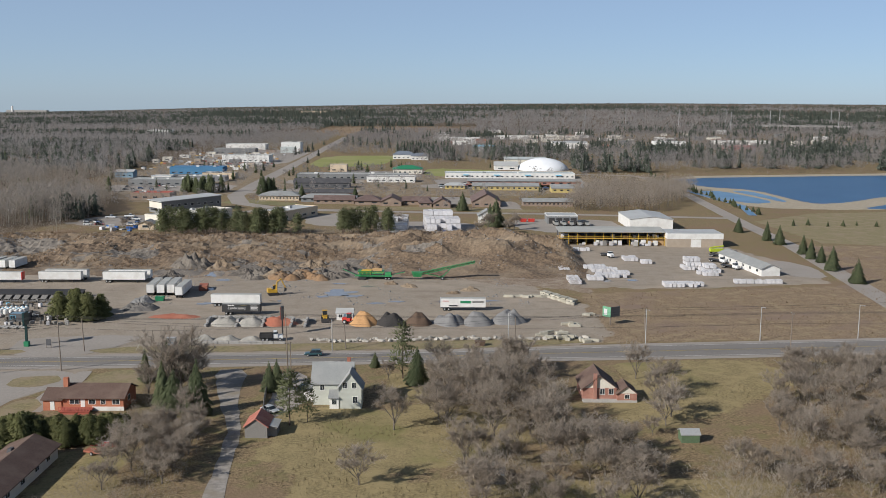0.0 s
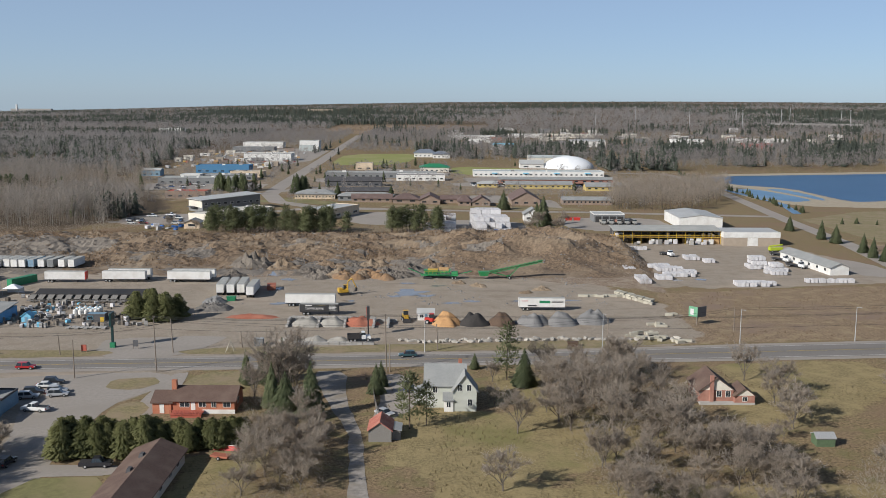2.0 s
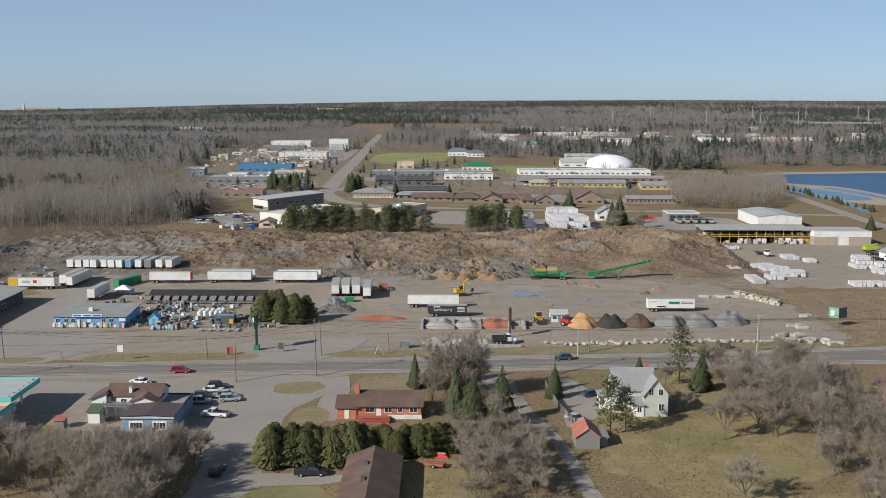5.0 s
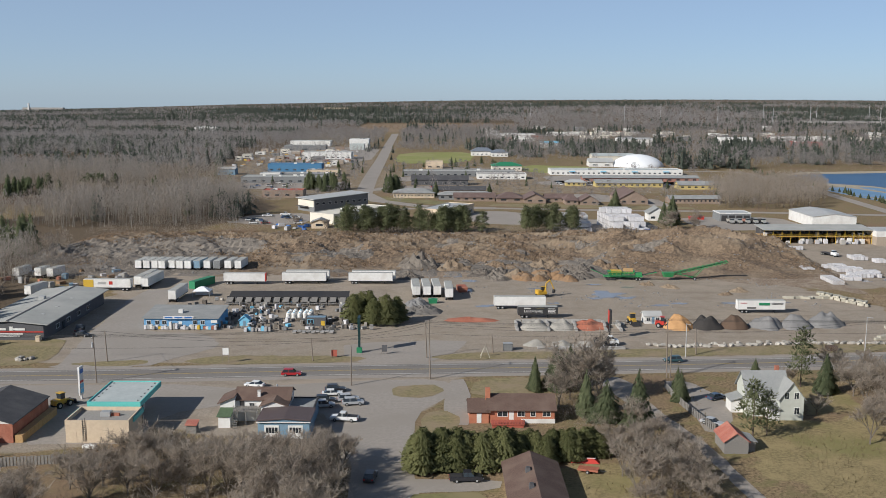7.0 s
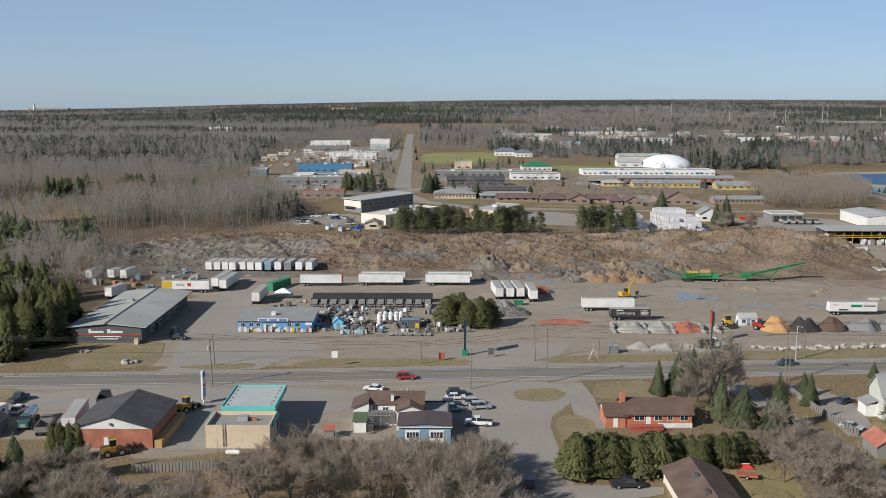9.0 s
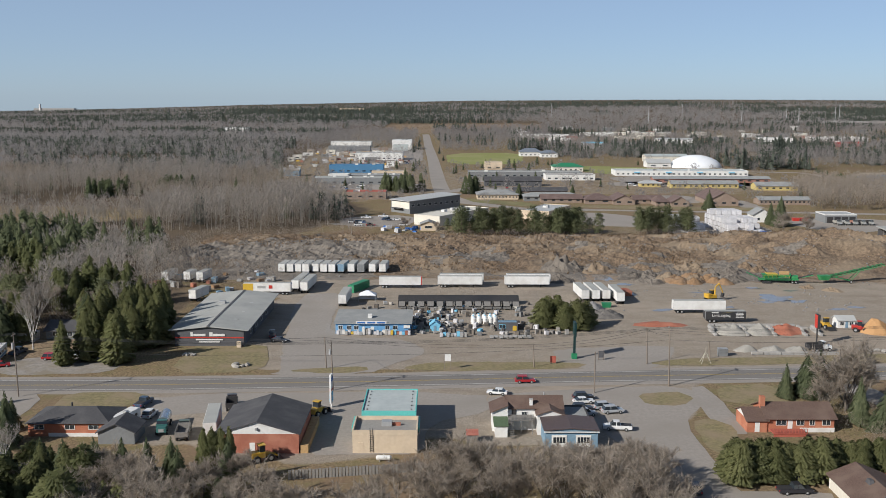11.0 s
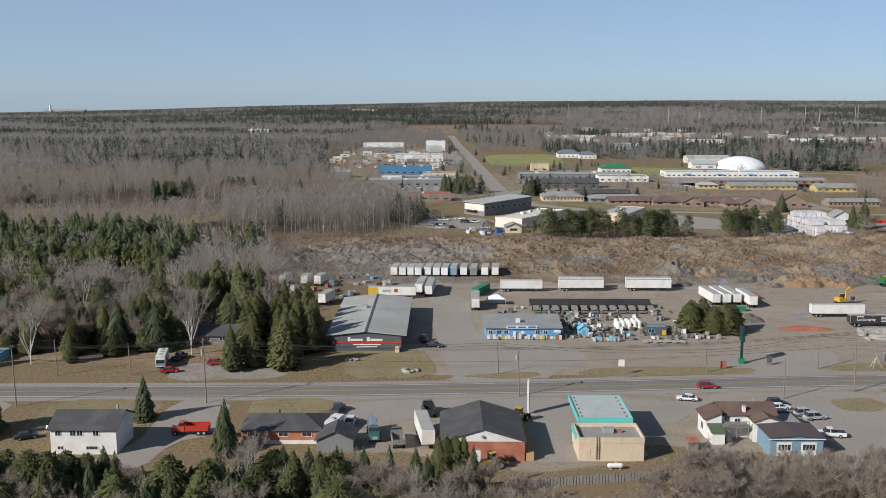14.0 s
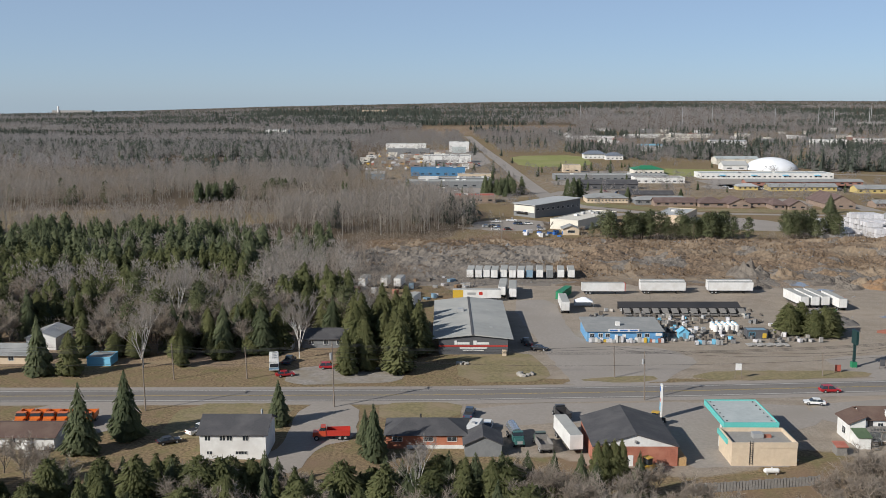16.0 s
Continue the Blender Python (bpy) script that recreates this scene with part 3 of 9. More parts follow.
    grass = mix(ramp(tm.outputs[0], 0.95, 1.2), grass, lawn)
    col = mix(soft(2), grass, bro)
    col = mix(va.outputs[1], col, shaded_litter)
    col = mix(soft(1), col, ear)
    col = mix(soft(0), col, grav)
    l.new(col, b.inputs["Base Color"])
    u = nd.new("ShaderNodeBump")
    u.inputs["Strength"].default_value, u.inputs["Distance"].default_value = 0.6, 0.25
    l.new(fine, u.inputs["Height"])
    l.new(u.outputs["Normal"], b.inputs["Normal"])
    me.materials.append(m)
    ob = new("ground", me)
    tagged(ob, "dry spring grass, bare earth and gravel over flat open land", kind="structure")


make_ground()


def ribbon(name, xs, offs, z, material, label):
    """A strip along the main road between two offsets from its middle."""
    bm = bmesh.new()
    rows = [[bm.verts.new((x, road_y(x) + o(x), z)) for o in offs] for x in xs]
    for a, b in zip(rows, rows[1:]):
        bm.faces.new((a[0], b[0], b[1], a[1]))
    return structure(name, bm, material, label)


def half(x):
    return float(np.interp(x, [-900, 0, 60, 130, 420], [4.3, 4.6, 6.4, 7.0, 7.0]))


RX = list(range(-900, 421, 10))
ribbon("road", RX, (lambda x: -half(x), lambda x: half(x)), 0.05, road_m, "worn grey two-lane asphalt highway with paint lines")
ribbon("road_shoulder", RX, (lambda x: half(x), lambda x: half(x) + 2.2), 0.04, pave_m, "pale gravel shoulder beside the highway")
ribbon("road_shoulder", RX, (lambda x: -half(x) - 2.4, lambda x: -half(x)), 0.04, pave_m, "pale gravel shoulder beside the highway")
for s in (-1, 1):
    ribbon("road_marking", RX, (lambda x, s=s: s * (half(x) - 0.8) - 0.14, lambda x, s=s: s * (half(x) - 0.8) + 0.14), 0.07, paint_m, "faded white edge line")
    ribbon("road_marking", RX, (lambda x, s=s: s * 0.16 - 0.06, lambda x, s=s: s * 0.16 + 0.06), 0.07, paint_y, "faded yellow centre line")

# side street in the south-west of the store, its apron and the car parks
sheet("pavement", [(-113, 236), (-92, 238), (-88, 228), (-97, 214), (-98, 196), (-97, 180), (-96, 166), (-100, 150), (-104, 130), (-111, 130), (-108, 158), (-108, 180), (-113, 200), (-118, 214), (-137, 218), (-137, 231)], pave_m, 0.03, "patched grey asphalt car park and side street", 0.4)
sheet("pavement", [(-211, 231.5), (-137.4, 233), (-137.4, 218), (-150, 212), (-151, 193), (-165, 193.5), (-173, 193), (-173.6, 214), (-176, 216), (-190, 219), (-212, 214)], pave_m, 0.035, "grey asphalt filling station forecourt", 0.4)
sheet("lawn_island", [(-104, 231), (-95, 234), (-91, 229), (-95, 223), (-103, 224)], lawn_m, 0.06, "oval patch of dry grass beside the side street", 0.4)
sheet("lawn_island", [(-96.5, 212), (-92, 215), (-88, 209), (-91, 196), (-96.5, 193)], lawn_m, 0.06, "dry grass verge beside the side street", 0.4)
sheet("lawn", [(-86, 224), (-84, 238), (-71, 240), (-66, 226)], lawn_m, 0.06, "dry front lawn of the bungalow", 0.4)
sheet("driveway", [(-92, 214), (-91, 236), (-86, 238), (-86, 205), (-90, 205)], pave_m, 0.055, "grey driveway of the brick bungalow", 0.3)
sheet("driveway", [(-100, 176), (-82, 176.5), (-82, 171.5), (-100, 170)], pave_m, 0.05, "grey driveway of the brown house", 0.3)
sheet("lawn", [(-100, 169.5), (-83, 171), (-83, 140), (-100, 140)], green_m, 0.055, "greening lawn beside the driveway", 0.5)
sheet("driveway", [(-57, 239), (-48.5, 240), (-46, 213), (-41.2, 195), (-39.4, 179), (-36.8, 158), (-34, 130), (-38.5, 130), (-40.6, 158), (-42.2, 179), (-44, 195), (-50, 213)], drive_m, 0.05, "pale gravel track leading from the road", 0.25)
sheet("driveway", [(-41, 236), (-34, 237), (-30, 222), (-31, 210), (-37, 200), (-40, 202), (-38.6, 214)], pave_m, 0.055, "asphalt yard beside the pale house", 0.3)
# north side
sheet("lawn", [(-214, 247.5), (-190.5, 249), (-193, 273), (-200, 276.5), (-214, 276.5)], lawn_m, 0.06, "dry lawn before the sales hall", 0.4)
sheet("lawn_island", [(-186, 250), (-176, 253), (-166, 254), (-165, 250), (-175, 247.5)], lawn_m, 0.06, "thin grass island by the road", 0.4)
sheet("lawn_island", [(-158, 253), (-148, 258.5), (-120, 258.6), (-111, 257), (-114, 252.6), (-150, 249.6)], lawn_m, 0.06, "thin grass island by the road", 0.4)
sheet("lawn_island", [(-96, 257), (-88, 262), (-64, 263), (-40, 266), (40, 275), (46, 270), (10, 262.5), (-50, 257.6), (-90, 255)], lawn_m, 0.06, "long grass verge between the yard and the road", 0.5)
sheet("pavement", [(-190, 246), (-186, 250), (-189, 262), (-196, 345), (-180, 346), (-181, 300), (-176, 284), (-158, 282), (-150, 268), (-160, 256), (-165, 247.5)], pave_m, 0.045, "worn asphalt yard between the sales hall and the blue shop", 0.5)
sheet("driveway", [(-112, 250), (-96, 252), (-88, 264), (-84, 276), (-118, 272), (-118, 262)], pave_m, 0.045, "worn yard entrance", 0.5)
# lots south of the highway, west end
sheet("lawn", [(-232, 232), (-213, 232), (-214, 222), (-231, 219)], lawn_m, 0.05, "dry lawn before the low brick bungalow", 0.4)
sheet("driveway", [(-249, 231), (-236, 231), (-235, 208), (-242, 204), (-244, 190), (-250, 190), (-252, 198), (-249, 204)], pave_m, 0.05, "shaded asphalt driveway", 0.3)
sheet("lawn", [(-275, 231), (-250, 231.5), (-251, 210), (-275, 208)], lawn_m, 0.05, "dry lawn before the white house", 0.4)
sheet("driveway", [(-308, 231), (-284, 231), (-283, 212), (-308, 208)], pave_m, 0.05, "asphalt yard with parked trucks", 0.3)
sheet("driveway", [(-256, 246), (-228, 247), (-226, 262), (-240, 266), (-256, 260)], drive_m, 0.05, "bare gravel forecourt before the wood", 0.5)

# ---- houses and shops south of the highway ----
h = thing("house", "two-storey pale green-grey farmhouse with grey shingle roof", "house")
gable_block(h, -28.6, -20.0, 211.0, 218.0, 5.2, 8.8, siding_m, shingle_g, "x")
gable_block(h, -22.6, -17.6, 208.4, 213.4, 4.7, 8.0, siding_m, shingle_g, "y", 0.4)
part("porch", B(-24.6, -22.6, 208.2, 211.0, 0, 2.5), white_m, h, "white boarded lean-to porch")
part("porch_roof", prism(bmesh.new(), [(207.8, 2.4), (211.2, 3.5), (211.2, 3.65), (207.8, 2.55)], -24.9, -22.5, "x"), shingle_g, h)
window(h, -21.2, 208.4, 4.6, 0.9, 1.3)
window(h, -19.2, 208.4, 4.6, 0.9, 1.3)
window(h, -19.0, 208.4, 1.3, 1.0, 1.4)
window(h, -23.6, 208.2, 1.0, 0.8, 1.1)
window(h, -26.5, 211.0, 3.4, 0.9, 1.2)
window(h, -28.6, 214, 1.2, 1.0, 1.4, "w")
part("chimney", B(-21.4, -20.6, 215.5, 216.3, 7, 9.6), brick_m, h)
part("porch_side", B(-31.0, -28.6, 213.5, 217.5, 0, 2.6), white_m, h)
part("porch_side_roof", prism(bmesh.new(), [(-31.3, 2.5), (-28.5, 3.4), (-28.5, 3.6), (-31.3, 2.7)], 213.2, 217.8, "y"), shingle_g, h)

h = thing("shed", "small weathered board shed with rusty red metal roof", "shed")
gable_block(h, -39.4, -34.9, 189.0, 195.4, 2.4, 4.0, wood_grey, rust_roof, "y", 0.3)
part("lean_to", B(-34.9, -33.2, 190.2, 194.6, 0, 1.9), wood_grey, h)
part("lean_to_roof", prism(bmesh.new(), [(-35.0, 2.35), (-32.9, 1.9), (-32.9, 2.0), (-35.0, 2.45)], 189.9, 194.9, "y"), galv_m, h)

h = thing("house", "red brick house with brown shingle roof and white gable", "house")
gable_block(h, 32.0, 39.6, 215.0, 224.5, 3.0, 5.8, brick_d, shingle_b, "y", 0.5, cream_m)
gable_block(h, 39.6, 44.0, 213.8, 219.6, 2.1, 3.7, brick_d, shingle_b, "y", 0.35, cream_m)
part("chimney", B(34.3, 35.1, 214.5, 215.0, 0, 6.4), brick_d, h)
window(h, 36.4, 215.0, 1.5, 1.0, 1.3)
window(h, 38.4, 215.0, 1.5, 1.0, 1.3)
window(h, 41.8, 213.8, 0.9, 1.0, 0.9)
window(h, 32.0, 219, 1.4, 1.2, 1.2, "w")
part("foundation", B(31.9, 44.1, 213.7, 215.1, 0, 0.5), concrete_m, h)

h = thing("shed", "old garden shed with patched green and grey metal roof", "shed")
gable_block(h, 47.8, 51.4, 187.4, 190.4, 1.7, 2.4, shed_green, galv_m, "x", 0.2)
h = thing("shed", "collapsed grey board hut among bare trees", "shed")
gable_block(h, 8.6, 11.4, 165.6, 170.5, 1.3, 2.1, wood_grey, galv_m, "y", 0.2)

h = thing("house", "red brick bungalow with brown shingle roof and red deck", "house")
gable_block(h, -82.6, -69.2, 206.2, 215.0, 2.9, 4.8, brick_o, shingle_b, "x", 0.5)
gable_block(h, -86.6, -82.6, 206.0, 213.4, 2.5, 4.0, brick_o, shingle_b, "x", 0.4, white_m)
part("chimney", B(-83.2, -82.2, 209.2, 210.2, 3.5, 6.4), brick_o, h)
for wx, ww in ((-79.8, 1.9), (-76.0, 1.4), (-73.6, 0.9), (-70.8, 1.5)):
    window(h, wx, 206.2, 1.5, ww, 1.0)
door(h, -78.0, 206.2, 0.7, 0.95, 2.0)
door(h, -84.6, 206.0, 0.1, 0.95, 2.05)
window(h, -69.2, 210, 1.4, 1.4, 1.1, "e")
part("foundation", B(-76, -69.1, 206.1, 206.3, 0, 0.9), white_m, h)
d = part("deck", B(-82.2, -75.6, 203.2, 206.1, 0.55, 0.75), deck_red, h, "red stained timber deck")
for k in range(12):
    part("baluster", B(-82.2 + k * 0.6, -82.1 + k * 0.6, 203.2, 203.3, 0.75, 1.6), deck_red, d)
part("rail", B(-82.2, -75.6, 203.2, 203.32, 1.6, 1.7), deck_red, d)
part("skirt", B(-82.1, -75.7, 203.35, 203.5, 0, 0.55), deck_red, d)

h = thing("house", "long white house with brown shingle roof and two vents", "house")
gable_block(h, -81.2, -72.4, 150.0, 177.6, 2.6, 4.4, cream_m, shingle_b, "y", 0.6)
for vy in (163, 170):
    part("roof_vent", frustum(bmesh.new(), (-78.3, -77.3, vy - 0.9, vy + 0.9, 3.8), (-78.1, -77.5, vy - 0.6, vy + 0.6, 4.7)), shingle_k, h)
for wy in (156, 162, 168, 173):
    window(h, -72.4, wy, 1.1, 1.6, 1.1, "e")
door(h, -80.0, 177.6, 0, 2.6, 2.2, "n")

h = thing("shop", "white and blue roadside shop with brown roof and two workshop doors", "shop")
gable_block(h, -134.3, -123.4, 207.2, 213.6, 4.6, 6.15, white_m, shingle_b, "x", 0.4)
gable_block(h, -128.6, -123.45, 204.2, 209.6, 4.15, 5.1, white_m, shingle_b, "y", 0.35)
part("wall", B(-137.4, -134.3, 206.4, 212.4, 0, 4.0), white_m, h)
part("bay_roof", prism(bmesh.new(), [(-137.9, 3.85), (-134.25, 5.35), (-134.25, 5.53), (-137.9, 4.03)], 206.0, 212.8, "y"), shingle_b, h)
part("bay_gable", prism(bmesh.new(), [(-137.4, 4.0), (-134.3, 4.0), (-134.3, 5.28)], 206.4, 212.4, "y"), white_m, h)
gable_block(h, -127.9, -117.9, 196.6, 204.1, 3.6, 4.0, blue_grey, dark_roof, "y", 0.3)
part("wing_wall", B(-123.3, -118.2, 204.12, 213.2, 0, 2.95), blue_grey, h)
part("wing_roof", B(-123.3, -118.4, 204.45, 213.0, 2.95, 3.03), shingle_g, h, "flat grey gravel roof over the rear wing")
for a in ((-118.4, -118.1, 204.45, 213.3), (-123.3, -118.4, 213.0, 213.3)):
    part("wing_coping", B(*a, 2.96, 3.3), dark_metal, h)
part("chimney", B(-129.9, -129.3, 207.6, 208.2, 4.4, 6.2), white_m, h)
part("chimney_cap", B(-129.98, -129.22, 207.52, 208.28, 6.2, 6.3), concrete_m, h)
part("roof_vent", R((-126.6, 212.0, 5.2), (-126.6, 212.0, 6.35), 0.16, 0.16, 8), galv_m, h)
for dx in (-125.2, -120.6):
    door(h, dx, 196.6, 0.0, 2.9, 2.7, panels=5)
    window(h, dx, 196.54, 1.15, 2.3, 1.15, bars=3)
window(h, -131.0, 207.2, 2.6, 1.0, 1.2)
window(h, -126.0, 204.2, 3.0, 0.9, 0.7)
window(h, -137.4, 209, 1.2, 1.6, 1.3, "w")
part("side_door", B(-133.5, -132.6, 207.12, 207.2, 3.1, 4.4), dark_metal, h)
part("porch", B(-137.0, -134.6, 202.8, 206.38, 0, 2.3), white_m, h)
part("porch_roof", prism(bmesh.new(), [(202.5, 2.3), (206.3, 3.0), (206.3, 3.15), (202.5, 2.45)], -137.3, -134.4, "x"), shed_green, h, "dull green boarded porch roof")
part("landing", B(-134.3, -129.4, 204.4, 207.18, 2.9, 3.08), wood_grey, h, "weathered board landing")
for k in range(9):
    part("baluster", B(-134.3 + k * 0.6, -134.2 + k * 0.6, 204.4, 204.5, 3.08, 4.0), wood_grey, h)
part("handrail", B(-134.34, -129.36, 204.36, 204.54, 4.0, 4.08), wood_grey, h)
for px in (-134.2, -131.8, -129.5):
    part("landing_post", B(px - 0.08, px + 0.08, 204.5, 204.66, 0, 2.9), wood_grey, h)
for k in range(9):
    part("step", B(-134.2, -133.2, 204.1 - 0.27 * k, 204.38 - 0.27 * k, 2.58 - 0.3 * k, 2.64 - 0.3 * k), wood_grey, h)
part("annex_fascia", B(-128.2, -117.6, 196.2, 196.28, 3.3, 3.5), white_m, h)

h = thing("storage_shed", "small faded red metal shed beside the shop", "shed")
part("wall", B(-142.6, -140.6, 199.4, 201.4, 0, 1.7), wood_grey, h)
part("roof", prism(bmesh.new(), [(199.1, 1.7), (201.6, 2.1), (201.6, 2.18), (199.1, 1.78)], -142.8, -140.4, "x"), rust_roof, h, "faded red metal roof")

h = thing("gas_station_canopy", "flat filling station canopy with turquoise fascia over pumps", "canopy")
part("deck", B(-163.0, -152.7, 203.2, 217.6, 4.3, 5.1), pale_teal, h, "pale membrane canopy top")
for a in ((-163.2, -152.5, 203.0, 203.2), (-163.2, -152.5, 217.6, 217.8), (-163.2, -163.0, 203.2, 217.6), (-152.7, -152.5, 203.2, 217.6)):
    part("fascia", B(*a, 4.2, 5.3), teal_m, h)
for cx, cy in ((-160.4, 206.5), (-155.4, 206.5), (-160.4, 214.5), (-155.4, 214.5)):
    part("column", B(cx - 0.18, cx + 0.18, cy - 0.18, cy + 0.18, 0, 4.3), white_m, h)
for k in range(6):
    for vx in (-162.2, -153.5):
        part("drain", B(vx - 0.14, vx + 0.14, 204.4 + 2.4 * k, 204.7 + 2.4 * k, 5.1, 5.22), dark_metal, h)
for cx in (-160.4, -155.4):
    p = thing("fuel_pump", "white and turquoise fuel pump under the canopy", "pump", cx, 210.4, 0.0, group="pumps at the station")
    part("island", B(-0.6, 0.6, -2.2, 2.2, 0.05, 0.2), concrete_m, p)
    part("cabinet", B(-0.35, 0.35, -0.5, 0.5, 0.2, 1.7, 0.03), white_m, p)
    part("display", B(-0.37, 0.37, -0.35, 0.35, 1.2, 1.5), glass_m, p)
h = thing("kiosk", "beige stucco filling station building with flat roof and turquoise trim", "shop")
flat_block(h, -164.2, -152.1, 194.0, 202.4, 3.7, beige_m, roof_flat, 0.8)
part("trim", B(-164.3, -152.0, 202.4, 202.7, 3.2, 4.4), teal_m, h)
part("trim_side", B(-164.56, -164.3, 196.4, 202.7, 3.4, 4.3), teal_m, h)
part("trim_side", B(-152.0, -151.74, 196.4, 202.7, 3.4, 4.3), teal_m, h)
ac = part("roof_unit", B(-159.0, -157.0, 198.2, 199.8, 3.78, 4.7, 0.05), galv_m, h)
part("duct", B(-157.0, -155.4, 198.7, 199.3, 3.78, 4.3), mulch_r, h)
for lx in (-160.9, -160.4):
    part("ladder_rail", R((lx, 193.9, 0.3), (lx, 193.9, 4.9), 0.05), dark_metal, h)
for k in range(10):
    part("rung", R((-160.9, 193.9, 0.6 + 0.42 * k), (-160.4, 193.9, 0.6 + 0.42 * k), 0.03), dark_metal, h)
door(h, -162.6, 194.0, 0, 1.0, 2.1, material=beige_m)
for k in range(4):
    window(h, -163.0 + k * 3.3, 202.4, 0.9, 2.4, 1.8, "n")
h = thing("propane_tank", "white horizontal propane tank on short legs", "tank", -158.1, 189.8)
t_ = bmesh.new()
rod(t_, (-1.15, 0, 0.75), (1.15, 0, 0.75), 0.46, 0.46, 14)
rod(t_, (-1.45, 0, 0.75), (-1.15, 0, 0.75), 0.24, 0.46, 14)
rod(t_, (1.15, 0, 0.75), (1.45, 0, 0.75), 0.46, 0.24, 14)
part("tank", t_, white_m, h)
part("valve_cover", R((0, 0, 1.18), (0, 0, 1.4), 0.14), white_m, h)
for sx in (-0.8, 0.8):
    part("leg", B(sx - 0.08, sx + 0.08, -0.3, 0.3, 0, 0.4), concrete_m, h)
h = thing("board_fence", "grey weathered board fence behind the filling station", "fence")
for k in range(40):
    f = k / 39
    x, y = -174 + 22.5 * f, 181.0 + 3.8 * f
    part("board", B(x - 0.26, x + 0.26, y, y + 0.05, 0.02, 1.75 + 0.08 * math.sin(k * 2.3)), wood_grey, h)
part("rail", R((-174, 181.12, 1.2), (-151.5, 184.9, 1.2), 0.05), wood_grey, h)
h = thing("pylon_sign", "tall white filling station price sign with blue panels", "sign", -171.2, 221.6, 0, 84)
part("post", B(-0.2, 0.2, -0.15, 0.15, 0, 1.2), white_m, h)
part("panel", B(-0.85, 0.85, -0.22, 0.22, 1.0, 7.4, 0.05), white_m, h)
for z_ in (1.5, 2.6, 5.9):
    part("price_board", B(-0.75, 0.75, -0.26, 0.26, z_, z_ + 0.9), blue_m if z_ > 5 else sky_tarp, h)
part("red_band", B(-0.75, 0.75, -0.26, 0.26, 3.8, 4.3), red_m, h)

h = thing("garage", "red brick workshop with dark metal roof and white gable", "garage")
gable_block(h, -189.7, -174.2, 193.8, 211.0, 3.8, 6.1, brick_m, shingle_k, "y", 0.3, white_m)
door(h, -182.9, 193.8, 0, 1.0, 2.1)
part("gable_lamp", B(-182.3, -181.9, 193.4, 193.8, 4.6, 5.0), galv_m, h)
door(h, -184, 211, 0, 3.6, 3.2, "n", panels=4)
h = thing("timber_screen", "stack of new tan timber boards beside the workshop", "boards", -173.0, 194.0)
for k in range(9):
    part("board", B(-1.0, 0.5, 1.9 * k, 1.9 * k + 1.8, 0, 1.5), wood_tan, h)

h = thing("house", "low brick bungalow with dark hipped roof", "house")
part("wall", B(-228.6, -212.8, 203.0, 213.0, 0, 2.7), brick_o, h)
hip_roof(h, -228.6, -212.8, 203.0, 213.0, 2.7, 4.6, shingle_k, 0.5, 4.5)
part("foundation", B(-224.6, -213.5, 202.9, 203.05, 0, 0.7), white_m, h)
for wx in (-226.4, -220.4, -215.8):
    window(h, wx, 203.0, 1.5, 1.8, 0.8)
part("vent_pipe", R((-222, 209, 4.0), (-222, 209, 5.0), 0.2), dark_metal, h)
h = thing("carport", "dark shingled garage beside the brick bungalow", "garage")
gable_block(h, -213.4, -206.4, 198.6, 205.2, 2.4, 4.0, grey_wall, shingle_k, "y", 0.4)
h = thing("house", "white two-storey house with charcoal shingle roof", "house")
gable_block(h, -263.2, -250.8, 197.0, 207.0, 5.0, 7.1, white_m, shingle_k, "x", 0.5)
for wx in (-261.7, -258.9, -257.6, -254.6):
    window(h, wx, 197.0, 3.7, 1.0, 0.9)
for wx in (-261.4, -256.0, -254.9):
    window(h, wx, 197.0, 1.0, 1.0, 0.6)
part("vent_pipe", R((-252.8, 204.5, 6.0), (-252.8, 204.5, 7.4), 0.25), galv_m, h)
door(h, -250.8, 203, 0.1, 0.95, 2.0, "e")
h = thing("house", "low white house with faded brown roof", "house")
gable_block(h, -316, -292.6, 202.0, 211.0, 2.6, 3.9, white_m, shingle_b, "x", 0.5)
for wx in (-300.6, -297.0):
    window(h, wx, 202.0, 1.2, 1.1, 1.1)
h = thing("tank", "white domed tank beside the low white house", "tank", -296.5, 199.4)
part("tank", R((0, 0, 0), (0, 0, 2.2), 1.1, 1.1, 16), white_m, h)
part("cap", R((0, 0, 2.2), (0, 0, 2.7), 1.1, 0.3, 16), white_m, h)

# ---- vehicles, trailers, poles and heaps ----
def wheels(parent, xs, half_w, r=0.34, w=0.24):
    for x in xs:
        for s in (-1, 1):
            t = part("wheel", R((x, s * half_w - w / 2, r), (x, s * half_w + w / 2, r), r, r, 12), rubber_m, parent)
            part("rim", R((x, s * (half_w + w / 2) - 0.02, r), (x, s * (half_w + w / 2) + 0.02, r), r * 0.55, r * 0.5, 10), galv_m, t)


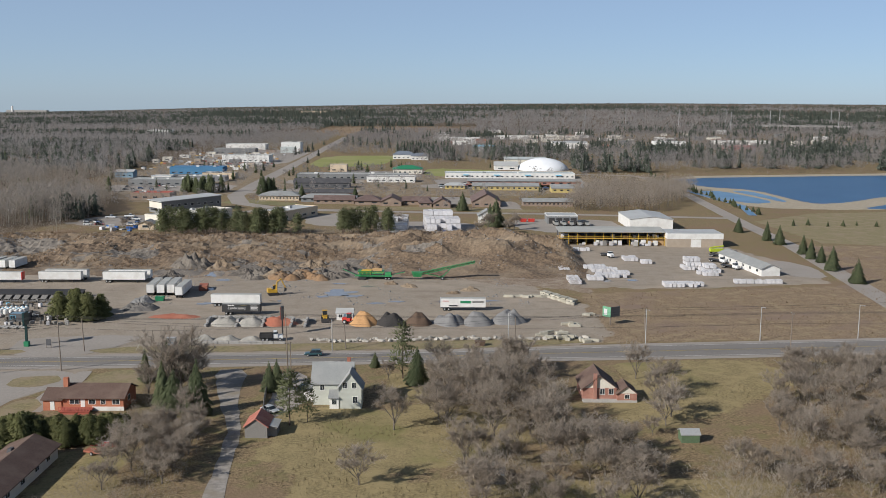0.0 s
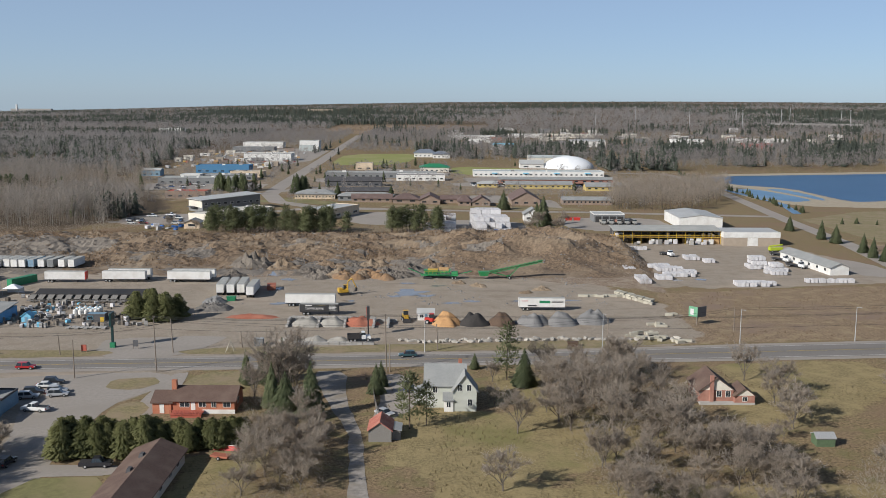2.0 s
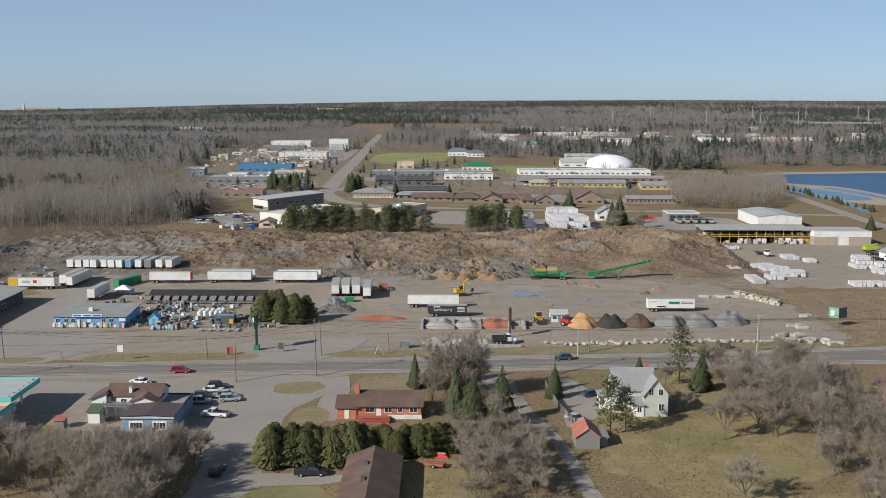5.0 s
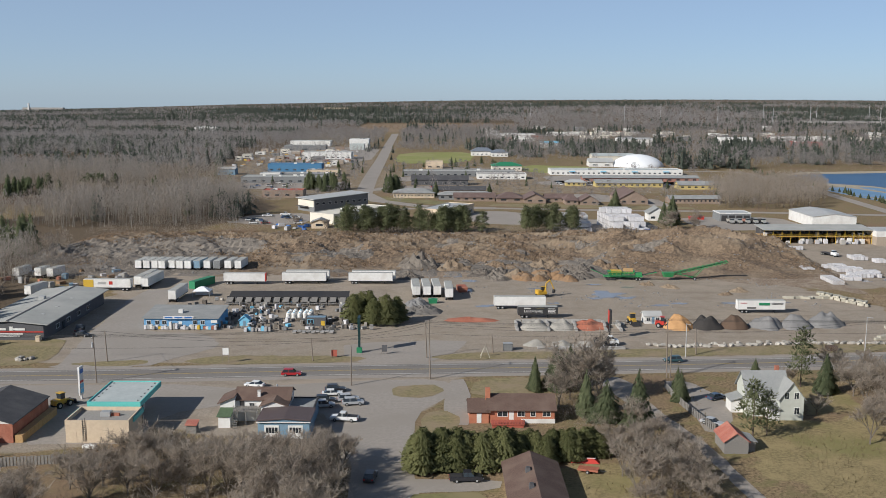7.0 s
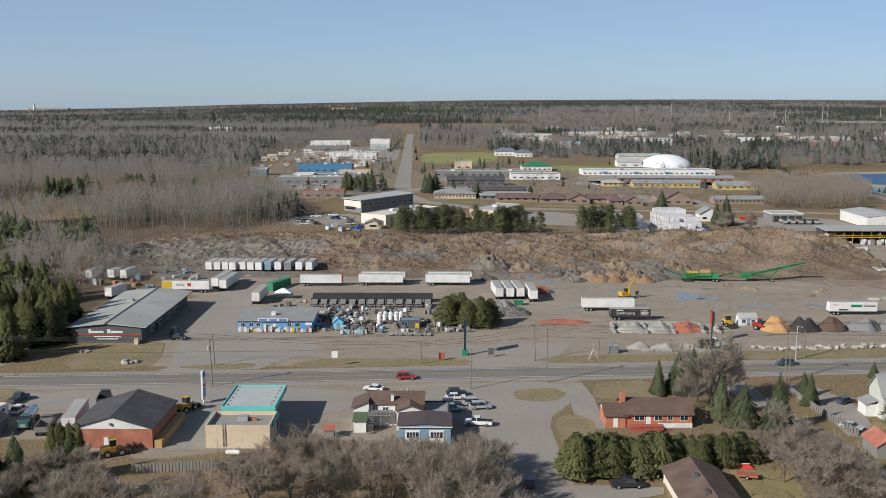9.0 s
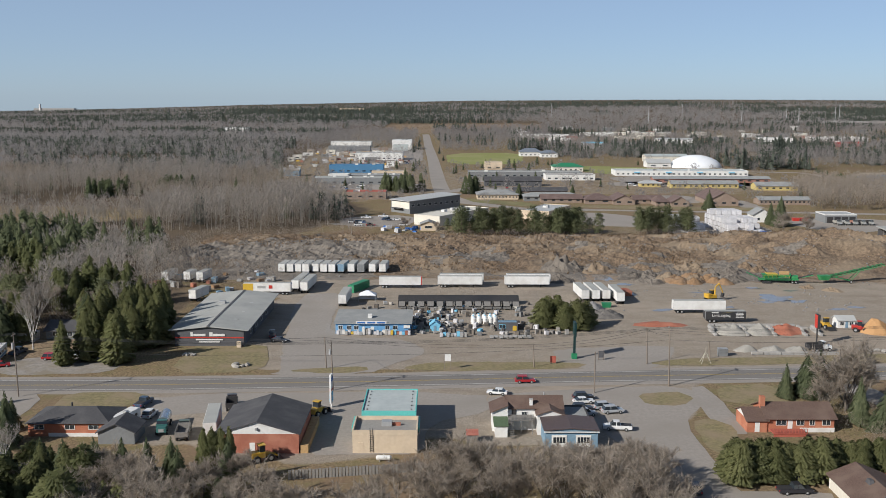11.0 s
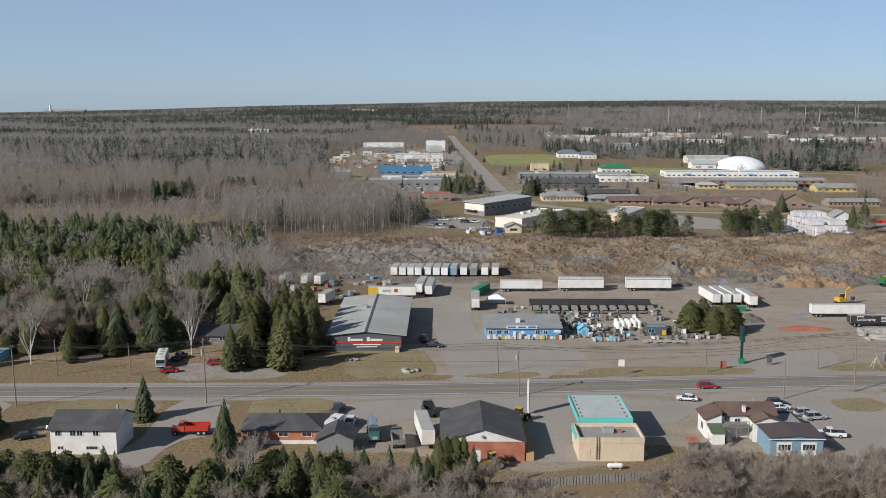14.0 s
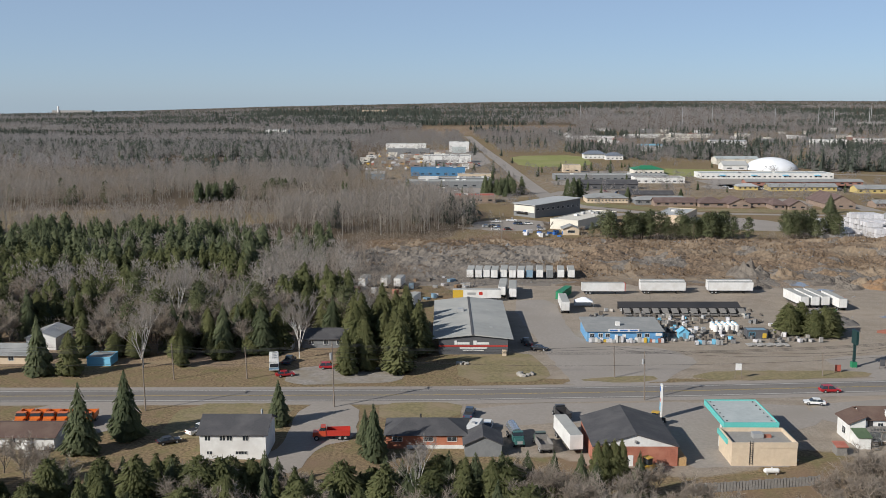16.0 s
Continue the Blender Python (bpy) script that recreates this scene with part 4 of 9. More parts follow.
def car(kind, colour, label, x, y, rz, group=""):
    """kind: suv, sedan, pickup or van; the nose points along local +x."""
    name = {"pickup": "pickup_truck", "van": "van"}.get(kind, "car")
    c = thing(name, label, "car" if name == "car" else name.split("_")[0], x, y, 0.05, rz, group)
    body_m = paint("car_paint_" + "_".join(str(int(v * 100)) for v in colour), colour)
    spec = {"suv": (4.7, 1.86, 0.95, 1.70, -2.1, 1.05, -1.75, 0.45), "sedan": (4.6, 1.8, 0.88, 1.44, -1.75, 1.1, -1.15, 0.45),
            "pickup": (5.8, 1.98, 1.1, 1.85, -0.55, 1.45, -0.35, 0.85), "van": (5.2, 2.0, 1.1, 2.0, -2.45, 1.75, -2.35, 1.0)}[kind]
    ln, w, belt, top, b0, b1, t0, t1 = spec
    bm = prism(bmesh.new(), [(-ln / 2, 0.35), (ln / 2, 0.35), (ln / 2 + 0.02, 0.7), (ln / 2 - 0.12, belt - 0.14), (b1 + 0.1, belt), (-ln / 2 + 0.05, belt), (-ln / 2 - 0.02, 0.7)], -w / 2, w / 2)
    bmesh.ops.bevel(bm, geom=bm.edges[:], offset=0.07, segments=2, affect="EDGES")
    part("body", bm, body_m, c)
    part("glazing", frustum(bmesh.new(), (b0, b1, -w / 2 + 0.06, w / 2 - 0.06, belt), (t0, t1, -w / 2 + 0.2, w / 2 - 0.2, top - 0.08)), glass_m, c)
    part("roof", B(t0 - 0.02, t1 + 0.02, -w / 2 + 0.18, w / 2 - 0.18, top - 0.09, top, 0.03), body_m, c)
    for s in (-1, 1):
        mid = (t0 + t1) / 2
        part("pillar", frustum(bmesh.new(), (mid - 0.06, mid + 0.06, s * (w / 2 - 0.05) - 0.02, s * (w / 2 - 0.05) + 0.02, belt), (mid - 0.06, mid + 0.06, s * (w / 2 - 0.2) - 0.02, s * (w / 2 - 0.2) + 0.02, top - 0.05)), body_m, c)
        part("headlight", B(ln / 2 - 0.1, ln / 2 + 0.04, s * (w / 2 - 0.28) - 0.2, s * (w / 2 - 0.28) + 0.2, 0.62, 0.78), lens_m, c)
        part("tail_light", B(-ln / 2 - 0.04, -ln / 2 + 0.08, s * (w / 2 - 0.22) - 0.14, s * (w / 2 - 0.22) + 0.14, 0.68, 0.9), tail_m, c)
    if kind == "pickup":
        part("bed_floor", B(-ln / 2 + 0.15, b0 - 0.12, -w / 2 + 0.14, w / 2 - 0.14, belt - 0.02, belt + 0.03), dark_metal, c)
    part("bumper", B(ln / 2 - 0.02, ln / 2 + 0.1, -w / 2 + 0.1, w / 2 - 0.1, 0.38, 0.56, 0.03), dark_metal, c)
    wheels(c, (-ln * 0.29, ln * 0.31), w / 2 - 0.1, 0.36)
    return c


def trailer(ln, label, x, y, rz, box_m=None, nose_m=None, legs=True, group="", h=2.85, name="semi_trailer"):
    """A box trailer; local +x is its nose."""
    c = thing(name, label, "trailer", x, y, 0.0, rz, group)
    part("box", B(-ln / 2, ln / 2, -1.3, 1.3, 1.15, 1.15 + h, 0.04), box_m or trailer_w, c)
    part("roof_sheet", B(-ln / 2 + 0.08, ln / 2 - 0.08, -1.22, 1.22, 1.15 + h, 1.18 + h), steel_grey, c)
    if nose_m:
        part("nose", B(ln / 2, ln / 2 + 0.25, -1.26, 1.26, 1.2, 1.1 + h), nose_m, c)
    part("side_rail", B(-ln / 2, ln / 2, -1.32, 1.32, 1.0, 1.15), dark_metal, c)
    part("rear_frame", B(-ln / 2 - 0.06, -ln / 2, -1.3, 1.3, 1.1, 1.15 + h), galv_m, c)
    part("rear_door", B(-ln / 2 - 0.1, -ln / 2 - 0.06, -1.2, -0.02, 1.2, 1.05 + h), box_m or trailer_w, c)
    part("rear_door", B(-ln / 2 - 0.1, -ln / 2 - 0.06, 0.02, 1.2, 1.2, 1.05 + h), box_m or trailer_w, c)
    part("bogie", B(-ln / 2 + 0.7, -ln / 2 + 3.2, -0.5, 0.5, 0.55, 1.0), dark_metal, c)
    wheels(c, (-ln / 2 + 1.3, -ln / 2 + 2.6), 1.05, 0.5, 0.45)
    if legs:
        for s in (-1, 1):
            part("landing_leg", B(ln / 2 - 3.1, ln / 2 - 2.9, s * 0.75 - 0.08, s * 0.75 + 0.08, 0, 1.0), dark_metal, c)
    return c


def box_truck(label, x, y, rz, cab, ln=6.0, bed="dump", name="dump_truck", bed_m=None):
    c = thing(name, label, "truck", x, y, 0.05, rz)
    cm = paint("cab_" + "_".join(str(int(v * 100)) for v in cab), cab)
    part("chassis", B(-ln / 2, ln / 2, -0.5, 0.5, 0.6, 0.95), dark_metal, c)
    part("cab", B(ln / 2 - 2.3, ln / 2 - 0.9, -1.1, 1.1, 0.8, 2.0, 0.06), cm, c)
    part("cab_windows", frustum(bmesh.new(), (ln / 2 - 2.25, ln / 2 - 0.95, -1.05, 1.05, 2.0), (ln / 2 - 2.15, ln / 2 - 1.3, -0.95, 0.95, 2.6)), glass_m, c)
    part("cab_roof", B(ln / 2 - 2.2, ln / 2 - 1.25, -1.0, 1.0, 2.6, 2.7), cm, c)
    part("hood", frustum(bmesh.new(), (ln / 2 - 0.95, ln / 2 + 0.4, -1.0, 1.0, 0.7), (ln / 2 - 0.95, ln / 2 + 0.3, -0.85, 0.85, 1.65)), cm, c)
    part("grille", B(ln / 2 + 0.36, ln / 2 + 0.44, -0.5, 0.5, 0.8, 1.4), galv_m, c)
    bm_ = bed_m or dark_metal
    if bed == "dump":
        part("bed_floor", B(-ln / 2, ln / 2 - 2.4, -1.2, 1.2, 0.95, 1.15), bm_, c)
        for s in (-1, 1):
            part("bed_side", B(-ln / 2, ln / 2 - 2.4, s * 1.2 - 0.06, s * 1.2 + 0.06, 0.95, 2.1), bm_, c)
        part("bed_front", B(ln / 2 - 2.5, ln / 2 - 2.4, -1.2, 1.2, 0.95, 2.4), bm_, c)
        part("tailgate", B(-ln / 2 - 0.08, -ln / 2, -1.2, 1.2, 0.95, 2.0), bm_, c)
    elif bed == "tank":
        part("tank", R((-ln / 2, 0, 1.9), (ln / 2 - 2.5, 0, 1.9), 1.1, 1.1, 16), chrome_m, c)
    elif bed == "flat":
        part("flatbed", B(-ln / 2, ln / 2 - 2.4, -1.25, 1.25, 0.95, 1.15), bm_, c)
    else:
        part("body_box", B(-ln / 2, ln / 2 - 2.4, -1.2, 1.2, 0.95, 2.8, 0.05), bm_, c)
    wheels(c, (-ln / 2 + 0.9, -ln / 2 + 2.0, ln / 2 - 0.4), 1.0, 0.5, 0.35)
    return c


def heap(label, x, y, rx, ry, hgt, material, seed, category="heap", name="gravel_mound", rough=0.18, rz=0.0):
    """A loose heap with a rounded, uneven top."""
    rnd = Vector((seed * 7.1, seed * 3.3, 0))
    bm = bmesh.new()
    rings, n = (15, 40) if rough > 0.5 else (12, 32)
    grid = []
    for i in range(rings):
        f = i / (rings - 1)
        row = []
        for k in range(n):
            a = 2 * math.pi * k / n
            edge = 1 + 0.22 * noise.noise(Vector((math.cos(a) * 1.3, math.sin(a) * 1.3, 0)) + rnd) + 0.10 * noise.noise(Vector((math.cos(a) * 4, math.sin(a) * 4, 0)) + rnd)
            px, py = math.cos(a) * rx * f * edge, math.sin(a) * ry * f * edge
            big = noise.noise(Vector((px * 0.42, py * 0.42, 1)) + rnd)
            mid = noise.noise(Vector((px * 1.2, py * 1.2, 3)) + rnd)
            if rough > 0.5:
                z = hgt * (1 - f ** 1.6) * max(0.2, 0.72 + 0.75 * big) + (1 - f * f) * (0.55 * mid + 0.35 * abs(noise.noise(Vector((px * 2.6, py * 2.6, 5)) + rnd)))
            else:
                z = hgt * min(1.0, 1.22 * (1 - f ** 1.35)) * (0.9 + 0.45 * big) * (1 - 0.10 * f * math.sin(3 * a + seed)) + (1 - f) * 0.22 * mid
            row.append(bm.verts.new((px, py, max(z, 0) if i < rings - 1 else -0.05)))
        grid.append(row)
    for i in range(rings - 1):
        for k in range(n):
            if i:
                bm.faces.new((grid[i][k], grid[i + 1][k], grid[i + 1][(k + 1) % n], grid[i][(k + 1) % n]))
            else:
                bm.faces.new((grid[0][0], grid[1][k], grid[1][(k + 1) % n])) if k else None
    bm.faces.new((grid[0][0], grid[1][0], grid[1][1]))
    bmesh.ops.recalc_face_normals(bm, faces=bm.faces[:])
    ob = part(name, bm, material, None)
    for p in ob.data.polygons:
        p.use_smooth = rough <= 0.5
    ob.matrix_basis = pose(x, y, 0.0, 0, 0, rz)
    return tagged(ob, label, category)


def rock_mesh(seed, sx, sy, sz):
    rnd = random.Random(seed)
    bm = bmesh.new()
    bmesh.ops.create_icosphere(bm, subdivisions=1, radius=0.5)
    for v in bm.verts:
        v.co *= rnd.uniform(0.8, 1.2)
        v.co.x *= sx
        v.co.y *= sy
        v.co.z = (v.co.z + 0.42) * sz
    me = bpy.data.meshes.new("boulder")
    bm.to_mesh(me)
    bm.free()
    me.materials.append(stone_m)
    return me


def utility_pole(x, y, hgt, lean=0.0, arm=True, drum=False, material=None, label="weathered wooden utility pole beside the highway"):
    c = thing("utility_pole", label, "pole", x, y, 0.0, 0.0, "utility poles along the highway")
    part("shaft", R((0, 0, -0.3), (lean, 0, hgt), 0.17, 0.11, 8), material or pole_wood, c)
    if arm:
        a = part("crossarm", B(lean - 0.07, lean + 0.07, -1.1, 1.1, hgt - 0.7, hgt - 0.55), material or pole_wood, c)
        for s in (-1, 0, 1):
            part("insulator", R((lean, s * 0.95, hgt - 0.55), (lean, s * 0.95, hgt - 0.32), 0.06), galv_m, a)
    if drum:
        part("transformer", R((lean * 0.8 - 0.35, 0, hgt * 0.74), (lean * 0.8 - 0.35, 0, hgt * 0.84), 0.28, 0.28, 10), galv_m, c)
    return c


def wires(pts, sag, label, r=0.035, n=8):
    """A sagging cable from pole to pole."""
    bm = bmesh.new()
    for p, q in zip(pts, pts[1:]):
        p, q = Vector(p), Vector(q)
        prev = p
        for k in range(1, n + 1):
            f = k / n
            c = p.lerp(q, f) - Vector((0, 0, sag * 4 * f * (1 - f)))
            rod(bm, prev, c, r, r, 4)
            prev = c
    ob = part("power_line", bm, wire_m, None)
    return tagged(ob, label, "cable")


def light_pole(x, y, hgt=10.0, arm=-2.0):
    c = thing("street_lamp", "tall grey street lamp with a short arm", "lamp", x, y, 0.0, 0.0, "street lamps along the highway")
    part("shaft", R((0, 0, 0), (0, 0, hgt), 0.14, 0.08, 8), pole_grey, c)
    part("arm", R((0, 0, hgt - 0.1), (0.25, arm, hgt + 0.25), 0.05), pole_grey, c)
    part("lamp_head", B(0.12, 0.38, arm - 0.7, arm, hgt + 0.2, hgt + 0.34, 0.03), pole_grey, c)


def pallet(x, y, z, sx, sy, sz, material, group="", label="white plastic-wrapped pallet of paving blocks", rz=0.0, name="block_pallet"):
    bm = B(-sx / 2, sx / 2, -sy / 2, sy / 2, 0.13, sz, 0.04)
    old = set(bm.faces)
    box(bm, -sx / 2, sx / 2, -sy / 2, sy / 2, 0, 0.12)
    for f in set(bm.faces) - old:
        f.material_index = 1
    c = part(name, bm, material, None)
    c.data.materials.append(wood_grey)
    c.matrix_basis = pose(x, y, z, 0, 0, rz)
    return tagged(c, label, "pallet", group)

# ---- sales hall, blue shop and garden yard north of the highway ----
h = thing("sales_hall", "long low sales hall with grey metal roof and charcoal front", "building")
part("wall", B(-218.8, -200.4, 274.0, 322.0, 0, 4.2), dark_wall, h)
part("gable", prism(bmesh.new(), [(-218.8, 4.2), (-200.4, 4.2), (-209.8, 5.2)], 274.0, 322.0), dark_wall, h)
for xa, z_ in ((-220.4, 4.25), (-199.0, 4.25)):
    part("roof_slope", prism(bmesh.new(), [(xa, z_), (-209.8, 5.35), (-209.8, 5.6), (xa, z_ + 0.22)], 273.4, 323.6), steel_grey, h)
part("ridge_cap", B(-210.1, -209.5, 273.2, 323.6, 5.55, 5.68), dark_wall, h)
part("red_band", B(-218.82, -200.38, 273.9, 274.0, 2.2, 2.5), red_m, h)
for x0_, x1_, z0_, z1_ in ((-214.6, -213.9, 2.7, 3.8), (-213.8, -210.6, 2.75, 3.35), (-209.6, -208.7, 2.7, 3.8), (-208.6, -205.4, 2.75, 3.35), (-213.2, -205.9, 1.62, 1.95), (-212.4, -206.8, 1.02, 1.32)):
    part("sign_bar", B(x0_, x1_, 273.88, 274.0, z0_, z1_), white_m, h)
for wy in (284, 292, 300, 308):
    window(h, -200.4, wy, 1.2, 2.4, 1.2, "e")
door(h, -200.4, 288, 0, 1.8, 2.2, "e", glass_m)
for vy in (284, 294, 306):
    part("roof_vent", B(-204.9, -204.0, vy, vy + 0.5, 4.75, 5.15), galv_m, h)
part("roof_unit", B(-213.4, -211.6, 303.0, 304.6, 5.1, 6.2, 0.05), galv_m, h)
part("lamp_post", B(-202.0, -200.9, 272.2, 273.3, 0, 1.6), beige_m, h)

h = thing("blue_shop", "low bright blue roadside shop with grey roof and sign board", "shop")
part("wall", B(-177.4, -156.2, 288.2, 301.5, 0, 3.0), blue_wall, h)
part("roof_slope", prism(bmesh.new(), [(287.6, 3.0), (301.9, 3.9), (301.9, 4.1), (287.6, 3.2)], -177.9, -155.8, "x"), shingle_g, h)
for wx in (-176.0, -173.6, -171.6, -162.8, -160.6):
    window(h, wx, 288.2, 1.3, 1.1, 1.0)
part("sign_board", B(-171.6, -163.0, 287.45, 287.6, 3.0, 3.8), white_m, h)
for k in range(3):
    part("sign_line", B(-171.2 + k * 2.8, -169.0 + k * 2.8, 287.38, 287.45, 3.2, 3.6), blue_m, h)
part("sign_board", B(-158.2, -156.4, 288.0, 288.15, 1.7, 2.5), white_m, h)
part("roof_unit", B(-168.6, -167.4, 292.6, 293.8, 3.3, 4.6), white_m, h)
door(h, -167.0, 288.2, 0, 1.0, 2.1)

rnd = random.Random(5)
STOCK = [wrap_m, concrete_m, gravel_g, stone_m, wood_grey, gravel_d, galv_m, rubble_m, grey_wall, dark_metal, wood_grey, rubble_m, sky_tarp, wrap_m]
for k in range(26):                     # bagged goods along the shop front
    x = -176.6 + k * 0.8
    if abs(x + 167) < 0.7:
        continue
    pallet(x, 286.9 + rnd.uniform(-0.3, 0.3), 0.05, 0.75, 1.0, rnd.uniform(0.8, 1.4) + (0.9 if -170 < x < -166.6 else 0), [wrap_m, galv_m, white_m, concrete_m, wrap_m, yellow_m, wrap_m][k % 7] if k < 20 else [mulch_r, wrap_m, sky_tarp][k % 3], "goods before the blue shop", "shrink-wrapped bags of garden goods on a pallet", name="goods_pallet")
h = thing("garden_shed", "small light blue display shed with blue roof", "shed", -149.4, 291.6)
gable_block(h, -1.4, 1.4, 0, 2.6, 1.8, 2.9, sky_tarp, sky_tarp, "y", 0.25)
door(h, 0, 0, 0, 0.8, 1.6, material=blue_grey)
for k in range(9):
    pallet(-147.6 + (k % 8) * 0.95, 284.3 + rnd.uniform(0, 0.8), 0.05, 0.85, 1.0, rnd.uniform(0.9, 1.6), [wrap_m, sky_tarp, galv_m, concrete_m][k % 4], "goods in the garden yard", "pallet of grey and pale blue stone goods", name="goods_pallet")
for k in range(245):                    # loose stock over the yard
    x, y = rnd.uniform(-157, -139), rnd.uniform(287, 313)
    if k >= 85:
        x, y = rnd.uniform(-174, -118), rnd.uniform(303, 328)
    if k >= 185:
        x, y = rnd.uniform(-140, -112), rnd.uniform(286, 300)
    s = rnd.uniform(0.6, 1.5)
    pallet(x, y, 0.03, s, rnd.uniform(0.6, 1.4), rnd.uniform(0.5, 1.5), rnd.choice(STOCK), "goods in the garden yard", "pallet of stone, pots and garden ornaments", rnd.uniform(0, 90), "goods_pallet")
tank0 = thing("water_tank", "white plastic cylindrical water tank in the yard", "tank", -138.0, 300.6, 0.03, 0, "white tanks in the yard")
part("tank", R((0, 0, 0), (0, 0, 1.7), 0.72, 0.7, 14), white_m, tank0)
part("shoulder", R((0, 0, 1.7), (0, 0, 2.0), 0.7, 0.3, 14), white_m, tank0)
part("lid", R((0, 0, 2.0), (0, 0, 2.12), 0.26, 0.26, 10), sky_tarp, tank0)
for k in range(14):
    copy_thing(tank0, pose(-138.0 + 1.6 * ((k + 1) % 5) + rnd.uniform(-0.2, 0.2), 300.8 + 2.1 * ((k + 1) // 5) + rnd.uniform(-0.2, 0.2), 0.03, 0, 0, 40 * k))
h = thing("sales_kiosk", "dark blue and black display kiosk on the yard", "kiosk", -128.7, 291.6)
flat_block(h, -2.9, 2.9, 0, 3.2, 2.4, dark_wall, blue_grey, 0.15)
window(h, -1.5, 0, 0.9, 1.6, 1.0, frame_m=sky_tarp)
part("yellow_panel", B(1.5, 2.6, -0.08, 0, 0.2, 1.6), yellow_m, h)
for k in range(9):                      # low slab racks by the road side of the yard
    c = thing("slab_rack", "low rack of grey stone slabs", "rack", -133.6 + 1.3 * k, 283.4 + (k % 2) * 0.6, 0.03, 0, "slab racks")
    part("slab", B(-0.55, 0.55, -1.2, 1.2, 0.3, 0.5), concrete_m, c)
    for s in (-1, 1):
        part("bearer", B(-0.5, 0.5, s * 0.9 - 0.08, s * 0.9 + 0.08, 0, 0.3), wood_grey, c)
# display tables under dark netting frames
for r_, (yy, x0, n_) in enumerate(((330.0, -160, 13), (322.0, -160, 13))):
    for k in range(n_):
        x = x0 + 3.0 * k
        c = thing("display_bench", "open timber display bay with sloping black cover", "display stand", x, yy, 0.03, 0, "display bays in the garden yard")
        part("cover", prism(bmesh.new(), [(-2.4, 1.2), (1.8, 2.3), (1.8, 2.4), (-2.4, 1.3)] if r_ == 0 else [(-1.3, 1.0), (1.4, 1.9), (1.4, 2.0), (-1.3, 1.1)], *((-1.5, 1.5) if r_ == 0 else (-1.0, 1.0)), "x"), dark_metal if r_ == 0 else wood_grey, c)
        part("bench", B(-1.2, 1.2, -2.4, -0.4, 0.5, 0.65), wood_grey, c)
        part("back", B(-1.3, 1.3, 1.6, 1.7, 0, 2.25), dark_metal, c)
        for s in (-1, 1):
            part("post", B(s * 1.2 - 0.06, s * 1.2 + 0.06, -2.3, -2.18, 0, 1.2), wood_grey, c)
h = thing("marquee_tent", "small white peaked fabric tent", "tent", -171.8, 334.6)
bm = frustum(bmesh.new(), (-2.9, 2.9, -2.2, 2.2, 2.0), (-0.5, 0.5, -0.4, 0.4, 3.3))
part("canopy", bm, fabric_m, h)
for sx in (-2.8, 2.8):
    for sy in (-2.1, 2.1):
        part("pole", R((sx, sy, 0), (sx, sy, 2.0), 0.06), galv_m, h)
part("side_cloth", B(-2.9, 2.9, 2.1, 2.2, 0, 2.0), fabric_m, h)
h = thing("shipping_container", "green corrugated shipping container", "container", -176.2, 352.5, 0.02, 68)
part("box", B(-6.0, 6.0, -1.22, 1.22, 0, 2.6, 0.03), bin_green, h)
for k in range(19):
    part("rib", B(-5.7 + 0.62 * k, -5.5 + 0.62 * k, -1.27, -1.22, 0.15, 2.45), bin_green, h)

# trailers parked over the yard
lbl = "white box semi-trailer parked in the yard"
grp = "semi-trailers parked in the yard"
t0 = trailer(9.6, "grey-roofed white box trailer backed in a row", -207.2, 387.0, 84, group="row of parked trailers")
ROW = [-204.1, -201.0, -198.1, -194.6, -191.4, -188.2, -185.0, -181.2, -177.4, -173.2, -169.4]
for k, x in enumerate(ROW):
    if k == 6:
        trailer(9.6, "blue box trailer standing in the row", x, 387.0, 84, blue_grey, group="row of parked trailers")
    elif k == 8:
        trailer(9.6, "dark grey box trailer standing in the row", x, 387.0, 84, grey_wall, group="row of parked trailers")
    else:
        copy_thing(t0, pose(x, 387.0 + rnd.uniform(-0.6, 0.6), 0, 0, 0, 84 + rnd.uniform(-2, 2)))
t1 = trailer(14.6, lbl, -162.0, 356.6, 0, nose_m=red_m, group=grp)
t2 = trailer(15.6, "white box semi-trailer with a grey roof", -141.0, 357.8, 0, group=grp)
for x, y, rz in ((-140.4, 362.4, 180), (-117.4, 358.0, 0), (-116.6, 362.2, 0), (-193.7, 353.2, 86), (-196.9, 356.6, 84)):
    copy_thing(t2, pose(x, y, 0, 0, 0, rz))
y1 = trailer(16.0, "white trailer with yellow tail and red leaf mark", -206.4, 344.4, 180, group=grp)
part("yellow_panel", B(4.6, 8.02, -1.33, 1.33, 1.3, 3.9), yellow_m, y1)
part("yellow_panel", B(4.6, 8.02, 1.3, 1.34, 1.3, 3.9), yellow_m, y1)
part("red_mark", B(-1.9, -0.7, 1.3, 1.34, 2.2, 3.3), red_m, y1)
part("grey_bar", B(0.4, 3.2, 1.3, 1.34, 2.3, 3.1), galv_m, y1)
for x, y, rz, ln in ((-246.0, 368.5, 80, 8.0), (-238.4, 368.0, 80, 6.0), (-233.4, 368.0, 80, 8.0), (-227.4, 335.5, 76, 9.0)):
    trailer(ln, "old white storage trailer at the wood's edge", x, y, rz, group="old storage trailers")
trailer(13.5, "weathered white trailer beside the blue shop", -178.8, 330.6, 88, group=grp)
f4 = trailer(14.2, "white box trailer backed up in a row of four", -101.0, 339.4, 94, group="four trailers by the rubble")
for x, y in ((-97.5, 339.5), (-94.1, 339.8), (-89.9, 335.6)):
    copy_thing(f4, pose(x, y, 0, 0, 0, 94 if x < -92 else 92))
h = thing("dumpster", "green steel waste container", "container", -95.0, 324.6)
